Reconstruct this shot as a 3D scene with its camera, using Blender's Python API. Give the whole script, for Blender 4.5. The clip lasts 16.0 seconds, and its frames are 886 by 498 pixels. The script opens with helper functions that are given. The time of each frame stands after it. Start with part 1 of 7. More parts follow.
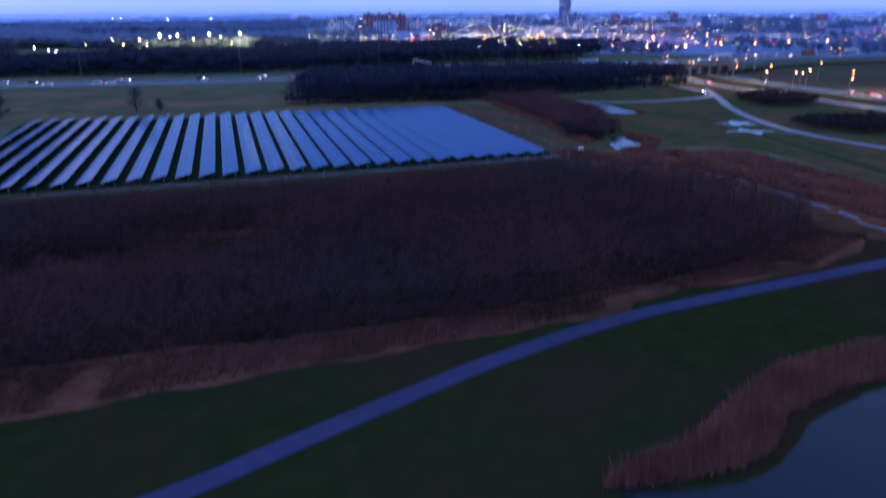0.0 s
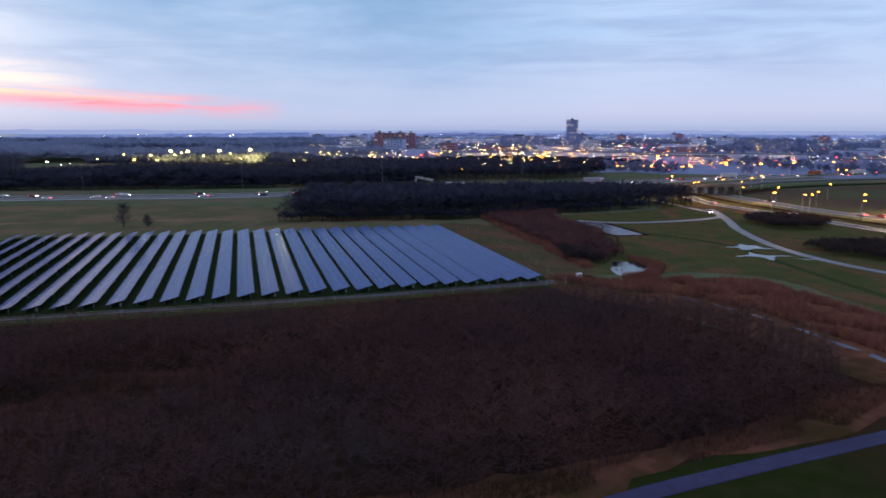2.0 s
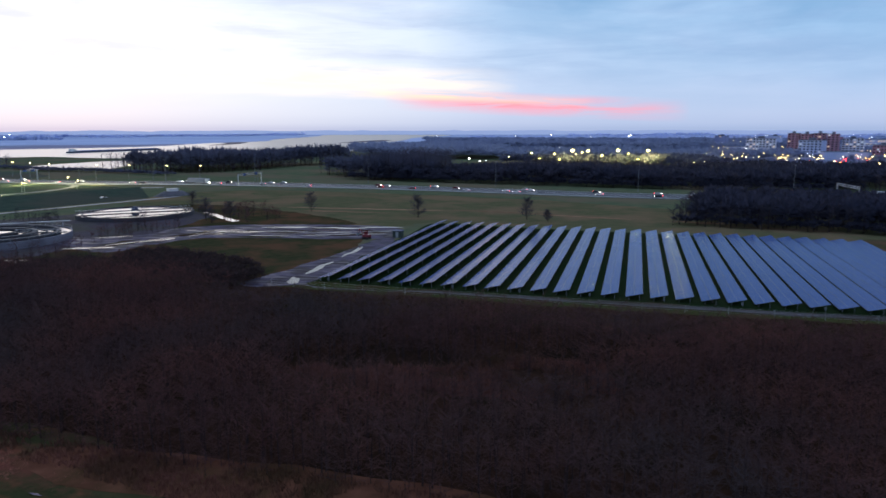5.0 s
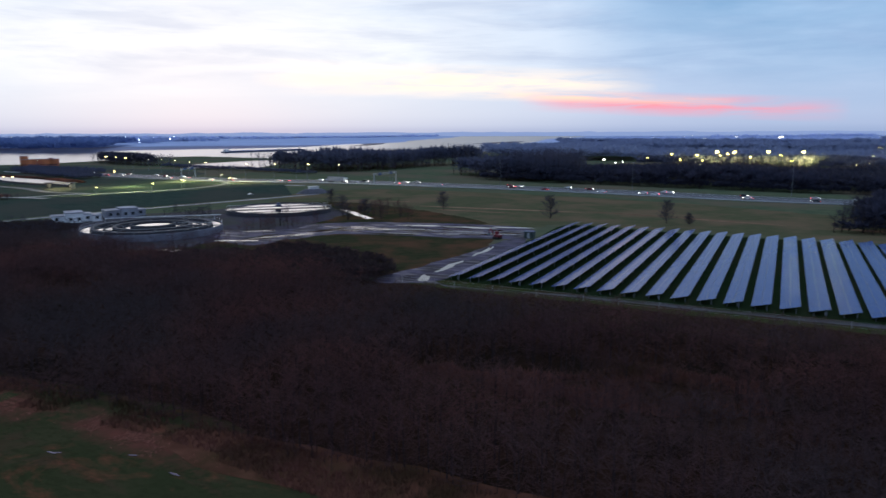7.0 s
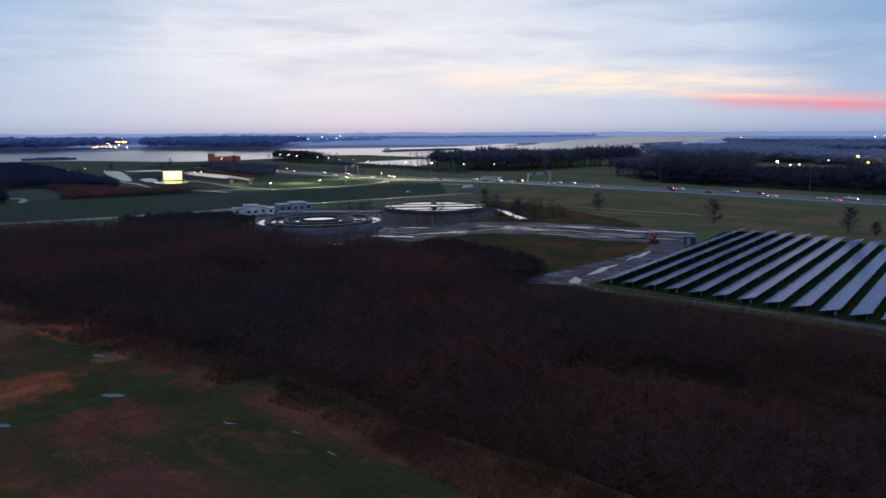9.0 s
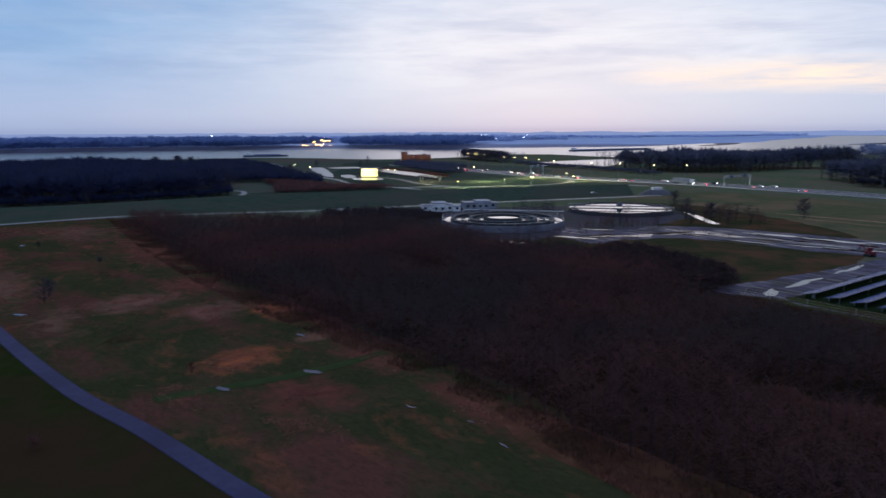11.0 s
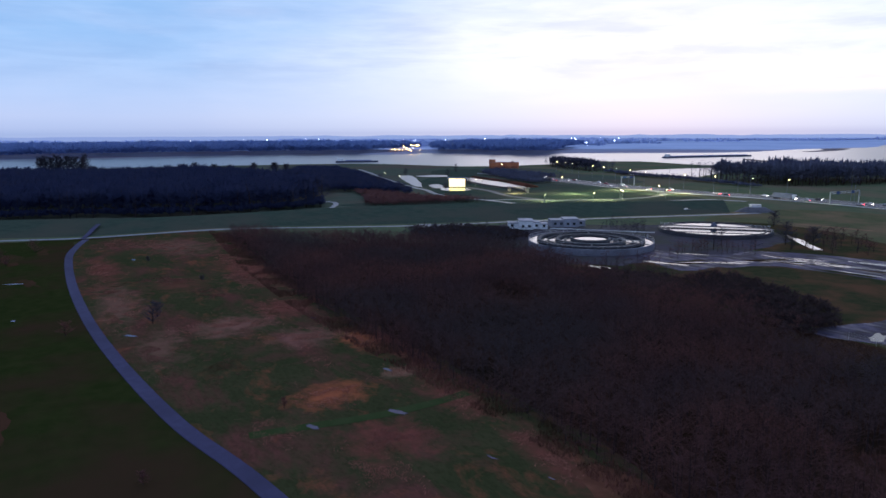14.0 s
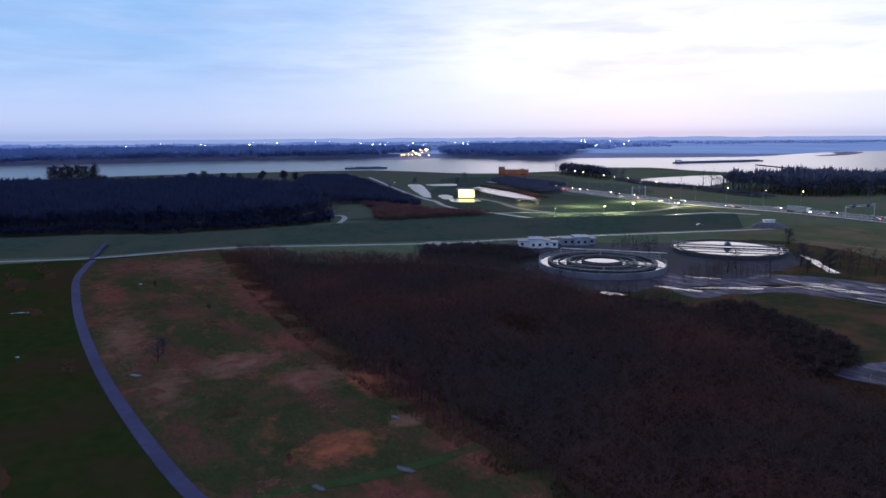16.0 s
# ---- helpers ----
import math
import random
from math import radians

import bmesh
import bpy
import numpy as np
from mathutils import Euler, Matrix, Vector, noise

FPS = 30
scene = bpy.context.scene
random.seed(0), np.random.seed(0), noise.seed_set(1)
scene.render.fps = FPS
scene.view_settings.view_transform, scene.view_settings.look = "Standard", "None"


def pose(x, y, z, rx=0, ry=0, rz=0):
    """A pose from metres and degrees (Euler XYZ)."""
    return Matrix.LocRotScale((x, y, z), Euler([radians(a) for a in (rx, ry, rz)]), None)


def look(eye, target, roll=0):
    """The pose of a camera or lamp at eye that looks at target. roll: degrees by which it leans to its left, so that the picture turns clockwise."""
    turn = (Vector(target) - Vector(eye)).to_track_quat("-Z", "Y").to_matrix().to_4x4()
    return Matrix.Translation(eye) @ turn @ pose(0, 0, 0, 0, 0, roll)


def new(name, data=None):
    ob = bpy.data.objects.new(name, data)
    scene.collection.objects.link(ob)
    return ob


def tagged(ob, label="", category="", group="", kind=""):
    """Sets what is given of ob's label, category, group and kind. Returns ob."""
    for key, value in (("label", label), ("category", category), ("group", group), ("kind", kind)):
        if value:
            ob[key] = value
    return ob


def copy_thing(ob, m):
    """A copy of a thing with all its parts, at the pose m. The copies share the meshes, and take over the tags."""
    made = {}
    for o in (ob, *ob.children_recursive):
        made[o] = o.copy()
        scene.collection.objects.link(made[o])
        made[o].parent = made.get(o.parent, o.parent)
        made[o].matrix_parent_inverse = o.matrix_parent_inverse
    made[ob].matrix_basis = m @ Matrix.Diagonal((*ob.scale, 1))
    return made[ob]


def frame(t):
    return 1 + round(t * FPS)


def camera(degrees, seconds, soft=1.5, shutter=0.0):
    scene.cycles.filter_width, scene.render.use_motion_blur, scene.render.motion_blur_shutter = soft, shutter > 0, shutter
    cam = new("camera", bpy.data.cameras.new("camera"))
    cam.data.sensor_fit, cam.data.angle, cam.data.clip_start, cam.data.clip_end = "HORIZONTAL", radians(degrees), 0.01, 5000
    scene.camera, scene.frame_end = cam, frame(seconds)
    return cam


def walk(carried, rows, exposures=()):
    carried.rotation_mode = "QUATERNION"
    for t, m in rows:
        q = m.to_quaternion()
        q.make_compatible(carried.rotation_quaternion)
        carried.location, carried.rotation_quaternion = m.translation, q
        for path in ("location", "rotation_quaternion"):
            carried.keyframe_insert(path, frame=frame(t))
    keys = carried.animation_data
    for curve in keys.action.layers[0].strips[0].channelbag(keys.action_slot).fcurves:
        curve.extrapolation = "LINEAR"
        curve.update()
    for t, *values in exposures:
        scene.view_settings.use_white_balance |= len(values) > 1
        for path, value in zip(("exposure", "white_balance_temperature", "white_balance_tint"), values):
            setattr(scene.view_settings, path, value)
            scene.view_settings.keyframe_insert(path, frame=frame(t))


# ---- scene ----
cam = camera(64.8, 16.0, soft=1.55, shutter=0.5)

# seconds, x, y, z, yaw, pitch, roll
FLIGHT = [
    (0, -12.97, -14.42, 38.53, -18.23, -18.98, -0.37),
    (0.3, -10.5, -9.9, 38.65, -18.15, -14, -0.3),
    (0.5, -8.68, -7.1, 38.75, -18.1, -11.56, -0.27),
    (1, -4.72, -2.21, 38.8, -18.05, -9.77, -0.16),
    (1.5, -2.53, -1.09, 38.72, -19.24, -9.79, 0.01),
    (2, -2.02, -1.49, 38.56, -17.29, -9.8, 0.1),
    (2.5, -2.18, -1.32, 38.54, -11.47, -9.9, 0.11),
    (3, -2.44, -1.26, 38.54, -5.7, -9.96, 0.14),
    (3.5, -2.52, -1.18, 38.57, 0.4, -9.95, 0.12),
    (4, -2.47, -1.39, 38.73, 6.41, -9.92, 0.04),
    (4.2, -2.5, -1.35, 38.7, 8.6, -9.88, 0.02),
    (6.3, -4.4, 2.2, 37.6, 19.9, -9.68, -0.15),
    (6.5, -4.54, 2.55, 37.49, 21.26, -9.66, -0.16),
    (7, -4.8, 2.98, 37.37, 24.93, -9.62, -0.2),
    (7.5, -4.66, 2.89, 37.41, 28.62, -9.61, -0.2),
    (8, -4.93, 2.62, 37.27, 32.07, -9.55, -0.2),
    (8.2, -4.95, 2.6, 37.3, 33.2, -9.55, -0.2),
    (10.3, -3.3, 1.6, 37.95, 46.2, -9.66, -0.25),
    (10.5, -3.15, 1.39, 38, 47.96, -9.65, -0.25),
    (11, -2.88, 1.1, 38.05, 52.55, -9.62, -0.26),
    (11.5, -2.47, 1.04, 38.15, 56.53, -9.6, -0.31),
    (12, -2.56, 0.92, 38.26, 58.06, -9.6, -0.3),
    (12.5, -2.53, 0.87, 39.75, 58.43, -9.57, -0.29),
    (13, -2.65, 1, 41.64, 58.84, -9.54, -0.25),
    (13.5, -2.62, 1.08, 43.42, 59.23, -9.48, -0.23),
    (14, -2.61, 1.06, 45.42, 59.71, -9.46, -0.23),
    (14.5, -2.82, 1.14, 47.4, 60.22, -9.44, -0.24),
    (15, -3.09, 1.2, 49.3, 60.74, -9.43, -0.25),
    (15.5, -3.92, 1.7, 51.15, 61.07, -9.4, -0.27),
    (16, -6.54, 3.36, 52.99, 60.48, -9.34, -0.37),
]
EXPOSURES = [(0.0, 0.0, 4500, 30), (0.3, -0.05, 4750, 20), (0.7, -0.06, 5150, 15), (1.1, 0.10, 5800, 16), (1.5, 0.13, 6450, 18), (2.2, 0.13, 6600, 17), (3.0, 0.14, 6500, 14), (4.0, 0.14, 6400, 12), (6.3, 0.14, 6200, 10), (7.0, 0.0, 6200, 10), (8.2, -0.20, 6150, 11), (10.3, -0.27, 6100, 13), (11.0, -0.22, 6080, 14), (12.0, 0.05, 5920, 15), (13.5, 0.08, 5900, 15), (16.0, 0.08, 5900, 16)]
walk(cam, [(t, pose(x, y, z, 90 + pitch, 0, yaw) @ pose(0, 0, 0, 0, 0, roll)) for t, x, y, z, yaw, pitch, roll in FLIGHT], EXPOSURES)

# ---- sky and light ----
SUN_YAW = 44.0      # degrees to the left of +y
sun_dir = Vector((-math.sin(radians(SUN_YAW)), math.cos(radians(SUN_YAW)), 0))

world = bpy.data.worlds.new("dusk_sky")
scene.world = world
world.use_nodes = True
wt = world.node_tree
wt.nodes.clear()


def wnode(kind):
    return wt.nodes.new(kind)


def wmath(op, a, b=None, clamp=False):
    n = wnode("ShaderNodeMath")
    n.operation, n.use_clamp = op, clamp
    for i, v in enumerate((a, b)):
        if v is None:
            continue
        if isinstance(v, (int, float)):
            n.inputs[i].default_value = v
        else:
            wt.links.new(v, n.inputs[i])
    return n.outputs[0]


def wramp(fac, stops):
    n = wnode("ShaderNodeValToRGB")
    e = n.color_ramp.elements
    while len(e) < len(stops):
        e.new(0.5)
    for el, (p, c) in zip(e, stops):
        el.position, el.color = p, (*c, 1)
    wt.links.new(fac, n.inputs[0])
    return n.outputs[0]


def wmix(kind, fac, a, b):
    n = wnode("ShaderNodeMix")
    n.data_type, n.blend_type = "RGBA", kind
    if isinstance(fac, (int, float)):
        n.inputs[0].default_value = fac
    else:
        wt.links.new(fac, n.inputs[0])
    for i, v in ((6, a), (7, b)):
        if isinstance(v, tuple):
            n.inputs[i].default_value = (*v, 1)
        else:
            wt.links.new(v, n.inputs[i])
    return n.outputs[2]


coord = wnode("ShaderNodeTexCoord").outputs["Generated"]
sep = wnode("ShaderNodeSeparateXYZ")
wt.links.new(coord, sep.inputs[0])
sx, sy, sz = sep.outputs
flat = wmath("SQRT", wmath("ADD", wmath("MULTIPLY", sx, sx), wmath("MULTIPLY", sy, sy)))
toward = wmath("DIVIDE", wmath("ADD", wmath("MULTIPLY", sx, sun_dir.x), wmath("MULTIPLY", sy, sun_dir.y)), wmath("MAXIMUM", flat, 0.01))
angle = wmath("ARCTAN2", wmath("MULTIPLY", sx, -1.0), sy)          # yaw in radians, to the left

# clear-sky base under a thin overcast
sky = wnode("ShaderNodeTexSky")
sky.sky_type, sky.sun_disc, sky.sun_elevation, sky.sun_rotation = "NISHITA", False, radians(1.0), radians(-SUN_YAW)
nishita = wmix("MULTIPLY", 1.0, sky.outputs[0], (0.08, 0.08, 0.08))
height = wmath("MULTIPLY", sz, 1.0)
cool = wramp(height, [(0.0, (0.36, 0.45, 0.66)), (0.007, (0.44, 0.52, 0.72)), (0.022, (0.51, 0.59, 0.78)), (0.05, (0.52, 0.62, 0.82)), (0.13, (0.41, 0.61, 0.86)), (0.26, (0.38, 0.61, 0.88)), (0.5, (0.46, 0.60, 0.90)), (1.0, (0.42, 0.52, 0.80))])
warm = wramp(height, [(0.0, (0.54, 0.58, 0.72)), (0.007, (0.66, 0.71, 0.81)), (0.020, (0.74, 0.79, 0.87)), (0.05, (0.82, 0.87, 0.93)), (0.12, (0.86, 0.89, 0.94)), (0.24, (0.74, 0.82, 0.95)), (0.5, (0.50, 0.60, 0.90)), (1.0, (0.42, 0.52, 0.80))])
side = wramp(wmath("MULTIPLY", wmath("ADD", toward, 1.0), 0.5), [(0.76, (0, 0, 0)), (0.91, (0.2, 0.2, 0.2)), (0.965, (0.68, 0.68, 0.68)), (1.0, (1, 1, 1))])
base = wmix("MIX", side, cool, warm)

# streaky cloud layers: stretched along the horizon
def cloud(scale, stretch, detail, offset):
    m = wnode("ShaderNodeCombineXYZ")
    wt.links.new(wmath("ADD", wmath("MULTIPLY", angle, 1.0), offset), m.inputs[0])
    wt.links.new(wmath("MULTIPLY", sz, stretch), m.inputs[1])
    n = wnode("ShaderNodeTexNoise")
    n.inputs["Scale"].default_value, n.inputs["Detail"].default_value, n.inputs["Roughness"].default_value = scale, detail, 0.58
    n.inputs["Distortion"].default_value = 0.4
    wt.links.new(m.outputs[0], n.inputs["Vector"])
    return n.outputs[0]


big = wramp(cloud(2.6, 5.5, 6, 3.1), [(0.38, (0, 0, 0)), (0.62, (1, 1, 1))])
fine = wramp(cloud(4.6, 8.0, 8, 8.4), [(0.42, (0, 0, 0)), (0.62, (1, 1, 1))])
soft_streak = wramp(cloud(8.5, 7.0, 7, 2.2), [(0.44, (0, 0, 0)), (0.66, (1, 1, 1))])
lift = wramp(height, [(0.02, (0, 0, 0)), (0.09, (1, 1, 1))])
bright = wmix("MIX", side, (0.47, 0.63, 0.87), (1.14, 1.12, 1.08))
dull = wmix("MIX", side, (0.29, 0.41, 0.65), (0.60, 0.66, 0.80))
cl = wmix("MIX", wmath("MULTIPLY", big, 0.55), base, bright)
cl = wmix("MIX", wmath("MULTIPLY", wmath("MULTIPLY", fine, 0.55), lift), cl, dull)
cl = wmix("MIX", wmath("MULTIPLY", wmath("MULTIPLY", soft_streak, 0.30), lift), cl, bright)
cl = wmix("MIX", lift, base, cl)

# the red-lit cloud low over the horizon, and cream streaks above it
def band(el, thick, yaw, wide, soft_side):
    up = wmath("SUBTRACT", 1.0, wmath("ABSOLUTE", wmath("DIVIDE", wmath("SUBTRACT", sz, el), thick)), clamp=True)
    along = wmath("SUBTRACT", 1.0, wmath("POWER", wmath("ABSOLUTE", wmath("DIVIDE", wmath("SUBTRACT", angle, radians(yaw)), radians(wide))), soft_side), clamp=True)
    return wmath("MULTIPLY", up, along)


# banks of darker blue-grey cloud either side of the bright part
patchy = wramp(cloud(3.4, 4.0, 5, 5.5), [(0.30, (0.35, 0.35, 0.35)), (0.62, (1, 1, 1))])
cl = wmix("MIX", wmath("MULTIPLY", wmath("MULTIPLY", band(0.21, 0.22, -7.0, 23.0, 2.0), patchy), 1.35, clamp=True), cl, (0.21, 0.40, 0.64))
cl = wmix("MIX", wmath("MULTIPLY", wmath("MULTIPLY", band(0.21, 0.22, 86.0, 28.0, 2.0), patchy), 1.25, clamp=True), cl, (0.27, 0.49, 0.77))
core = wmath("MULTIPLY", band(0.27, 0.26, 43.0, 24.0, 2.0), wramp(cloud(3.0, 5.0, 7, 12.3), [(0.36, (0, 0, 0)), (0.58, (1, 1, 1))]))
cl = wmix("MIX", wmath("MULTIPLY", core, 0.5, clamp=True), cl, (1.10, 1.07, 1.03))
wisp = wramp(cloud(9.0, 9.0, 6, 1.7), [(0.33, (0.15, 0.15, 0.15)), (0.6, (1, 1, 1))])
tilt = wmath("ADD", 0.032, wmath("MULTIPLY", wmath("SUBTRACT", angle, radians(6.0)), 0.045))
red = wmath("MULTIPLY", band(tilt, 0.017, 7.0, 12.0, 2.0), wisp)
cl = wmix("MIX", wmath("MULTIPLY", red, 1.25, clamp=True), cl, (1.05, 0.34, 0.42))
gold = wmath("MULTIPLY", band(wmath("ADD", tilt, 0.006), 0.008, 12.0, 10.0, 2.0), wisp)
cl = wmix("MIX", wmath("MULTIPLY", gold, 0.9), cl, (1.25, 0.78, 0.55))
cream = wmath("MULTIPLY", band(wmath("ADD", 0.062, wmath("MULTIPLY", wmath("SUBTRACT", angle, radians(15.0)), 0.03)), 0.026, 24.0, 16.0, 2.0), wisp)
cl = wmix("MIX", wmath("MULTIPLY", cream, 0.9), cl, (1.50, 1.14, 0.78))

total = wmix("ADD", 0.10, cl, nishita)
bg = wnode("ShaderNodeBackground")
bg.inputs["Strength"].default_value = 1.0
wt.links.new(total, bg.inputs["Color"])
out = wnode("ShaderNodeOutputWorld")
wt.links.new(bg.outputs[0], out.inputs["Surface"])

sun = new("sun", bpy.data.lights.new("sun", "SUN"))
sun.data.energy, sun.data.angle, sun.data.color = 0.20, radians(30), (1.0, 0.86, 0.80)
sun.matrix_world = look(sun_dir * 100 + Vector((0, 0, 22)), (0, 0, 0))

# ---- materials ----
def material(name, color, rough=0.8, second=None, scale=1.0, third=None, coarse=0.05, metal=0.0, bump=0.0, spec=0.4, emit=None, power=0.0, per_object=0.0, per_island=0.0):
    """A surface that varies between two colours at a fine scale and towards a third at a coarse one."""
    m = bpy.data.materials.new(name)
    m.use_nodes = True
    t = m.node_tree
    b = t.nodes["Principled BSDF"]
    b.inputs["Roughness"].default_value, b.inputs["Metallic"].default_value = rough, metal
    b.inputs["Specular IOR Level"].default_value = spec
    b.inputs["Base Color"].default_value = (*color, 1)
    if second:
        where = t.nodes.new("ShaderNodeTexCoord") if per_object else t.nodes.new("ShaderNodeNewGeometry")
        vec = where.outputs["Object"] if per_object else where.outputs["Position"]
        n = t.nodes.new("ShaderNodeTexNoise")
        n.inputs["Scale"].default_value, n.inputs["Detail"].default_value = scale, 6
        t.links.new(vec, n.inputs["Vector"])
        r = t.nodes.new("ShaderNodeValToRGB")
        r.color_ramp.elements[0].position, r.color_ramp.elements[1].position = 0.35, 0.65
        r.color_ramp.elements[0].color, r.color_ramp.elements[1].color = (*color, 1), (*second, 1)
        t.links.new(n.outputs[0], r.inputs[0])
        last = r.outputs[0]
        if third:
            n2 = t.nodes.new("ShaderNodeTexNoise")
            n2.inputs["Scale"].default_value, n2.inputs["Detail"].default_value, n2.inputs["Roughness"].default_value = coarse, 5, 0.6
            t.links.new(vec, n2.inputs["Vector"])
            r2 = t.nodes.new("ShaderNodeValToRGB")
            r2.color_ramp.elements[0].position, r2.color_ramp.elements[1].position = 0.45, 0.62
            t.links.new(n2.outputs[0], r2.inputs[0])
            mx = t.nodes.new("ShaderNodeMix")
            mx.data_type = "RGBA"
            t.links.new(r2.outputs[0], mx.inputs[0])
            t.links.new(last, mx.inputs[6])
            mx.inputs[7].default_value = (*third, 1)
            last = mx.outputs[2]
        t.links.new(last, b.inputs["Base Color"])
        if bump:
            bp = t.nodes.new("ShaderNodeBump")
            bp.inputs["Strength"].default_value, bp.inputs["Distance"].default_value = bump, 0.3
            t.links.new(n.outputs[0], bp.inputs["Height"])
            t.links.new(bp.outputs[0], b.inputs["Normal"])
    if per_island:
        g = t.nodes.new("ShaderNodeNewGeometry")
        hs = t.nodes.new("ShaderNodeHueSaturation")
        mr = t.nodes.new("ShaderNodeMapRange")
        mr.inputs["To Min"].default_value, mr.inputs["To Max"].default_value = 1 - per_island, 1 + per_island
        t.links.new(g.outputs["Random Per Island"], mr.inputs["Value"])
        t.links.new(mr.outputs[0], hs.inputs["Value"])
        link = b.inputs["Base Color"].links
        if link:
            t.links.new(link[0].from_socket, hs.inputs["Color"])
        else:
            hs.inputs["Color"].default_value = (*color, 1)
        t.links.new(hs.outputs[0], b.inputs["Base Color"])
    if emit:
        b.inputs["Emission Color"].default_value, b.inputs["Emission Strength"].default_value = (*emit, 1), power
    return m


def water_material(name, ripple, tint=(0.012, 0.016, 0.02)):
    m = material(name, tint, rough=0.06, spec=0.5)
    t = m.node_tree
    b = t.nodes["Principled BSDF"]
    b.inputs["IOR"].default_value = 1.33
    g = t.nodes.new("ShaderNodeNewGeometry")
    n = t.nodes.new("ShaderNodeTexNoise")
    n.inputs["Scale"].default_value, n.inputs["Detail"].default_value = 0.35, 4
    t.links.new(g.outputs["Position"], n.inputs["Vector"])
    bp = t.nodes.new("ShaderNodeBump")
    bp.inputs["Strength"].default_value, bp.inputs["Distance"].default_value = ripple, 0.2
    t.links.new(n.outputs[0], bp.inputs["Height"])
    t.links.new(bp.outputs[0], b.inputs["Normal"])
    return m


FIELD_GRASS = material("field_grass", (0.066, 0.086, 0.050), 0.95, (0.090, 0.106, 0.060), 0.12, (0.120, 0.098, 0.066), 0.012, bump=0.3, spec=0.0)
GRASS = material("meadow_grass", (0.0160, 0.0225, 0.0065), 0.9, (0.0240, 0.0280, 0.0090), 0.30, (0.0340, 0.0210, 0.0120), 0.025, bump=0.4, spec=0.0)
DIKE_GRASS = material("dike_grass", (0.0330, 0.0480, 0.0370), 0.9, (0.0430, 0.0590, 0.0440), 0.25, (0.0560, 0.0580, 0.0450), 0.02, bump=0.3, spec=0.0)


def patchy_meadow(name, green, olive, rust, orange, stretch=(1, 1, 1), share=0.5):
    """Grass with soft-edged drifts of dead rust-coloured growth at two sizes."""
    m = material(name, green, 0.95, olive, 0.10, bump=0.5, spec=0.0)
    t = m.node_tree
    b = t.nodes["Principled BSDF"]
    base = b.inputs["Base Color"].links[0].from_socket
    g, mp = t.nodes.new("ShaderNodeNewGeometry"), t.nodes.new("ShaderNodeMapping")
    mp.inputs["Scale"].default_value = stretch
    t.links.new(g.outputs["Position"], mp.inputs["Vector"])
    for scale, lo, hi, colour, top, shift in ((0.050, share, share + 0.16, rust, 0.9, 0.0), (0.11, share + 0.08, share + 0.20, orange, 0.75, 31.0), (0.9, 0.45, 0.70, (green[0] * 0.45, green[1] * 0.45, green[2] * 0.5), 0.55, 7.0)):
        n, r, mx = t.nodes.new("ShaderNodeTexNoise"), t.nodes.new("ShaderNodeValToRGB"), t.nodes.new("ShaderNodeMix")
        n.noise_dimensions = "4D"
        n.inputs["W"].default_value = shift
        n.inputs["Scale"].default_value, n.inputs["Detail"].default_value, n.inputs["Roughness"].default_value, n.inputs["Distortion"].default_value = scale, 9, 0.68, 0.6
        t.links.new(mp.outputs[0], n.inputs["Vector"])
        e = r.color_ramp.elements
        e[0].position, e[1].position, e[1].color = lo, hi, (top, top, top, 1)
        t.links.new(n.outputs[0], r.inputs[0])
        mx.data_type = "RGBA"
        t.links.new(r.outputs[0], mx.inputs[0])
        t.links.new(base, mx.inputs[6])
        mx.inputs[7].default_value = (*colour, 1)
        base = mx.outputs[2]
    t.links.new(base, b.inputs["Base Color"])
    return m


ROUGH_GRASS = patchy_meadow("rough_meadow", (0.0330, 0.0370, 0.0160), (0.0450, 0.0430, 0.0200), (0.1000, 0.0380, 0.0310), (0.1600, 0.0560, 0.0310), (0.75, 1.5, 1), 0.475)


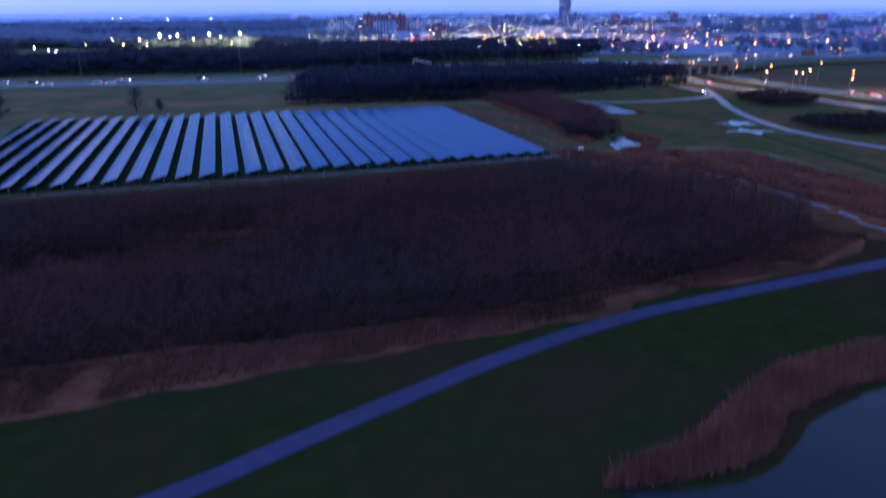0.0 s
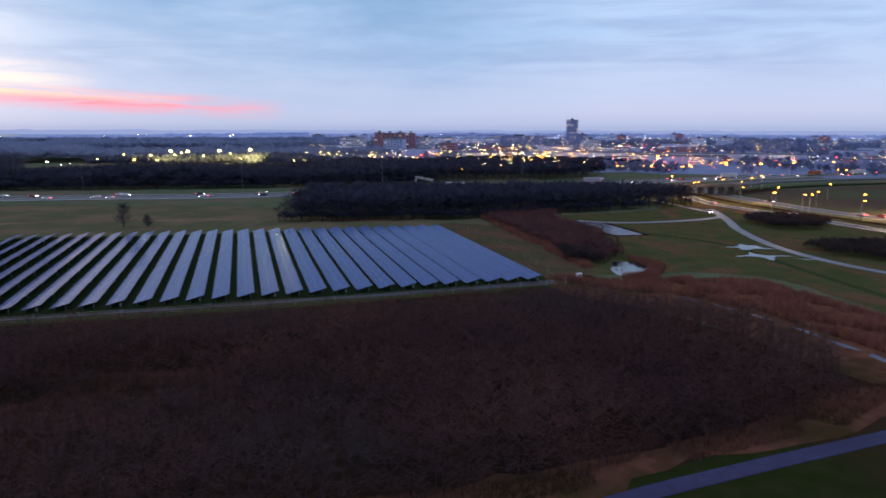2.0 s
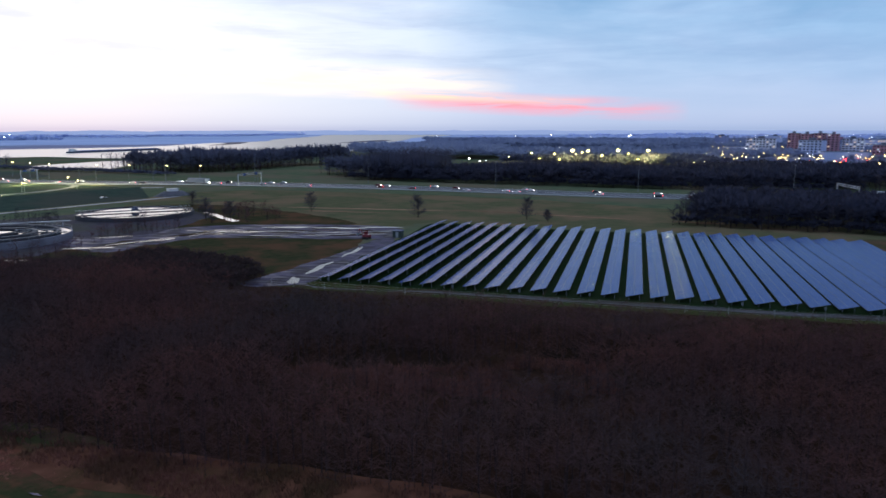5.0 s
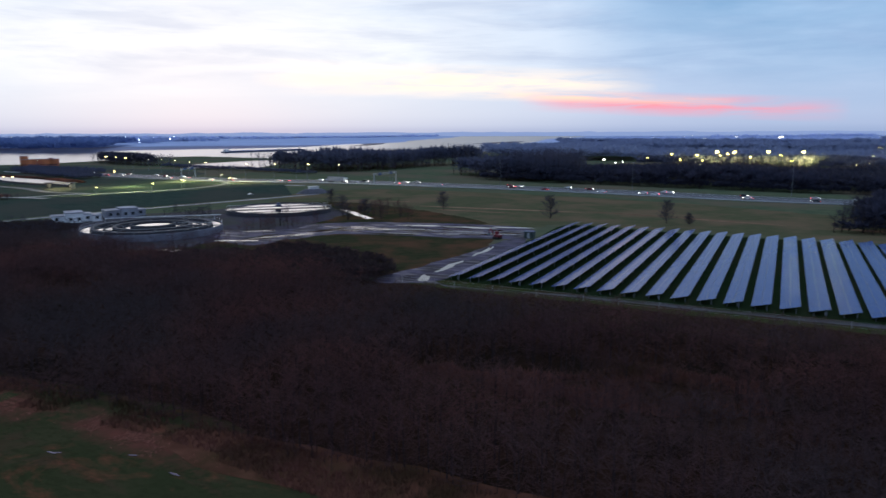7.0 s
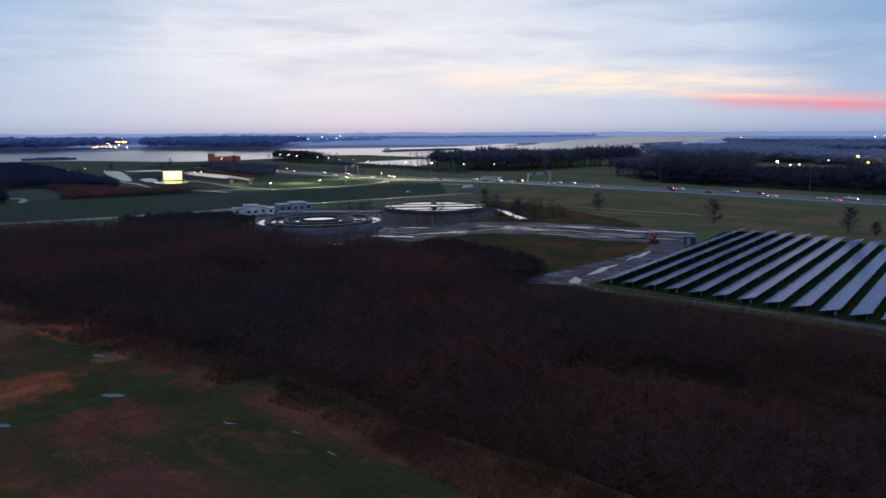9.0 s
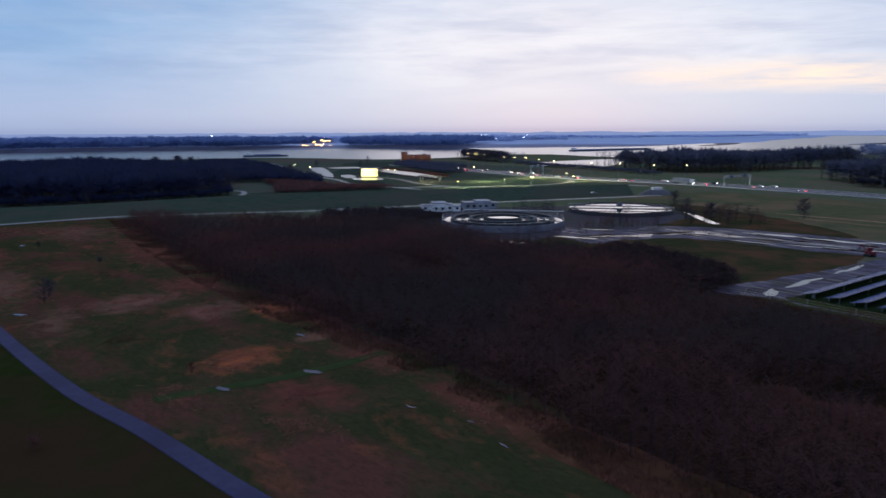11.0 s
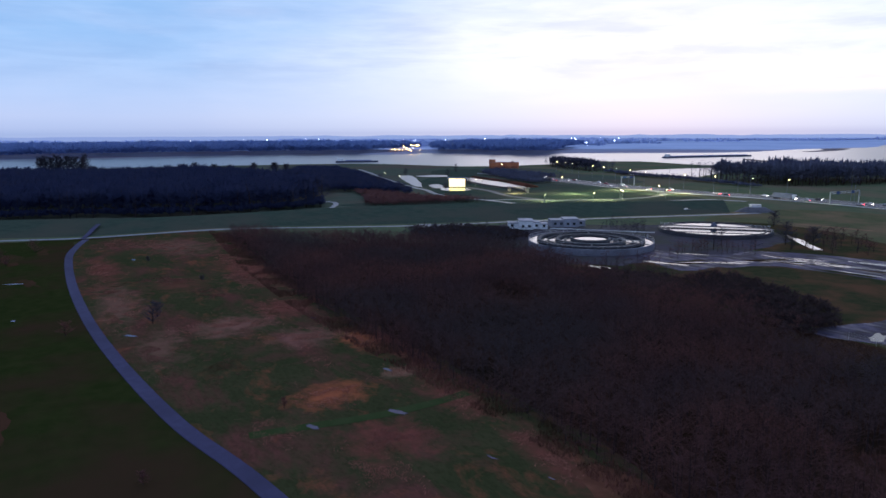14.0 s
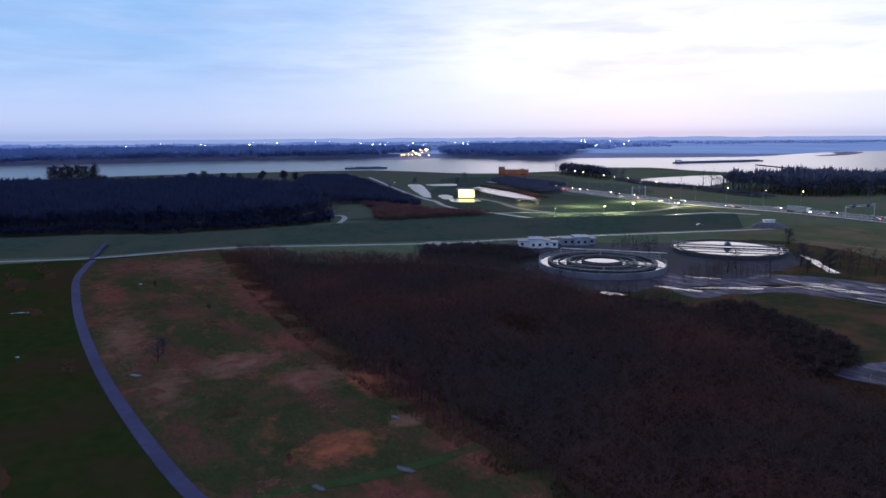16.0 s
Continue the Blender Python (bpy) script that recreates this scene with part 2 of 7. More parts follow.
def add_drifts(m, drifts):
    """Ragged, soft-edged drifts of dead growth at their own places: x, y, half sizes, turn, colour, share."""
    t = m.node_tree
    b = t.nodes["Principled BSDF"]
    base = b.inputs["Base Color"].links[0].from_socket
    g, n = t.nodes.new("ShaderNodeNewGeometry"), t.nodes.new("ShaderNodeTexNoise")
    n.inputs["Scale"].default_value, n.inputs["Detail"].default_value, n.inputs["Roughness"].default_value = 0.22, 9, 0.72
    t.links.new(g.outputs["Position"], n.inputs["Vector"])
    for x, y, a, c, yaw, colour, share in drifts:
        mp, ln, ad, r, mx = t.nodes.new("ShaderNodeMapping"), t.nodes.new("ShaderNodeVectorMath"), t.nodes.new("ShaderNodeMath"), t.nodes.new("ShaderNodeValToRGB"), t.nodes.new("ShaderNodeMix")
        mp.vector_type = "TEXTURE"
        mp.inputs["Location"].default_value, mp.inputs["Rotation"].default_value, mp.inputs["Scale"].default_value = (x, y, 0), (0, 0, radians(yaw)), (a, c, 50)
        t.links.new(g.outputs["Position"], mp.inputs["Vector"])
        ln.operation = "LENGTH"
        t.links.new(mp.outputs[0], ln.inputs[0])
        ad.operation = "MULTIPLY_ADD"
        ad.inputs[1].default_value = 3.2
        t.links.new(n.outputs[0], ad.inputs[0])
        t.links.new(ln.outputs["Value"], ad.inputs[2])
        e = r.color_ramp.elements
        e[0].position, e[1].position = 0.60, 0.95
        e[0].color, e[1].color = (share, share, share, 1), (0, 0, 0, 1)
        dv = t.nodes.new("ShaderNodeMath")
        dv.operation = "MULTIPLY"
        dv.inputs[1].default_value = 1 / 2.9
        t.links.new(ad.outputs[0], dv.inputs[0])
        t.links.new(dv.outputs[0], r.inputs[0])
        mx.data_type = "RGBA"
        t.links.new(r.outputs[0], mx.inputs[0])
        t.links.new(base, mx.inputs[6])
        mx.inputs[7].default_value = (*colour, 1)
        base = mx.outputs[2]
    t.links.new(base, b.inputs["Base Color"])


RUST, ORANGE, PINK, PALE = (0.150, 0.046, 0.036), (0.290, 0.085, 0.040), (0.190, 0.085, 0.066), (0.230, 0.130, 0.085)
add_drifts(ROUGH_GRASS, [(-262, 19, 26, 6, 0, RUST, 0.75), (-205, 18, 26, 6, -3, PINK, 0.6), (-158, 21, 16, 5, -8, PINK, 0.55), (-168, 39, 9, 11, 20, PINK, 0.8), (-150, 51, 7, 9, 10, PINK, 0.8), (-142, 61, 9, 5, 0, ORANGE, 0.85),
                         (-114, 43, 6, 8, 20, ORANGE, 0.85), (-92, 44, 7, 8, 0, RUST, 0.85), (-118, 59, 3, 4, 0, PALE, 0.9), (-101, 61, 11, 4, 5, RUST, 0.8), (-180, 55, 11, 8, 0, RUST, 0.8), (-240, 62, 40, 9, 2, RUST, 0.75),
                         (-300, 50, 26, 14, 8, PINK, 0.5), (-75, 61, 14, 4, -6, RUST, 0.7), (-130, 66, 22, 4, -3, RUST, 0.8), (-224, 36, 12, 10, 0, RUST, 0.5)])
DEAD_GRASS = material("dead_grass", (0.0840, 0.0350, 0.0220), 0.95, (0.1350, 0.0580, 0.0360), 0.3, (0.0480, 0.0300, 0.0140), 0.08, bump=0.5, spec=0.0)
LITTER = material("leaf_litter", (0.0240, 0.0132, 0.0090), 0.95, (0.0400, 0.0200, 0.0135), 0.5, (0.0165, 0.0112, 0.0076), 0.06, bump=0.4, spec=0.0)
BARK = material("bark", (0.0340, 0.0240, 0.0250), 0.9, (0.0440, 0.0320, 0.0320), 1.5, spec=0.0)
TWIG = material("bare_twigs", (0.0720, 0.0400, 0.0420), 0.9, (0.1320, 0.0590, 0.0510), 0.045, (0.0650, 0.0500, 0.0520), 0.02, per_island=0.14, spec=0.0)
BRAMBLE = material("bramble_stems", (0.0850, 0.0560, 0.0350), 0.9, (0.1350, 0.0720, 0.0520), 0.06, (0.0660, 0.0680, 0.0320), 0.03, per_island=0.3, spec=0.0)
TWIG_DARK = material("dark_twigs", (0.0460, 0.0450, 0.0620), 0.9, (0.0640, 0.0560, 0.0700), 0.03, per_island=0.2, spec=0.0)
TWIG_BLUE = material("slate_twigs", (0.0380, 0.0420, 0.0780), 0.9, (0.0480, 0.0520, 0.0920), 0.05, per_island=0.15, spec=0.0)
DRY_GRASS = material("dry_tall_grass", (0.1250, 0.0530, 0.0420), 0.9, (0.1800, 0.0740, 0.0560), 0.06, (0.0620, 0.0400, 0.0220), 0.05, per_island=0.3, spec=0.0)
TWIG_RED = material("reddish_twigs", (0.1150, 0.0540, 0.0520), 0.9, (0.1600, 0.0680, 0.0580), 0.1, per_island=0.3, spec=0.0)
TANK_WALL = material("wet_dark_concrete", (0.030, 0.028, 0.036), 0.8, (0.045, 0.042, 0.052), 0.5)
REED = material("dry_reeds", (0.1900, 0.0740, 0.0540), 0.9, (0.2600, 0.1060, 0.0740), 0.12, per_island=0.4, spec=0.0)
STRAW = material("pale_straw", (0.1540, 0.0910, 0.0560), 0.9, (0.2100, 0.1330, 0.0840), 0.2, per_island=0.3, spec=0.0)
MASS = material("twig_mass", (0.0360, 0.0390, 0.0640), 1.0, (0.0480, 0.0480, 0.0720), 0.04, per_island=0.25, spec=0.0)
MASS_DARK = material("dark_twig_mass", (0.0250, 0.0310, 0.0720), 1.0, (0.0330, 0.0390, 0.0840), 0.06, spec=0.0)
# far belts: base colour lifted and blued to carry the distance haze
MASS_FAR = material("hazed_twig_mass", (0.0700, 0.0800, 0.1300), 1.0, (0.0860, 0.0920, 0.1400), 0.03, per_island=0.25, spec=0.0)
# the town's blue haze is mixed into this twig colour
TOWN_TWIG = material("hazed_town_twigs", (0.160, 0.195, 0.320), 1.0, (0.200, 0.230, 0.360), 0.04, per_island=0.15, spec=0.0)
# GREY_, MIST_, HAZE_ and FAR_WOOD: haze painted as pale blue base colour
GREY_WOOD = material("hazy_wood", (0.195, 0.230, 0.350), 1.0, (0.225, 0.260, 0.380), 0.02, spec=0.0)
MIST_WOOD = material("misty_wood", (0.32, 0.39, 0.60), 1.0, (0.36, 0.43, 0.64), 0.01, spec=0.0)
# paler, bluer twigs: haze over the belts past the motorway put into colour
TWIG_FAR = material("hazed_twigs", (0.070, 0.078, 0.118), 0.9, (0.092, 0.090, 0.130), 0.03, per_island=0.2, spec=0.0)
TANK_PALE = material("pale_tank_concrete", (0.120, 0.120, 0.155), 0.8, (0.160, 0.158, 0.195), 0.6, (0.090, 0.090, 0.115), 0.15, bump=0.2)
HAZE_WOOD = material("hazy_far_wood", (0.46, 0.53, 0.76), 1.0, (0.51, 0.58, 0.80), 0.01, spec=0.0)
MASS_RED = material("reddish_twig_mass", (0.1150, 0.0600, 0.0620), 1.0, (0.1450, 0.0720, 0.0680), 0.1, per_island=0.2, spec=0.0)
MASS_BROWN = material("brown_twig_mass", (0.0420, 0.0310, 0.0320), 1.0, (0.0540, 0.0380, 0.0380), 0.1, per_island=0.2, spec=0.0)
# saturated blue stands in for haze across the river
FAR_WOOD = material("haze_blue_wood", (0.130, 0.190, 0.385), 1.0, (0.155, 0.215, 0.420), 0.02, spec=0.0)
WET_ASPHALT = material("wet_asphalt", (0.0440, 0.0450, 0.0520), 0.65, (0.0580, 0.0590, 0.0660), 0.5, (0.0380, 0.0390, 0.0460), 0.05, bump=0.1, spec=0.18)
PATH_ASPHALT = material("violet_asphalt", (0.0390, 0.0365, 0.0780), 0.8, (0.0480, 0.0450, 0.0940), 0.6, (0.0330, 0.0310, 0.0660), 0.05, bump=0.1, spec=0.08)
CONCRETE_PATH = material("pale_path", (0.1088, 0.1088, 0.1216), 0.55, (0.1472, 0.1472, 0.1600), 0.5, (0.0896, 0.0896, 0.1024), 0.07, bump=0.1)
CONCRETE = material("concrete", (0.0560, 0.0540, 0.0680), 0.75, (0.0800, 0.0780, 0.0920), 0.8, (0.0400, 0.0390, 0.0480), 0.15, bump=0.2)
GRAVEL = material("wet_gravel", (0.0360, 0.0330, 0.0380), 0.6, (0.0700, 0.0620, 0.0680), 1.3, (0.0280, 0.0220, 0.0200), 0.12, bump=0.6, spec=0.08)
MUD = material("wet_mud", (0.0420, 0.0370, 0.0620), 0.7, (0.0780, 0.0660, 0.1040), 0.35, (0.0260, 0.0220, 0.0300), 0.1, bump=0.8, spec=0.08)
# standing water in the ruts: smooth where the coarse noise is high
_t = MUD.node_tree
_g, _m = _t.nodes.new("ShaderNodeNewGeometry"), _t.nodes.new("ShaderNodeMapping")
_m.inputs["Rotation"].default_value, _m.inputs["Scale"].default_value = (0, 0, radians(-14)), (0.06, 0.42, 1)
_n, _r = _t.nodes.new("ShaderNodeTexNoise"), _t.nodes.new("ShaderNodeValToRGB")
_n.inputs["Scale"].default_value, _n.inputs["Detail"].default_value = 1.0, 6
_r.color_ramp.elements[0].position, _r.color_ramp.elements[1].position = 0.50, 0.62
_r.color_ramp.elements[0].color, _r.color_ramp.elements[1].color = (0.80, 0.80, 0.80, 1), (0.45, 0.45, 0.45, 1)
_t.links.new(_g.outputs["Position"], _m.inputs["Vector"])
_t.links.new(_m.outputs[0], _n.inputs["Vector"])
_t.links.new(_n.outputs[0], _r.inputs[0])
_t.links.new(_r.outputs[0], _t.nodes["Principled BSDF"].inputs["Roughness"])
PARK = patchy_meadow("park_grass", (0.0500, 0.0600, 0.0230), (0.0700, 0.0700, 0.0290), (0.1350, 0.0640, 0.0400), (0.1700, 0.0660, 0.0400), (1.2, 0.8, 1), 0.485)
DARK_CONCRETE = material("stained_concrete", (0.026, 0.026, 0.034), 0.8, (0.040, 0.040, 0.050), 0.8)
DARK_WATER = water_material("dark_pond_water", 0.03)
DARK_WATER.node_tree.nodes["Principled BSDF"].inputs["Specular IOR Level"].default_value = 0.2
MUDDY_WATER = water_material("muddy_water", 0.05, (0.055, 0.045, 0.075))
MUDDY_WATER.node_tree.nodes["Principled BSDF"].inputs["Roughness"].default_value = 0.22
MUDDY_WATER.node_tree.nodes["Principled BSDF"].inputs["Specular IOR Level"].default_value = 0.18
WATER = water_material("still_water", 0.02)
RIVER = water_material("river_water", 0.10, (0.05, 0.05, 0.065))
RIVER.node_tree.nodes["Principled BSDF"].inputs["Roughness"].default_value = 0.28
PAINT = material("road_paint", (0.5600, 0.5600, 0.5600), 0.6, (0.4400, 0.4400, 0.4400), 2.0)
STEEL = material("galvanised_steel", (0.35, 0.36, 0.38), 0.45, (0.45, 0.46, 0.48), 2.0, metal=0.8)
WHITE = material("white_render", (0.62, 0.62, 0.64), 0.7, (0.74, 0.74, 0.76), 0.6, (0.5, 0.5, 0.52), 0.1)
ROOF = material("dark_roofing", (0.085, 0.092, 0.135), 0.9, (0.120, 0.128, 0.175), 0.5)
BRICK = material("orange_brick", (0.42, 0.13, 0.06), 0.85, (0.52, 0.18, 0.08), 0.4, (0.34, 0.10, 0.05), 0.1)
DARK_BRICK = material("red_brown_brick", (0.27, 0.125, 0.165), 0.85, (0.32, 0.15, 0.195), 0.2)
# BLUE_WALL and DARK_WALL are lightened and blued for the haze over town
BLUE_WALL = material("hazed_blue_cladding", (0.32, 0.36, 0.54), 0.8, (0.40, 0.44, 0.62), 0.05)
PALE_WALL = material("pale_cladding", (0.40, 0.41, 0.52), 0.8, (0.48, 0.49, 0.59), 0.05)
DARK_WALL = material("hazed_slate_cladding", (0.17, 0.19, 0.33), 0.8, (0.22, 0.24, 0.39), 0.05)
SLATE = material("slate_paint", (0.06, 0.07, 0.11), 0.7, (0.08, 0.09, 0.14), 0.5)
GREY_RENDER = material("grey_render", (0.22, 0.23, 0.28), 0.7, (0.28, 0.29, 0.34), 0.6, (0.17, 0.17, 0.2), 0.1)
RUBBER = material("tyre_rubber", (0.02, 0.02, 0.02), 0.9)
GLASS_DARK = material("dark_glass", (0.02, 0.025, 0.03), 0.08, spec=0.6)
PLASTIC = material("grey_plastic", (0.45, 0.46, 0.47), 0.5)
SIGN_BLUE = material("blue_sign", (0.03, 0.06, 0.15), 0.5, (0.04, 0.07, 0.18), 2.0)
POLE_PAINT = material("weathered_pole_paint", (0.10, 0.11, 0.12), 0.6, (0.14, 0.15, 0.16), 1.5)
RED_PAINT = material("red_paint", (0.13, 0.014, 0.022), 0.4)


def see_through(m, share):
    """Thin twigs let part of the light pass through them."""
    t = m.node_tree
    b, out_node = t.nodes["Principled BSDF"], t.nodes["Material Output"]
    tr, mx = t.nodes.new("ShaderNodeBsdfTranslucent"), t.nodes.new("ShaderNodeMixShader")
    if b.inputs["Base Color"].links:
        t.links.new(b.inputs["Base Color"].links[0].from_socket, tr.inputs["Color"])
    mx.inputs[0].default_value = share
    t.links.new(b.outputs[0], mx.inputs[1])
    t.links.new(tr.outputs[0], mx.inputs[2])
    t.links.new(mx.outputs[0], out_node.inputs["Surface"])


for _m in (MASS, MASS_FAR, MASS_DARK, MASS_BROWN, MASS_RED, GREY_WOOD, FAR_WOOD, HAZE_WOOD, MIST_WOOD, TOWN_TWIG):
    see_through(_m, 0.5)
for _m in (TWIG_DARK, TWIG_FAR, TWIG_BLUE, TWIG_RED, BRAMBLE):
    see_through(_m, 0.4)
see_through(TWIG, 0.2)


def glow(name, color, power, sampled=False):
    m = material(name, (0.3, 0.3, 0.3), 0.5, emit=color, power=power)
    m.cycles.emission_sampling = "AUTO" if sampled else "NONE"
    return m


G_WHITE = glow("white_lamp", (1.0, 0.88, 0.66), 19)
G_WARM = glow("warm_lamp", (1.0, 0.50, 0.12), 30)
G_YELLOW = glow("yellow_lamp", (1.0, 0.70, 0.22), 26)
G_ORANGE = glow("sodium_lamp", (1.0, 0.26, 0.02), 32)
G_RED = glow("red_lamp", (1.0, 0.03, 0.04), 12)
G_BLUE = glow("cold_lamp", (0.60, 0.72, 1.0), 12.0)
G_FLOOD = glow("flood_lamp", (1.0, 0.74, 0.16), 16)
G_WINDOW = glow("lit_window", (1.0, 0.66, 0.34), 0.7)
G_WINDOW_COLD = glow("cold_lit_window", (0.80, 0.88, 1.0), 0.5)
G_FACADE = glow("lit_facade", (1.0, 0.74, 0.16), 1.7, True)

# solar glass: dark cells under a clear coat, with fine lines between the cells
PANEL = material("solar_glass", (0.0310, 0.0600, 0.1850), 0.20, (0.0400, 0.0740, 0.2200), 0.6, spec=0.025)
PANEL.node_tree.nodes["Principled BSDF"].inputs["Specular Tint"].default_value = (0.42, 0.52, 1.0, 1)
PANEL.node_tree.nodes["Principled BSDF"].inputs["Coat Weight"].default_value = 0.09
PANEL.node_tree.nodes["Principled BSDF"].inputs["Coat Roughness"].default_value = 0.06
PANEL_FRAME = material("anodised_frame", (0.10, 0.105, 0.13), 0.5, (0.13, 0.135, 0.16), 3.0, metal=0.6)

# ---- building helpers ----
rng = random.Random(7)
nrg = np.random.default_rng(11)


def mesh_np(name, verts, tris, mats, parent=None, label="", index=None):
    me = bpy.data.meshes.new(name)
    verts, tris = np.asarray(verts, np.float32), np.asarray(tris, np.int32)
    me.vertices.add(len(verts))
    me.vertices.foreach_set("co", verts.ravel())
    me.loops.add(tris.size)
    me.loops.foreach_set("vertex_index", tris.ravel())
    me.polygons.add(len(tris))
    me.polygons.foreach_set("loop_start", np.arange(0, tris.size, 3, dtype=np.int32))
    for m in (mats if isinstance(mats, (list, tuple)) else [mats]):
        me.materials.append(m)
    if index is not None:
        me.polygons.foreach_set("material_index", np.asarray(index, np.int32))
    me.update(calc_edges=True)
    me.validate()
    ob = new(name, me)
    ob.parent = parent
    return tagged(ob, label)


def part(name, bm, mat, parent=None, label="", smooth=False):
    me = bpy.data.meshes.new(name)
    bmesh.ops.recalc_face_normals(bm, faces=bm.faces[:])
    if smooth:
        for f in bm.faces:
            f.smooth = True
    bm.to_mesh(me)
    bm.free()
    me.materials.append(mat)
    ob = new(name, me)
    ob.parent = parent
    return tagged(ob, label)


def again(ob, m, parent=None):
    """Another object on the same mesh."""
    o = new(ob.name.split(".")[0], ob.data)
    o.parent = parent
    o.matrix_basis = m
    return o


def box(bm, x0, x1, y0, y1, z0, z1, bevel=0.0):
    made = bmesh.ops.create_cube(bm, size=1, matrix=Matrix.LocRotScale(((x0 + x1) / 2, (y0 + y1) / 2, (z0 + z1) / 2), None, (x1 - x0, y1 - y0, z1 - z0)))
    if bevel:
        edges = list({e for v in made["verts"] for e in v.link_edges})
        bmesh.ops.bevel(bm, geom=edges, offset=bevel, segments=2, affect="EDGES")
    return bm


def cyl(bm, x, y, z0, z1, r0, r1=None, seg=8, tilt=None):
    m = Matrix.Translation((x, y, (z0 + z1) / 2))
    if tilt:
        m = tilt @ m
    bmesh.ops.create_cone(bm, cap_ends=True, segments=seg, radius1=r0, radius2=r0 if r1 is None else r1, depth=z1 - z0, matrix=m)
    return bm


def empty(name, x, y, z=0, yaw=0, label="", category="", group=""):
    e = new(name)
    e.empty_display_size = 0.5
    e.matrix_basis = pose(x, y, z, 0, 0, yaw)
    return tagged(e, label, category, group)


def smooth_line(pts, step=6.0, closed=False):
    """Catmull-Rom through the points, about one point every step metres."""
    p = [Vector(q).to_2d() if len(q) > 2 else Vector(q) for q in pts]
    n = len(p)
    out_pts = []
    for i in range(n if closed else n - 1):
        a, b, c, d = (p[(i + k - 1) % n] if closed else p[min(max(i + k - 1, 0), n - 1)] for k in range(4))
        steps = max(1, int((c - b).length / step))
        for s in range(steps):
            u = s / steps
            out_pts.append(0.5 * ((2 * b) + (c - a) * u + (2 * a - 5 * b + 4 * c - d) * u * u + (3 * b - a - 3 * c + d) * u ** 3))
    if not closed:
        out_pts.append(p[-1])
    return out_pts


def area(name, pts, z, mat, label, category="", kind="structure", step=5.0, rough_edge=0.0, seed=0, skirt=0.0):
    """A flat sheet with a smoothed, slightly ragged outline."""
    line = smooth_line(pts, step, True)
    if rough_edge:
        line = [v + Vector((noise.noise((v.x * 0.13, v.y * 0.13, seed)), noise.noise((v.x * 0.13, v.y * 0.13, seed + 9)))) * rough_edge
                + Vector((noise.noise((v.x * 0.5, v.y * 0.5, seed)), noise.noise((v.x * 0.5, v.y * 0.5, seed + 5)))) * rough_edge * 0.4 for v in line]
    bm = bmesh.new()
    f = bm.faces.new([bm.verts.new((v.x, v.y, z)) for v in line])
    if f.normal.z < 0:
        f.normal_flip()
    f.normal_update()
    if skirt:
        r = bmesh.ops.extrude_face_region(bm, geom=[f])
        bmesh.ops.translate(bm, verts=[v for v in r["geom"] if isinstance(v, bmesh.types.BMVert)], vec=(0, 0, -skirt))
    bmesh.ops.triangulate(bm, faces=bm.faces[:])
    me = bpy.data.meshes.new(name)
    bm.normal_update()
    for g in bm.faces:
        if not skirt and g.normal.z < 0:
            g.normal_flip()
    bm.to_mesh(me)
    bm.free()
    me.materials.append(mat)
    return tagged(new(name, me), label, category, kind=kind)


def ribbon(name, pts, width, z, mat, label, category="road", height=0.06, step=5.0, parent=None):
    """A road or path of that width with real thickness; z: one level, or one a point."""
    zs = z if isinstance(z, (list, tuple)) else [z] * len(pts)
    line3 = smooth_line(pts, step)
    cuts = np.cumsum([0] + [(line3[i + 1] - line3[i]).length for i in range(len(line3) - 1)])
    marks = []
    for q in pts:
        k = min(range(len(line3)), key=lambda i: (line3[i] - Vector(q)).length)
        marks.append(cuts[k])
    verts, faces = [], []
    for i, v in enumerate(line3):
        d = (line3[min(i + 1, len(line3) - 1)] - line3[max(i - 1, 0)]).normalized()
        s = Vector((-d.y, d.x)) * width / 2
        h = float(np.interp(cuts[i], marks, zs))
        verts += [(v.x + s.x, v.y + s.y, h), (v.x - s.x, v.y - s.y, h), (v.x + s.x * 1.03, v.y + s.y * 1.03, h - height), (v.x - s.x * 1.03, v.y - s.y * 1.03, h - height)]
    for i in range(len(line3) - 1):
        a, b = 4 * i, 4 * i + 4
        faces += [(a, b, b + 1, a + 1), (a + 2, b + 2, b, a), (a + 1, b + 1, b + 3, a + 3)]
    me = bpy.data.meshes.new(name)
    me.from_pydata(verts, [], faces)
    me.materials.append(mat)
    ob = new(name, me)
    ob.parent = parent
    return tagged(ob, label, "" if parent else category, kind="" if parent else "structure")


def blob(cx, cy, rx, ry, yaw=0, seed=0, n=14):
    r = random.Random(seed)
    c, s = math.cos(radians(yaw)), math.sin(radians(yaw))
    res = []
    for i in range(n):
        a = 2 * math.pi * i / n
        k = 0.7 + 0.5 * r.random()
        x, y = rx * k * math.cos(a), ry * k * math.sin(a)
        res.append((cx + c * x - s * y, cy + s * x + c * y))
    return res


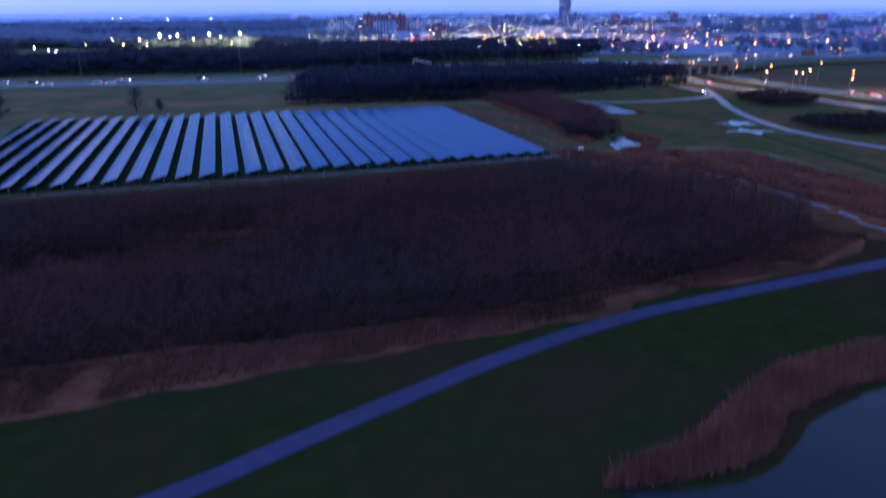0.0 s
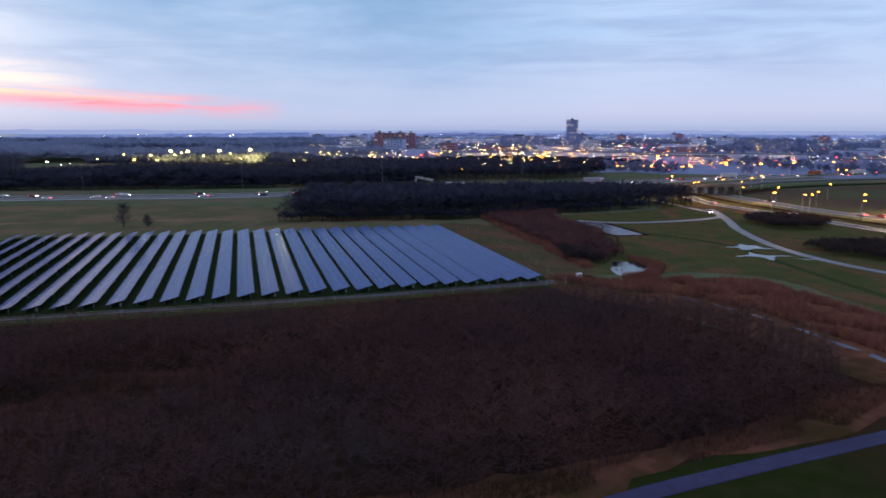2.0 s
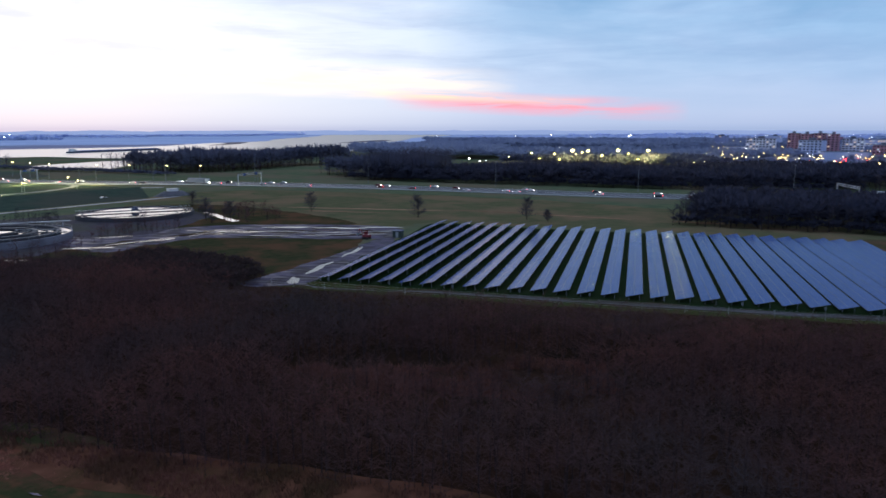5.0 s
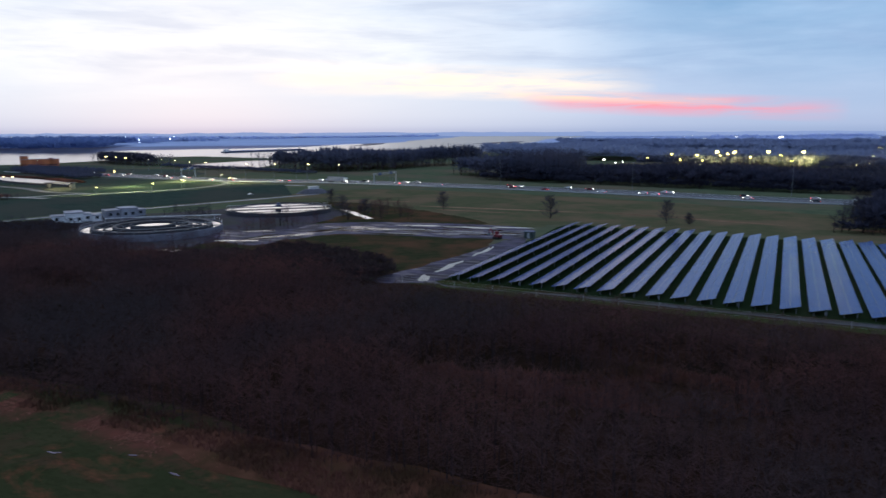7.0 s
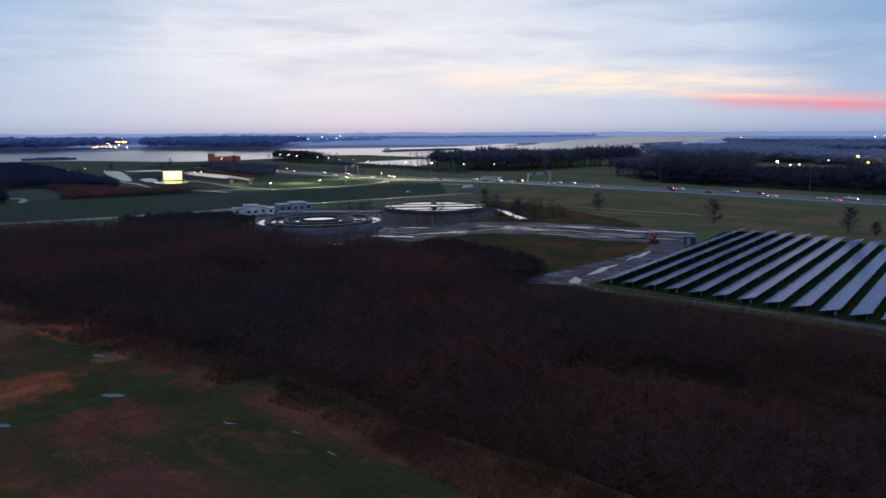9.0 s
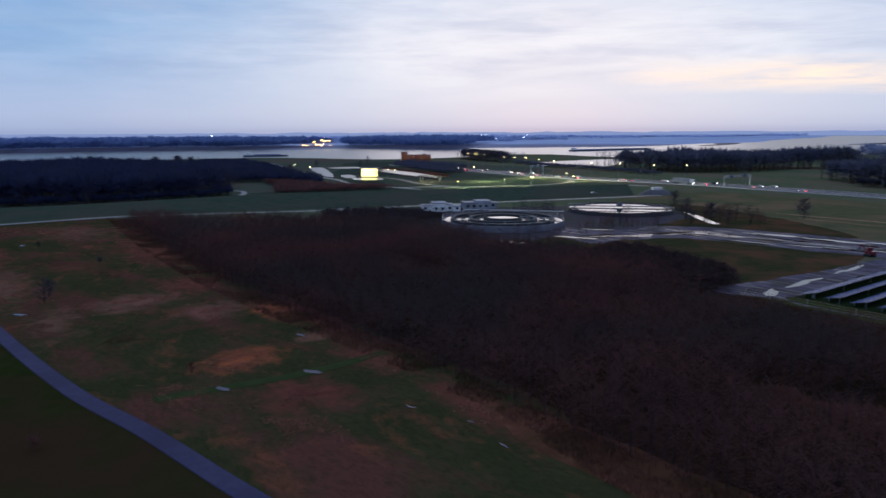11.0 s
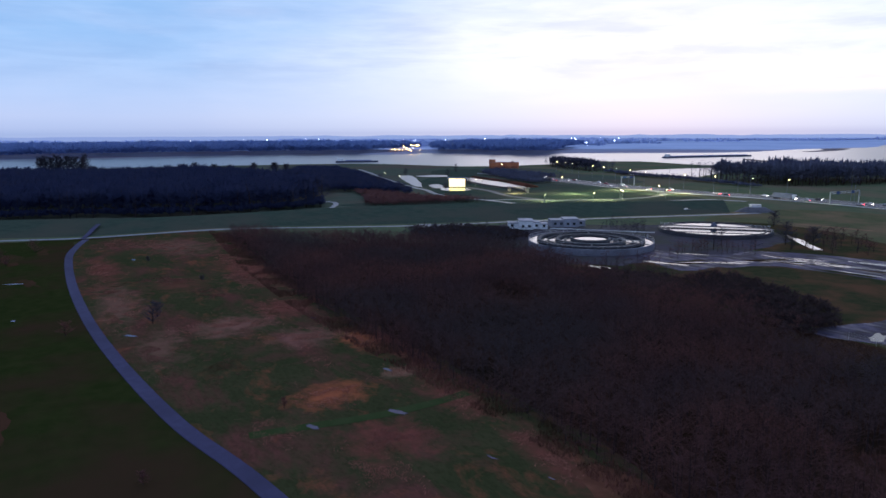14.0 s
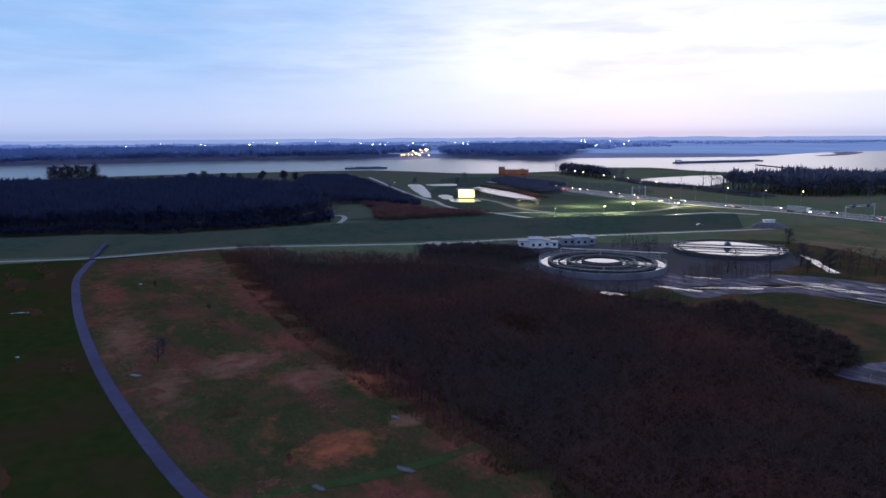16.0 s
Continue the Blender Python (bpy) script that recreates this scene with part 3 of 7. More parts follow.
# ---- ground ----
def make_ground():
    rings = [0, 60, 120, 200, 300, 450, 700, 1100, 1700, 2600, 3700, 4900]
    verts, faces = [(0, 0, 0)], []
    seg = 96
    for r in rings[1:]:
        verts += [(r * math.cos(2 * math.pi * k / seg), r * math.sin(2 * math.pi * k / seg), 0) for k in range(seg)]
    for k in range(seg):
        faces.append((0, 1 + k, 1 + (k + 1) % seg))
    for i in range(len(rings) - 2):
        a, b = 1 + i * seg, 1 + (i + 1) * seg
        for k in range(seg):
            faces.append((a + k, b + k, b + (k + 1) % seg, a + (k + 1) % seg))
    me = bpy.data.meshes.new("ground")
    me.from_pydata(verts, [], faces)
    me.materials.append(FIELD_GRASS)
    tagged(new("ground", me), "flat dark green winter grassland reaching the horizon", "ground", kind="structure")


make_ground()
RUST_GRASS = material("rust_grass", (0.040, 0.024, 0.013), 0.95, (0.026, 0.027, 0.010), 0.25, (0.052, 0.026, 0.016), 0.09, spec=0.0, bump=0.4)
for k, (x, y, a, b, w) in enumerate([(-300, -9, 15, 4, 5), (-312, 2, 8, 3, 0), (-132, -9, 12, 3, 5), (-250, -4, 9, 2.5, 12)]):
    area("dead_grass_patch", blob(x, y, a, b, w, k + 300), 0.03 + 0.002 * k, RUST_GRASS, "low drift of rust-brown dead grass", "grass patch", step=1.5, rough_edge=2.0, seed=k + 300)
# dark green grass, its colour lowered further to give shade between the rows
area("solar_field_grass", [(-79, 158), (-40, 157), (20, 156), (77, 155.5), (79, 200), (79, 258), (20, 266), (-40, 270), (-75, 276), (-77.5, 240)], 0.016, material("shaded_short_grass", (0.014, 0.026, 0.011), 0.95, (0.020, 0.033, 0.014), 0.3, (0.026, 0.032, 0.015), 0.03, spec=0.0), "short green grass between the panel rows, darkened for their shade", "grass", rough_edge=0.8, seed=77)
area("near_meadow", [(-345, 14), (-352, -60), (-300, -120), (-100, -140), (60, -130), (180, -60), (190, 70), (120, 68), (92, 76), (60, 68), (30, 66), (0, 66), (-40, 66), (-110, 66), (-240, 70), (-330, 74)], 0.012, GRASS, "dark olive winter grass under the drone", "meadow", rough_edge=2, seed=40)
area("floodplain", [(-985, -300), (-985, -40), (-1015, 90), (-1005, 230), (-955, 415), (-800, 495), (-700, 560), (-620, 520), (-480, 500), (-400, 300), (-400, 160), (-430, -300)], 0.010, material("floodplain_grass", (0.056, 0.070, 0.052), 0.95, (0.070, 0.082, 0.062), 0.1, (0.085, 0.070, 0.055), 0.01, spec=0.0), "dull green floodplain before the river", "meadow", step=20, rough_edge=6, seed=41)

# the rough meadow between the cycle path and the wood
area("meadow", [(-45, 31.5), (-70.6, 26.2), (-93.3, 22.2), (-114.9, 17.4), (-150, 12.9), (-189, 9.8), (-240, 8.4), (-293, 9.8), (-322, 14), (-338, 18.5), (-334, 78), (-243, 76), (-181, 73), (-115, 74), (-72, 74), (-45, 66)],
     0.02, ROUGH_GRASS, "rough tussocky meadow of green and rust-brown grass", "meadow", rough_edge=0.7, seed=3)
PATCHES = [(-262, 18, 17, 4.5, 0), (-226, 17, 15, 4.5, -3), (-190, 18, 14, 4.5, -4), (-156, 20, 13, 4, -8), (-168, 39, 8, 10, 20), (-150, 51, 6, 8, 10), (-142, 61, 8, 4, 0), (-114, 43, 5, 7, 20), (-92, 44, 5, 6, 0), (-118, 59, 4, 4, 0),
           (-101, 61, 9, 3, 5), (-180, 54, 9, 6, 0), (-300, 45, 22, 8, 10), (-232, 34, 9, 10, 0), (-222, 56, 16, 6, -10), (-196, 64, 18, 4, 3), (-250, 62, 24, 5, 3), (-290, 68, 20, 5, 6), (-138, 30, 7, 5, 0), (-130, 47, 4, 2.5, 0), (-126, 66, 14, 2.5, -4), (-76, 61, 12, 2.5, -6), (-318, 30, 12, 9, 0), (-205, 42, 8, 4, 0), (-104, 30, 5, 3, 0), (-84, 38, 7, 3, 10)]

# the belt of dead grass along the path below the wood, and the leaf litter under the trees
area("forest_floor", [(-330, 80), (-243, 72), (-181, 68), (-115, 69), (-72, 70), (-40, 62), (0, 62), (35, 62), (66, 66), (92, 75), (94, 96), (86, 116), (84, 140), (76, 151), (20, 149.5), (-30, 151), (-80, 152), (-100, 152), (-135, 150), (-160, 152), (-205, 160), (-240, 152), (-262, 130), (-285, 95)],
     0.045, LITTER, "dark leaf litter under the bare wood", "forest floor", rough_edge=2.0, seed=5)
area("dead_grass_strip", [(-70, 60), (-38, 57), (-10, 56.5), (20, 58), (50, 62.5), (75, 64), (96, 73), (88, 76), (62, 69), (30, 66), (0, 66), (-38, 68), (-70, 66)],
     0.055, DEAD_GRASS, "strip of rust-brown dead grass at the edge of the wood", "grass strip", rough_edge=2.5, seed=8)
area("reed_bed", [(80, 165), (96, 150), (112, 150), (128, 140), (126, 100), (118, 66), (96, 72), (90, 84), (88, 116), (80, 132), (74, 142), (74, 152)],
     0.055, DEAD_GRASS, "bed of rust-brown dry reeds beside the ditch", "reed bed", rough_edge=2.5, seed=10)
area("field", [(-200, 262), (-90, 262), (-78, 276), (20, 272), (95, 262), (140, 300), (20, 352), (-60, 385), (-150, 400), (-230, 400), (-262, 360), (-245, 300)],
     0.018, material("pasture", (0.074, 0.076, 0.040), 0.95, (0.094, 0.090, 0.048), 0.2, (0.140, 0.100, 0.060), 0.03, spec=0.0, bump=0.3), "olive green pasture with faded tufts", "field", rough_edge=2, seed=4)
for i, (x, y, a, b, w) in enumerate([(-120, 318, 40, 2.2, 3), (-55, 320, 30, 2.0, -8), (-130, 305, 22, 1.6, 0), (-20, 312, 24, 1.8, -12), (30, 303, 10, 2.5, -10), (60, 290, 22, 1.8, -14), (-190, 330, 20, 2.2, 10)]):
    area("dead_grass_patch", blob(x, y, a, b, w, i + 60), 0.03 + 0.002 * i, STRAW, "pale streak of dry straw in the pasture", "grass patch", step=2.5, rough_edge=0.8, seed=i + 40)
ROUGH_FIELD = material("rough_field", (0.028, 0.032, 0.016), 0.95, (0.044, 0.040, 0.020), 0.3, (0.085, 0.046, 0.026), 0.06, spec=0.0, bump=0.4)
area("rough_ground", [(-172, 240), (-150, 247), (-120, 257), (-108, 266), (-128, 284), (-160, 302), (-196, 316), (-226, 312), (-236, 286), (-200, 290), (-178, 268)], 0.026, ROUGH_FIELD, "rough brown grass behind the mud track", "meadow", rough_edge=3, seed=13)
area("rough_ground", [(-146, 222), (-100, 234), (-88, 222), (-84, 170), (-92, 158), (-112, 150), (-140, 158), (-158, 180)], 0.025, ROUGH_FIELD, "rough olive grass beside the solar field", "meadow", rough_edge=2, seed=12)
area("rough_ground", [(-240, 150), (-205, 160), (-182, 166), (-174, 188), (-160, 186), (-156, 178), (-138, 160), (-112, 152), (-130, 146), (-172, 146), (-205, 152)], 0.031, ROUGH_FIELD, "dark rough ground before the treatment tanks", "meadow", rough_edge=2, seed=16)
area("verge", [(-86, 152), (-40, 150), (20, 148.5), (74, 150), (92, 156), (84, 163), (76, 156.5), (20, 157), (-40, 158.5), (-84, 160)], 0.03, material("verge_grass", (0.036, 0.046, 0.017), 0.9, (0.050, 0.056, 0.021), 0.4, (0.055, 0.036, 0.022), 0.1, bump=0.4, spec=0.0),
     "olive-brown grass verge between wood and solar field", "verge", rough_edge=1.2, seed=14)
area("verge", [(77, 160), (92, 163), (104, 230), (98, 262), (77, 262)], 0.03, material("strip_grass", (0.050, 0.046, 0.024), 0.95, (0.075, 0.062, 0.034), 0.3, (0.10, 0.056, 0.036), 0.06, spec=0.0, bump=0.4), "olive grass strip beside the solar field", "verge", rough_edge=1.0, seed=15)

area("park_meadow", [(80, 168), (92, 160), (118, 156), (134, 140), (128, 100), (120, 72), (180, 76), (250, 80), (250, 200), (254, 280), (256, 330), (225, 335), (200, 292), (140, 282), (110, 280), (100, 262), (94, 210)], 0.022, PARK, "olive park meadow with rust-brown tufts", "meadow", rough_edge=2, seed=31)
# ---- water ----
DITCH_GRASS = material("ditch_grass", (0.030, 0.044, 0.016), 0.95, (0.038, 0.050, 0.020), 0.3, spec=0.0)
area("river", [(-1000, -1500), (-1000, -400), (-994, -42), (-1030, 84), (-1022, 230), (-970, 425), (-812, 505), (-790, 600), (-800, 690), (-826, 770), (-790, 815), (-700, 800), (-630, 796), (-560, 830), (-480, 900), (-440, 1045), (-500, 1300), (-600, 1700), (-720, 2300), (-880, 3000), (-1060, 4300), (-1800, 4300), (-1500, 3300), (-1260, 2426), (-1100, 2036), (-1090, 1700), (-1014, 1390), (-1043, 1242), (-1132, 1083), (-1182, 969), (-1104, 880), (-1180, 826), (-1270, 815), (-1370, 770), (-1340, 650), (-1423, 575), (-1472, 515), (-1500, 227), (-1502, -62), (-1480, -400), (-1450, -1500)],
     0.3, RIVER, "wide pale river reflecting the evening sky", "river", step=30)
area("sandbank", [(-1090, 1780), (-1000, 1640), (-960, 1500), (-935, 1480), (-940, 1560), (-985, 1700), (-1060, 1850)], 0.6, MUD, "low dark sandbank in the river", "sandbank", step=10, rough_edge=6)
area("sandbank", [(-800, 2250), (-770, 1850), (-740, 1840), (-720, 2000), (-750, 2260)], 0.6, MUD, "low dark sandbank in the river", "sandbank", step=12, rough_edge=8)
ribbon("groyne", [(-745, 1006), (-700, 978), (-646, 949), (-610, 940), (-560, 925)], 5.0, 1.3, LITTER, "dark rubble groyne reaching into the river", "groyne", 1.2, 8)
area("backwater", [(-570, 568), (-600, 612), (-606, 658), (-600, 730), (-566, 722), (-524, 664), (-484, 574), (-520, 560), (-541, 552)], 0.25, RIVER, "still backwater among trees", "water", step=10, rough_edge=3)
area("harbour_basin", [(-603, 384), (-570, 379), (-537, 375), (-505, 368), (-474, 357), (-462, 346), (-459, 341), (-475, 339), (-491, 340), (-520, 345), (-552, 353), (-590, 368)], 0.25, RIVER, "long pale water basin beside the lit pavilion", "water", step=8, rough_edge=1)
ribbon("quay_wall", [(-566, 354), (-552, 349), (-520, 341), (-491, 336), (-470, 334), (-452, 335), (-440, 330)], 1.2, 1.4, DARK_CONCRETE, "low dark concrete quay wall along the basin", "wall", 1.4, 6)
area("reflecting_pool", [(-502, 291), (-498, 300), (-491, 308), (-482, 306), (-470, 298), (-476, 284), (-486, 283)], 0.2, WATER, "shallow pool mirroring the lit pavilion", "water", step=4, rough_edge=0.5)
area("harbour_basin", [(-660, 352), (-656, 384), (-632, 374), (-636, 356)], 0.25, RIVER, "narrow strip of pale water", "water", step=6, rough_edge=2)
area("harbour_basin", [(-540, 301), (-538, 311), (-508, 297), (-505, 287)], 0.22, RIVER, "small pale pond beside the pavilion", "water", step=5, rough_edge=2)
area("harbour_basin", [(-672, 339), (-672, 351), (-624, 333), (-552, 300), (-522, 284), (-532, 282), (-560, 293), (-610, 311)], 0.24, RIVER, "pale water inlet between trees", "water", step=8, rough_edge=1.5)
area("pond", [(16, 27), (22, 25.6), (29, 25.2), (34, 27), (39, 30), (46, 32), (56, 33), (70, 30), (76, 20), (66, 8), (40, 6), (22, 14)], 0.06, DARK_WATER, "dark pond with a reed fringe", "pond", step=2, rough_edge=0.6, seed=2)
area("pond", [(136.8, 262.5), (138.5, 263), (142, 259), (146.3, 253.4), (146, 245), (145.2, 232), (144.4, 221), (143.5, 220), (138, 220.6), (133.6, 221.4), (133.6, 224), (134.5, 240)], 0.06, MUDDY_WATER, "angular pond of muddy violet water", "pond", step=6, rough_edge=0.3, seed=3)
area("pond_bank", [(135, 264), (138.5, 266), (144, 261), (148.6, 255), (148.4, 245), (147.4, 232), (146.6, 219), (144.5, 217.6), (138, 218.4), (132, 219.4), (131.4, 224), (132.4, 240)], 0.045, LITTER, "dark muddy bank round the angular pond", "bank", step=4, rough_edge=0.5, seed=33)
area("pond", [(97, 158), (102, 156), (110, 163), (112, 172), (106, 176), (102, 171), (99, 166)], 0.08, WATER, "small pond among reeds", "pond", step=2, rough_edge=0.6, seed=4)
area("puddle", [(155, 189), (160, 188.5), (164, 192), (165, 188), (170, 187), (165, 184.5), (167, 180), (162, 182.5), (157, 182), (159, 186)], 0.07, WATER, "flooded hollow in the meadow", "puddle", step=0.8, rough_edge=2.2, seed=6)
area("puddle", [(146, 173), (152, 174), (156, 178), (157, 173), (163, 168), (157, 168.5), (153, 165), (152, 170)], 0.072, WATER, "flooded hollow in the meadow", "puddle", step=0.8, rough_edge=1.8, seed=66)
area("puddle", blob(164, 162, 4.5, 0.6, -40, 3), 0.07, WATER, "flooded hollow in the meadow", "puddle", step=2, rough_edge=0.6, seed=7)
for i, (x, y, a, b, w) in enumerate([(98, 131, 0.5, 3.5, 20), (101, 122, 0.5, 3.5, 15), (103, 112, 0.5, 4, 5), (103.2, 102, 0.6, 4, 0), (103.4, 93, 0.8, 3.5, 0), (102.8, 85, 0.8, 4, -10), (101, 77, 0.6, 3.5, 10)]):
    area("ditch", blob(x, y, a, b, w, i + 140), 0.075 + 0.002 * i, MUDDY_WATER, "broken pale water in the reed ditch", "ditch", step=1.2, rough_edge=0.8, seed=i + 70)
ribbon("grass_ditch", [(138, 240), (150, 217), (158, 190), (152, 160), (146, 130), (142, 100), (150, 70)], 2.6, 0.05, DITCH_GRASS, "dark green grassy ditch through the park", "ditch", 0.03, 5)
area("puddle", blob(-100.7, 49.3, 1.8, 0.7, 30, 8), 0.10, MUDDY_WATER, "small puddle in the meadow", "puddle", step=0.8, rough_edge=0.3)
area("puddle", blob(-102, 35.5, 1.4, 0.6, 20, 9), 0.10, MUDDY_WATER, "small puddle in the meadow", "puddle", step=0.8, rough_edge=0.3)
for i, (x, y, a, b, w) in enumerate([(-79, 54, 1.4, .4, 15), (-70, 57, 1.2, .3, 10), (-62, 55.5, 1.2, .3, 5), (-276, 30, 2.5, 1.2, 0), (-250, -7.4, 5, 1.0, 70), (-200, -6.5, 1.6, 1.0, 0), (-171, 17, 3.2, 1.1, 40), (-165, 57.7, 2.0, .8, 0), (-120, 57, 3, 1.0, 10)]):
    area("puddle", blob(x, y, a * 0.6, b * 0.55, w, i + 20), 0.105 + 0.002 * i, MUDDY_WATER, "shallow puddle in rough grass", "puddle", step=1.0, rough_edge=0.8, seed=i)
area("puddle", [(-192, 287), (-188, 284), (-176, 273), (-166, 264), (-160, 259), (-158, 262), (-168, 270), (-180, 281)], 0.07, WATER, "long puddle shining orange", "puddle", step=3, rough_edge=0.6, seed=9)

# ---- paths and roads ----
ribbon("cycle_path", [(170, 74), (120, 66), (86.4, 62.3), (71.6, 61), (55, 59.7), (35.2, 57.5), (17.2, 52.9), (2.1, 47.5), (-10, 42.8), (-20, 38.9), (-45, 31.5), (-70.6, 26.2), (-93.3, 22.2), (-114.9, 17.4), (-150, 12.9), (-189, 9.8), (-240, 8.4), (-293, 9.8), (-322, 14), (-341, 18.5)],
       2.6, 0.10, PATH_ASPHALT, "smooth grey-violet asphalt cycle path", "path", 0.1, 3)
ribbon("dike_road", [(-380, -170), (-362, -60), (-357, -17), (-346, 18.5), (-343, 76), (-322, 125), (-304, 166), (-292, 215), (-276, 270), (-254, 337), (-250, 352)], 3.4, 0.13, CONCRETE_PATH, "pale wet service road along the dike foot", "road", 0.1, 6)
area("road_junction", [(-304, 160), (-296, 168), (-286, 172), (-284, 182), (-291, 184), (-298, 186), (-302, 176), (-309, 168)], 0.135, CONCRETE_PATH, "widened pale paved turnout", "road", step=2)
ribbon("footpath", [(-343, 17), (-352, 20), (-362, 23), (-372, 26)], 2.0, [0.14, 0.9, 2.2, 3.0], PATH_ASPHALT, "dark ramp over the dike", "path", 0.1, 3)
ribbon("footpath", [(-404, 156), (-425, 168), (-440, 172), (-448, 166), (-446, 156)], 3.2, 0.12, CONCRETE_PATH, "short pale path at the wood's corner", "path", 0.1, 4)
ribbon("footpath", [(-820, 357), (-735, 334), (-665, 313), (-579, 290), (-520, 276), (-492, 272), (-462, 262), (-440, 259), (-416, 261), (-396, 266), (-376, 268), (-357, 271), (-342, 280), (-337, 297), (-330, 327), (-325, 374), (-318, 395), (-297, 404)], 4.0, 0.12, CONCRETE_PATH, "pale path curving past the pavilion", "path", 0.1, 6)
ribbon("footpath", [(-396, 266), (-392, 278), (-388, 290), (-376, 299)], 3.0, 0.125, CONCRETE_PATH, "short pale path joining the slip road", "path", 0.1, 4)
ribbon("footpath", [(-297, 171), (-286, 165), (-275, 163), (-264, 156)], 4.6, 0.128, CONCRETE_PATH, "pale paved spur to the treatment plant", "path", 0.1, 3)
ribbon("slip_road", [(-498, 314), (-462, 311), (-424, 299), (-403, 297), (-375, 302), (-364, 322), (-355, 345), (-352, 362), (-356, 385), (-368, 405), (-396, 416)], 5.0, 0.13, WET_ASPHALT, "wet slip road beside the motorway", "road", 0.1, 6)
ribbon("footpath", [(140, 262), (152, 252), (172, 249), (194, 251), (208, 257), (214, 268), (216, 288), (218, 304), (222, 330)], 3.4, 0.12, CONCRETE_PATH, "pale curved footpath through the park", "path", 0.1, 4)
ribbon("footpath", [(222, 282), (214, 266), (201, 243), (187, 220), (172, 186), (167, 158), (170, 133), (180, 100)], 3.4, 0.125, CONCRETE_PATH, "pale curved footpath through the park", "path", 0.1, 4)
MOTORWAY = [(-660, 446), (-610, 443), (-560, 439), (-521, 435), (-481, 432), (-439, 428), (-376, 428), (-292, 443), (-215, 443), (-143, 439), (-70, 430), (0, 419), (90, 420), (200, 432), (330, 452), (480, 470), (700, 500), (1000, 560)]
ribbon("motorway", MOTORWAY, 30, 0.16, WET_ASPHALT, "wide wet motorway with several lanes", "road", 0.16, 12)
for off, w, lab in ((-14.2, 0.5, "edge line"), (14.2, 0.5, "edge line"), (-2.2, 0.35, "median line"), (2.2, 0.35, "median line")):
    line = smooth_line(MOTORWAY, 15)
    shifted = []
    for i, v in enumerate(line):
        d = (line[min(i + 1, len(line) - 1)] - line[max(i - 1, 0)]).normalized()
        shifted.append((v.x - d.y * off, v.y + d.x * off))
    ribbon("road_marking", shifted, w, 0.175, PAINT, "painted white motorway " + lab, "marking", 0.01, 30)
ribbon("guard_rail", [(v[0], v[1] - 16.5) for v in MOTORWAY], 0.35, 0.85, STEEL, "long galvanised motorway guard rail", "guard rail", 0.45, 15)
ribbon("local_road", [(280, 410), (266, 372), (250, 335), (240, 305), (239.5, 277), (240, 245), (239, 201), (242, 150), (250, 80)], 8.0, 0.13, WET_ASPHALT, "wet local road lit orange by lamps", "road", 0.1, 8)
for off in (-3.4, 3.4):
    ribbon("road_marking", [(250 + off, 335), (240 + off, 305), (239.5 + off, 277), (240 + off, 245), (239 + off, 201), (242 + off, 150)], 0.5, 0.145, PAINT, "painted white edge line of the local road", "marking", 0.01, 10)
    ribbon("road_marking", [(280 + off * 1.4, 346), (273 + off * 1.4, 305), (269 + off * 1.4, 263), (271 + off * 1.4, 230), (272 + off * 1.4, 160)], 0.4, 0.145, PAINT, "painted white edge line of the local road", "marking", 0.01, 10)
ribbon("local_road", [(296, 420), (288, 374), (280, 346), (273, 305), (269, 263), (271, 230), (272, 150), (272, 80)], 11, 0.13, WET_ASPHALT, "wet local road lit orange by lamps", "road", 0.1, 8)
ribbon("road_median", [(268, 372), (262, 335), (256, 305), (254, 270), (254, 240), (255, 200), (257, 150), (261, 80)], 6.0, 0.10, LITTER, "dark planted strip between the carriageways", "median", 0.08, 8)
ribbon("flyover_road", [(150, 418), (200, 388), (240, 360), (285, 348), (340, 372), (420, 384), (520, 380), (760, 372)], 13, [0.4, 3.0, 5.6, 6.0, 5.0, 4.2, 4.0, 4.0], WET_ASPHALT, "wet flyover carriageway", "road", 0.8, 6)

area("rough_ground", [(284, 346), (300, 372), (345, 362), (420, 372), (520, 366), (520, 200), (430, 120), (300, 90), (281, 150), (279, 230), (277, 263), (281, 305)], 0.024, material("brown_field", (0.062, 0.050, 0.036), 0.95, (0.088, 0.064, 0.044), 0.25, (0.070, 0.072, 0.040), 0.02, spec=0.0, bump=0.3), "brown rough grass beside the main road", "meadow", rough_edge=2, seed=17)

# gravel and mud
area("plant_yard", [(-262, 150), (-236, 158), (-205, 158), (-182, 164), (-172, 190), (-164, 215), (-172, 240), (-178, 268), (-192, 286), (-215, 292), (-236, 284), (-246, 262), (-262, 240), (-290, 224), (-286, 196), (-276, 170)], 0.035,
     material("yard_soil", (0.036, 0.031, 0.044), 0.95, (0.054, 0.047, 0.062), 0.3, (0.036, 0.037, 0.030), 0.05, spec=0.05, bump=0.4), "dark bare yard round the treatment tanks", "yard", rough_edge=3, seed=71)
ribbon("mown_strip", [(-104, 26), (-102.5, 36), (-101, 46), (-101, 56), (-102, 64)], 2.4, 0.075, DITCH_GRASS, "mown green strip across the rough meadow", "grass strip", 0.02, 4)
area("gravel_border", [(-86, 156), (-40, 155), (20, 153.8), (76, 154.2), (78, 158), (20, 156.4), (-40, 157.6), (-80, 159.4), (-80, 240), (-84, 240), (-87, 200), (-86, 165)], 0.06, GRAVEL, "strip of wet gravel round the solar field", "gravel", step=4, rough_edge=0.8, seed=4)
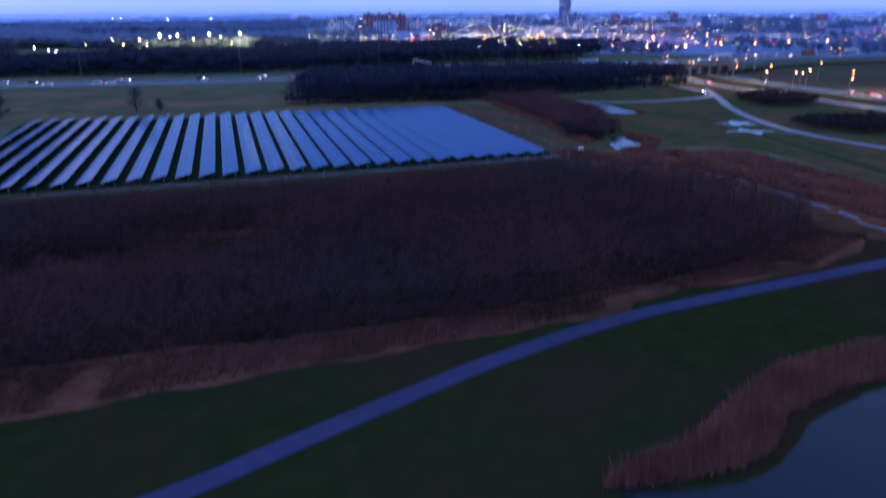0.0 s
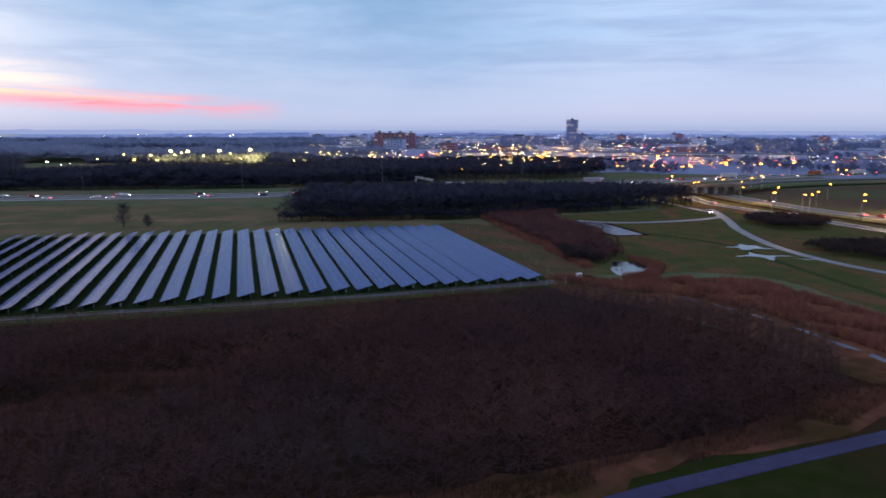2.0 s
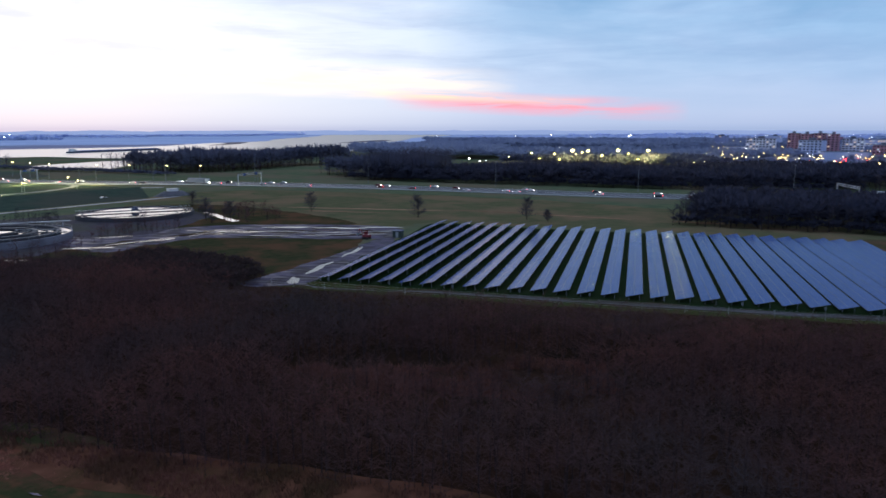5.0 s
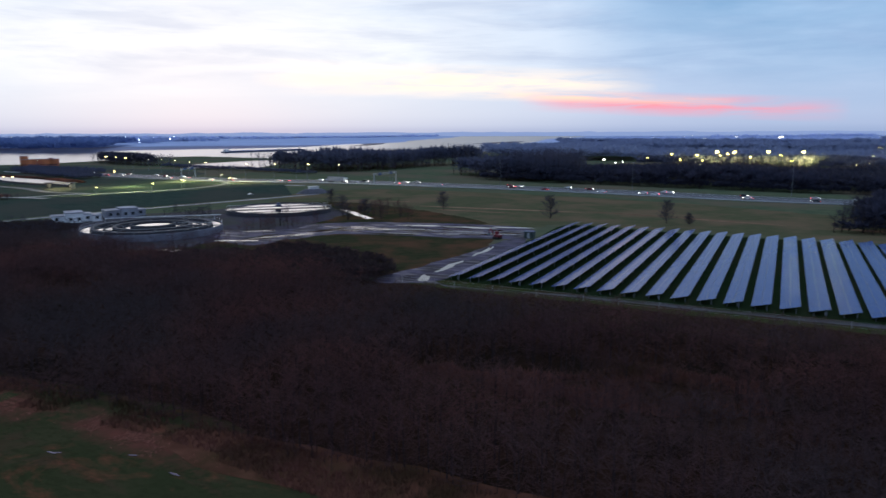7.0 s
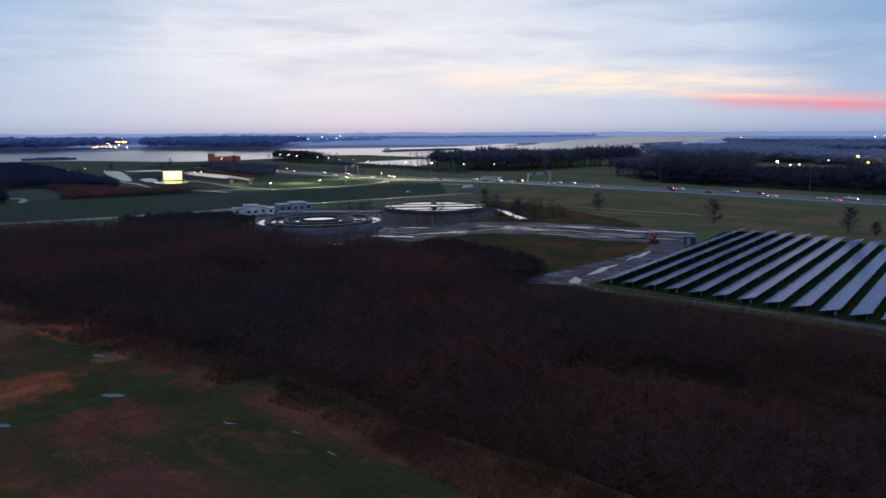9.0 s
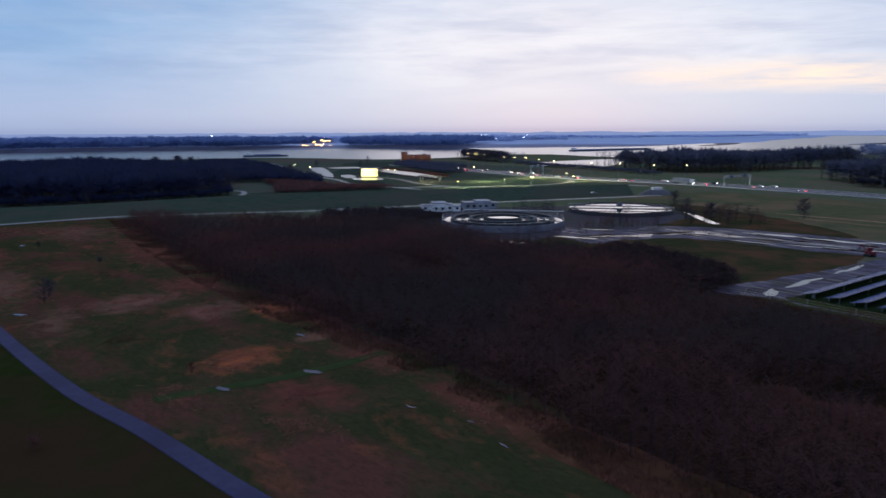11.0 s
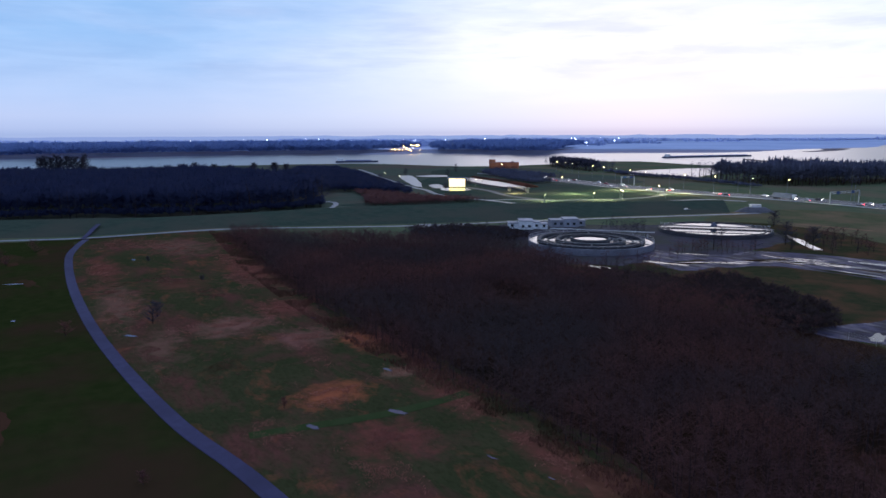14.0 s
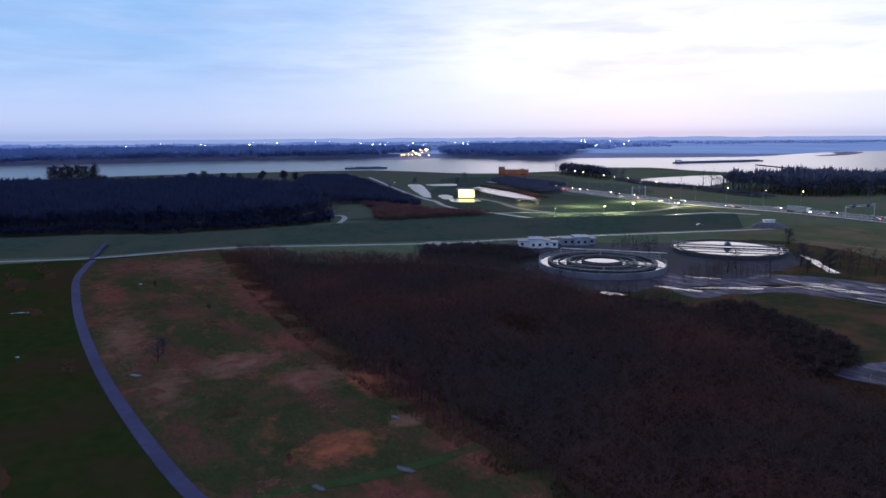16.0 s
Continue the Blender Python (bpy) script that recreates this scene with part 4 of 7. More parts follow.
area("mud_track", [(-205, 205), (-190, 196), (-172, 186), (-159, 184), (-155, 199), (-148, 217), (-135, 221), (-110, 225), (-92, 228), (-84, 232), (-83, 254), (-96, 262), (-122, 260), (-143, 255), (-160, 247), (-170, 238), (-172, 222), (-180, 212)],
     0.055, MUD, "churned wet mud track with tyre ruts", "mud track", step=3, rough_edge=2.0, seed=6)
for i, (x, y, a, b, w) in enumerate([(-128, 250, 12, 1.6, 14), (-108, 252, 11, 1.8, 8), (-94, 258, 9, 1.2, 12), (-152, 236, 8, 0.8, 40), (-160, 208, 7, 1.6, 50), (-170, 190, 8, 1.6, 30),
                                      (-132, 238, 15, 0.4, 16), (-112, 240, 14, 0.4, 6), (-140, 232, 12, 0.35, 28), (-178, 212, 6, 0.8, 40), (-83.5, 176, 1.2, 10, 0), (-83, 160, 1.8, 4, 10), (-84, 204, 0.9, 9, 0), (-177, 164, 5, 2.5, 20), (-197, 183, 5, 4, 20)]):
    area("puddle", blob(x, y, a, b, w, i + 80), 0.075 + 0.002 * i, WATER, "shallow puddle shining in the mud", "puddle", step=1.5, rough_edge=1.2, seed=i + 3)


rut = random.Random(41)
for i in range(34):
    u = rut.random()
    x, y, w = (-160 + 76 * u, 226 + 20 * u + rut.uniform(-9, 9), 8 + rut.uniform(-8, 8)) if i % 3 else (-168 + 22 * u, 192 + 44 * u + rut.uniform(-5, 5), 60 + rut.uniform(-15, 15))
    area("puddle", blob(x, y, rut.uniform(3, 9), rut.uniform(0.25, 0.7), w, i + 500), 0.108 + 0.001 * i, WATER if i % 2 else MUDDY_WATER, "long wheel rut filled with water", "puddle", step=1.5, rough_edge=0.9, seed=i + 500)
for i in range(22):
    u = rut.random()
    x, y, w = (-158 + 72 * u, 226 + 20 * u + rut.uniform(-11, 11), 10 + rut.uniform(-12, 12)) if i % 3 else (-170 + 20 * u, 194 + 40 * u + rut.uniform(-6, 6), 55 + rut.uniform(-20, 20))
    area("earth_ridge", blob(x, y, rut.uniform(3, 10), rut.uniform(0.6, 1.8), w, i + 560), 0.066 + 0.0012 * i, ROUGH_FIELD if i % 2 else LITTER, "ridge of dark earth and grass in the mud", "earth", step=1.5, rough_edge=1.6, seed=i + 560)
area("mud_track", [(-94, 153), (-79, 157), (-78.6, 180), (-77.8, 226), (-84, 236), (-87, 205), (-90, 178)], 0.065, MUD, "strip of wet churned mud beside the panels", "mud track", step=3, rough_edge=1.2, seed=61)

# ---- dike ----
def make_dike():
    foot = [(-392, -170), (-372, -60), (-366, -17), (-352, 22), (-349, 76), (-330, 125), (-312, 168), (-298, 217), (-282, 272), (-260, 340)]
    crest = [(-440, -170), (-422, -60), (-410, -17), (-384, 40), (-378, 90), (-374, 158), (-358, 205), (-334, 265), (-312, 318), (-288, 370)]
    a, b = smooth_line(foot, 8), smooth_line(crest, 8)
    n = 60
    pick = lambda line, u: line[min(int(u * (len(line) - 1)), len(line) - 1)].lerp(line[min(int(u * (len(line) - 1)) + 1, len(line) - 1)], (u * (len(line) - 1)) % 1)
    verts, faces = [], []
    for i in range(n + 1):
        u = i / n
        p, q = pick(a, u), pick(b, u)
        d = (q - p).normalized()
        for w, h in ((0, 0.03), (0.3, 0.9), (0.7, 2.4), (0.95, 3.0), (1.0, 3.1)):
            v = p.lerp(q, w)
            verts.append((v.x, v.y, h))
        e = q + d * 5
        verts.append((e.x, e.y, 3.1))
        e = q + d * 18
        verts.append((e.x, e.y, 0.02))
    for i in range(n):
        for k in range(6):
            s = 7 * i + k
            faces.append((s, s + 7, s + 8, s + 1))
    me = bpy.data.meshes.new("dike")
    me.from_pydata(verts, [], faces)
    me.materials.append(DIKE_GRASS)
    for f in me.polygons:
        f.use_smooth = True
    tagged(new("dike", me), "long low green grass dike", "dike", kind="structure")


make_dike()
area("park_grass", [(-420, 168), (-384, 200), (-350, 290), (-310, 350), (-330, 400), (-420, 405), (-560, 398), (-640, 430), (-740, 480), (-740, 420), (-640, 360), (-560, 300), (-480, 270), (-430, 230)],
     0.02, DIKE_GRASS, "smooth lit green slope by the motorway", "grass", rough_edge=2, seed=9)

# ---- woods ----
def bare_tree_arrays(r, h, branches, twigs, wide=1.0, spread=0.32, base=0.18):
    """A leafless tree: tapered trunk, limbs, and thin twigs. Returns trunk and twig vertices and triangles."""
    tv, tt, wv, wt_ = [], [], [], []
    lean = Vector((r.uniform(-0.05, 0.05), r.uniform(-0.05, 0.05)))
    seg = 4
    for i in range(seg + 1):
        u = i / seg
        rad = (0.011 * h + 0.02) * (1 - 0.9 * u) * min(wide, 1.6)
        for k in range(3):
            a = 2.094 * k + u
            tv.append((lean.x * h * u * u + rad * math.cos(a), lean.y * h * u * u + rad * math.sin(a), h * u * 0.84))
    for i in range(seg):
        for k in range(3):
            a, b = 3 * i + k, 3 * i + (k + 1) % 3
            tt += [(a, b, b + 3), (a, b + 3, a + 3)]

    def spike(p, q, w):
        d = (q - p)
        s = d.cross(Vector((r.uniform(-1, 1), r.uniform(-1, 1), r.uniform(-1, 1)))).normalized() * w
        n0 = len(wv)
        wv.extend([tuple(p - s), tuple(p + s), tuple(q)])
        wt_.append((n0, n0 + 1, n0 + 2))

    for _ in range(branches):
        u = base + (0.97 - base) * r.random() ** 0.75
        a = r.uniform(0, 6.283)
        p = Vector((lean.x * h * u * u, lean.y * h * u * u, h * u * 0.84))
        ln = h * spread * (1.1 - 0.7 * u) * r.uniform(0.6, 1.3)
        q = p + Vector((math.cos(a) * ln, math.sin(a) * ln, ln * r.uniform(0.15, 0.95)))
        if q.z > h:
            q.z = h * r.uniform(0.93, 1.0)
        spike(p, q, 0.035 * wide)
        spike(p, q, 0.035 * wide)
        for _ in range(twigs):
            s = r.uniform(0.25, 1.0)
            o = p.lerp(q, s)
            l2 = ln * r.uniform(0.25, 0.6)
            b = a + r.uniform(-1.4, 1.4)
            e = o + Vector((math.cos(b) * l2, math.sin(b) * l2, l2 * r.uniform(-0.1, 1.2)))
            spike(o, e, 0.016 * wide)
    return np.array(tv), np.array(tt), np.array(wv), np.array(wt_)


def inside(poly, x, y):
    hit, j = False, len(poly) - 1
    for i in range(len(poly)):
        (xi, yi), (xj, yj) = poly[i], poly[j]
        if (yi > y) != (yj > y) and x < (xj - xi) * (y - yi) / (yj - yi) + xi:
            hit = not hit
        j = i
    return hit


def forest(name, poly, spacing, heights, twig_mat, label, category="wood", branches=13, twigs=8, wide=1.0, seed=1, spread=0.32, base=0.18, variants=9, limit=6000, zlow=0.0, glades=()):
    """Many bare trees as one mass, at jittered even spacing inside an outline, thinning to scrub in the glades."""
    r = random.Random(seed)
    kinds = [bare_tree_arrays(r, 1.0 * heights[1], branches, twigs, wide, spread, base) for _ in range(variants)]
    xs, ys = [p[0] for p in poly], [p[1] for p in poly]
    spots = []
    y = min(ys)
    while y < max(ys):
        x = min(xs)
        while x < max(xs):
            px, py = x + r.uniform(-.45, .45) * spacing, y + r.uniform(-.45, .45) * spacing
            if inside(poly, px, py):
                spots.append((px, py))
            x += spacing
        y += spacing * 0.9
    r.shuffle(spots)
    spots = spots[:limit]
    vs, ts, ix, off = [], [], [], 0
    for px, py in spots:
        tv, tt, wv, wtt = kinds[r.randrange(variants)]
        big = 0.5 + 0.5 * noise.noise((px * 0.04, py * 0.04, seed))
        s = (heights[0] + (heights[1] - heights[0]) * min(1, max(0, 0.5 * r.random() + 0.6 * big))) / heights[1]
        for gx, gy, ga, gb in glades:
            u = ((px - gx) / ga) ** 2 + ((py - gy) / gb) ** 2
            if u < 1:
                s *= 0.22 + 0.5 * u
        a = r.uniform(0, 6.283)
        c, sn = math.cos(a), math.sin(a)
        for v, t, k in ((tv, tt, 0), (wv, wtt, 1)):
            w = np.empty_like(v)
            w[:, 0] = (v[:, 0] * c - v[:, 1] * sn) * s + px
            w[:, 1] = (v[:, 0] * sn + v[:, 1] * c) * s + py
            w[:, 2] = v[:, 2] * s + zlow
            vs.append(w)
            ts.append(t + off)
            ix.append(np.full(len(t), k))
            off += len(v)
    ob = mesh_np(name, np.concatenate(vs), np.concatenate(ts), [BARK, twig_mat], index=np.concatenate(ix))
    return tagged(ob, label, category, kind="stuff")


def canopy(name, poly, h, mat, label, cell=12.0, bumps=0.35, seed=0, zlow=0.0, category="wood", spikes=64, thin=1.0):
    """A far wood: closely set crowns, each a rough clump of many facets, over dark trunks."""
    r = random.Random(seed)
    xs, ys = [p[0] for p in poly], [p[1] for p in poly]
    bm_v, bm_t, off = [], [], 0
    unit = []
    for k in range(6):
        tri, vv = [], []
        for _ in range(spikes):
            th, ph = r.uniform(0, 6.283), math.acos(r.uniform(-0.8, 1))
            rr = r.uniform(0.75, 1.12)
            p = Vector((math.cos(th) * math.sin(ph) * rr, math.sin(th) * math.sin(ph) * rr, math.cos(ph) * rr))
            s = p.cross(Vector((r.uniform(-1, 1), r.uniform(-1, 1), r.uniform(-1, 1)))).normalized() * r.uniform(0.10, 0.22) * thin
            i0, root = len(vv), p * r.uniform(0.25, 0.6)
            vv += [root + s, root - s, p + Vector((0, 0, r.uniform(0, 0.25)))]
            tri.append((i0, i0 + 1, i0 + 2))
        unit.append((np.array([tuple(v) for v in vv]), np.array(tri)))
    y = min(ys)
    while y < max(ys):
        x = min(xs)
        while x < max(xs):
            px, py = x + r.uniform(-.4, .4) * cell, y + r.uniform(-.4, .4) * cell
            if inside(poly, px, py):
                v, t = unit[r.randrange(6)]
                hh = h * (1 - bumps / 2 + bumps * (0.5 + 0.5 * noise.noise((px * 0.012, py * 0.012, seed)))) * r.uniform(0.88, 1.08)
                w = v.copy()
                w[:, 0] = v[:, 0] * cell * 0.75 + px
                w[:, 1] = v[:, 1] * cell * 0.75 + py
                w[:, 2] = v[:, 2] * hh * 0.42 + hh * 0.58 + zlow
                bm_v.append(w)
                bm_t.append(t + off)
                off += len(v)
            x += cell
        y += cell
    ob = mesh_np(name, np.concatenate(bm_v), np.concatenate(bm_t), mat)
    return tagged(ob, label, category, kind="stuff")


NEAR_WOOD = [(-322, 74), (-243, 68), (-181, 64), (-139, 64), (-115, 65), (-94, 67.5), (-72, 67), (-50, 65), (-38, 67), (-11, 66.5), (6, 65), (34, 65), (49, 67), (66, 69), (86, 76), (92, 84), (91, 112), (70, 132),
             (20, 131), (-30, 132), (-66, 130), (-90, 134), (-104, 144), (-130, 148), (-152, 146), (-172, 150), (-205, 156), (-238, 150), (-258, 125), (-290, 95)]
forest("bare_wood", NEAR_WOOD, 2.4, (5.0, 8.4), TWIG, "dense young wood of leafless brown trees", branches=16, twigs=9, wide=1.3, seed=3, limit=5600, base=0.2, spread=0.42, glades=((-28, 98, 26, 7), (-14, 110, 16, 5), (-46, 92, 7, 5), (-150, 108, 12, 6)))
WOOD_EDGE = [(-322, 73), (-243, 67), (-181, 63), (-139, 63), (-115, 64), (-94, 66.5), (-72, 66), (-50, 64), (-38, 66), (-11, 65.5), (6, 64), (34, 64), (49, 66), (66, 68), (86, 75)]
forest("brush", [(x, y - 1.2) for x, y in WOOD_EDGE] + [(x, y + 4.5) for x, y in reversed(WOOD_EDGE)], 1.7, (1.2, 4.2), TWIG, "fringe of low reddish scrub along the wood", branches=11, twigs=7, wide=1.0, seed=92, base=0.02, spread=0.6)
forest("brush", [(84, 112), (90, 130), (82, 146), (70, 150), (20, 147.5), (-30, 149), (-78, 150), (-96, 146), (-88, 134), (-66, 129), (-30, 130), (20, 129), (66, 130)], 2.2, (1.0, 2.6), BRAMBLE, "low brown bramble between wood and solar field", branches=10, twigs=6, wide=0.9, seed=90, base=0.05, spread=0.6)
forest("thicket", [(-172, 150), (-135, 146), (-108, 150), (-96, 140), (-90, 152), (-112, 166), (-134, 172), (-150, 168), (-170, 160)], 3.2, (3, 6.5), TWIG, "brown bare thicket before the treatment tanks", branches=14, twigs=8, wide=1.6, seed=9)
forest("thicket", [(-290, 150), (-262, 132), (-236, 152), (-232, 168), (-240, 186), (-262, 190), (-285, 176)], 4.0, (3, 7), TWIG_DARK, "bare shrubs beside the treatment plant", branches=14, twigs=8, wide=1.8, seed=19)
forest("thicket", [(-182, 200), (-174, 192), (-168, 208), (-172, 218), (-164, 232), (-174, 242), (-192, 234), (-188, 218)], 4.6, (3, 7.5), TWIG, "thin bare trees between the two tanks", branches=16, twigs=9, wide=1.1, seed=20, base=0.05)
forest("thicket", [(-236, 226), (-222, 232), (-232, 246), (-250, 262), (-262, 250), (-250, 232)], 4.4, (3, 6.0), TWIG_DARK, "bare shrubs behind the tanks", branches=14, twigs=8, wide=1.4, seed=21, base=0.05)
forest("thicket", [(-128, 160), (-96, 150), (-90, 158), (-100, 172), (-128, 182), (-146, 186), (-148, 172)], 3.2, (2.5, 5.0), TWIG, "brown bushes at the corner of the rough field", branches=14, twigs=8, wide=2.0, seed=22, base=0.03)
forest("thicket", [(-168, 252), (-150, 256), (-140, 268), (-152, 288), (-170, 296), (-186, 300), (-176, 276)], 7.0, (3, 8), TWIG, "loose bare shrubs beside the long puddle", branches=22, twigs=10, wide=1.6, seed=24, base=0.05, spread=0.45)
forest("tree_belt", [(18, 292), (60, 284), (100, 280), (135, 285), (180, 290), (232, 300), (236, 330), (205, 352), (150, 366), (90, 384), (40, 380), (26, 340)], 5.2, (8, 13.5), TWIG_DARK, "dense dark belt of trees behind the solar field", branches=18, twigs=8, wide=2.6, seed=13, base=0.05)
forest("brush", [(104, 284), (100, 240), (98, 205), (96, 182), (100, 172), (113, 180), (121, 198), (130, 222), (130, 245), (132, 266), (148, 290), (130, 296)], 3.4, (3.0, 6.5), TWIG_RED, "reddish bare brush beside the solar field", branches=14, twigs=7, wide=2.0, seed=15, base=0.03)
forest("brush", [(92, 178), (100, 172), (104, 182), (116, 186), (112, 200), (98, 200)], 2.6, (2.5, 5.0), TWIG_DARK, "dark bare brush round the pond", branches=14, twigs=7, wide=1.8, seed=16, base=0.03)
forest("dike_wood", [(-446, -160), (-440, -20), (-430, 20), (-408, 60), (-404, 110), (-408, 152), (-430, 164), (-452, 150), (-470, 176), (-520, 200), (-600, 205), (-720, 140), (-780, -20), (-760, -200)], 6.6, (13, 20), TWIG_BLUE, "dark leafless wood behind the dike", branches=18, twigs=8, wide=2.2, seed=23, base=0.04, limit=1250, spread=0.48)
forest("brush", [(-500, 212), (-512, 228), (-475, 230), (-438, 233), (-418, 244), (-402, 258), (-392, 254), (-392, 222), (-398, 190), (-408, 180), (-436, 194), (-466, 206)], 4.2, (2.5, 6), TWIG_RED, "reddish scrub below the dike wood", branches=12, twigs=7, wide=2.6, seed=25, base=0.03)
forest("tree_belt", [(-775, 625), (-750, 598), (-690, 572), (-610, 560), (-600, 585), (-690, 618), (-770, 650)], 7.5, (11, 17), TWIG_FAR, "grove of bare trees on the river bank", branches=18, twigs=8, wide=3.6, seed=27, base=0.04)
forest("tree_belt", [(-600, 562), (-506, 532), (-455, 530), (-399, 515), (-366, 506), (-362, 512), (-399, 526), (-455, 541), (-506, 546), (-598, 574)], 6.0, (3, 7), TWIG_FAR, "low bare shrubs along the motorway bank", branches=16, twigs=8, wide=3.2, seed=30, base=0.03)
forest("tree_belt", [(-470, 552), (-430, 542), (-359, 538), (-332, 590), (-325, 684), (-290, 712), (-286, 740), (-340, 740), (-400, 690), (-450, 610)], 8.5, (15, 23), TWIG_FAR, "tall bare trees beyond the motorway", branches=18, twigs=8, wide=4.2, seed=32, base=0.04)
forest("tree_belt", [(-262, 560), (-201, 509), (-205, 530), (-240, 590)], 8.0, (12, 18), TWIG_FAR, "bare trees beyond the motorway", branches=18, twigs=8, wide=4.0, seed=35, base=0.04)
forest("tree_belt", [(-205, 500), (-150, 490), (-60, 478), (30, 465), (120, 470), (160, 500), (120, 560), (40, 600), (-60, 600), (-140, 580), (-200, 560)], 9, (8, 13.0), TWIG_DARK, "mixed bare trees beyond the motorway", branches=18, twigs=8, wide=4.2, seed=29, base=0.04)
forest("tree_belt", [(140, 470), (260, 480), (300, 520), (300, 600), (220, 640), (130, 620), (60, 600), (120, 560)], 10, (8, 14), TWIG_DARK, "dark trees at the town's edge", branches=16, twigs=7, wide=4.6, seed=31, base=0.04)

forest("dike_wood", [(-515, 196), (-600, 204), (-720, 230), (-830, 280), (-800, 318), (-720, 306), (-630, 284), (-540, 262), (-470, 244), (-448, 234), (-480, 224), (-506, 210)], 6.4, (6, 10), TWIG_BLUE, "low dark wood along the floodplain road", branches=18, twigs=8, wide=2.4, seed=26, base=0.04, spread=0.5)
forest("tree_belt", [(-446, 262), (-420, 250), (-384, 236), (-380, 256), (-400, 262), (-430, 268)], 4.0, (2.0, 4.5), TWIG_DARK, "dark shrubs beside the floodplain path", branches=12, twigs=7, wide=2.2, seed=28, base=0.03)

forest("tree_belt", [(-204, 514), (-172, 506), (-146, 512), (-130, 530), (-140, 562), (-170, 577), (-202, 556)], 6.5, (17, 30), TWIG_FAR, "group of tall bare trees beyond the motorway", branches=34, twigs=9, wide=4.0, seed=42, base=0.06, spread=0.36)
CLUMP = [(-690, 478), (-640, 470), (-590, 466), (-545, 456), (-560, 424), (-520, 416), (-492, 400), (-500, 384), (-540, 392), (-600, 412), (-670, 440)]
forest("tree_belt", CLUMP, 6.5, (4, 8), TWIG_FAR, "dark grove round the motorway cutting", branches=18, twigs=8, wide=2.8, seed=37, base=0.04, spread=0.45)

forest("thicket", [(-232, 152), (-205, 158), (-182, 164), (-172, 186), (-160, 182), (-150, 168), (-172, 152), (-205, 154)], 5.5, (4, 8.5), TWIG, "loose bare trees before the round tank", branches=18, twigs=10, wide=1.0, seed=39, base=0.1, spread=0.42)

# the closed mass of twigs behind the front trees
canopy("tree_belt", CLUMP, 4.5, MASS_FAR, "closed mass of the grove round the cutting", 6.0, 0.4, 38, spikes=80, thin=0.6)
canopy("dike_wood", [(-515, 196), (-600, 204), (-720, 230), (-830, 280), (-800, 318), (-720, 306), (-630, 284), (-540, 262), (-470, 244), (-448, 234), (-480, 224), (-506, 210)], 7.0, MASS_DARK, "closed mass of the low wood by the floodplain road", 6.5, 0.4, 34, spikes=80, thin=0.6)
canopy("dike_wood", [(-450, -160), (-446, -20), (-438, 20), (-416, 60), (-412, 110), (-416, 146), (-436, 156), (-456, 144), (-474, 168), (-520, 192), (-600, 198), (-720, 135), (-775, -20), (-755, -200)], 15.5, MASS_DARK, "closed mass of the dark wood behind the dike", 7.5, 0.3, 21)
canopy("tree_belt", [(26, 296), (60, 289), (100, 285), (135, 290), (180, 295), (226, 304), (230, 326), (200, 346), (150, 360), (90, 378), (44, 374), (32, 340)], 11.0, MASS, "closed mass of the dark tree belt", 7, 0.3, 22)
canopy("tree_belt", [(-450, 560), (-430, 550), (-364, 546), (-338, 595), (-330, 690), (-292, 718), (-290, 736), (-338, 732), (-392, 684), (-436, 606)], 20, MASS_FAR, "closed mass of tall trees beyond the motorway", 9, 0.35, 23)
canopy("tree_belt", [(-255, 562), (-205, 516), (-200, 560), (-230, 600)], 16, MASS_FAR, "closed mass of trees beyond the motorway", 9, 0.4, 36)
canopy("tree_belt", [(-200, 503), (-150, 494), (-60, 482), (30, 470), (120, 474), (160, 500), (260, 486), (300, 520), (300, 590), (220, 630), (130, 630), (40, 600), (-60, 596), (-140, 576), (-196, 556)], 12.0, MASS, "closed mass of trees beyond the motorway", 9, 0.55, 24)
canopy("tree_belt", [(-768, 626), (-746, 602), (-690, 578), (-625, 566), (-618, 580), (-690, 610), (-764, 642)], 14, MASS, "dark grove at the river bank", 7, 0.4, 33)
canopy("tree_belt", [(-196, 515), (-170, 510), (-140, 522), (-140, 560), (-170, 575), (-200, 555)], 17, MASS_FAR, "tall dark group of trees beyond the motorway", 8, 0.3, 26)
canopy("tree_belt", [(-140, 600), (40, 600), (60, 640), (-100, 650), (-160, 640)], 7.5, MASS, "dark trees before the sports ground", 9, 0.4, 27)
canopy("tree_belt", [(-130, 742), (30, 725), (70, 700), (110, 760), (60, 820), (-120, 800)], 11, MASS_FAR, "trees round the sports ground", 10, 0.5, 28)
canopy("tree_belt", [(60, 640), (220, 640), (330, 600), (420, 620), (380, 700), (240, 760), (120, 720)], 9, MASS, "dark trees at the town's edge", 10, 0.5, 29)

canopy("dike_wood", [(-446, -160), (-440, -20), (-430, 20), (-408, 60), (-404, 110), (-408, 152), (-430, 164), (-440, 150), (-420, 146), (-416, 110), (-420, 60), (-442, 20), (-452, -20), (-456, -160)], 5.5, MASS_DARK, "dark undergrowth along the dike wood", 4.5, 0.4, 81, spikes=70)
canopy("tree_belt", [(-205, 500), (-150, 490), (-60, 478), (30, 465), (120, 470), (150, 492), (120, 482), (30, 476), (-60, 489), (-150, 501), (-205, 512)], 6, MASS, "undergrowth below the trees beyond the motorway", 5.5, 0.4, 82, spikes=70)
canopy("tree_belt", [(-600, 562), (-506, 532), (-455, 530), (-399, 515), (-366, 506), (-362, 512), (-399, 524), (-455, 540), (-506, 545), (-598, 572)], 3.6, MASS_FAR, "undergrowth along the motorway bank", 5.0, 0.5, 83, spikes=70)
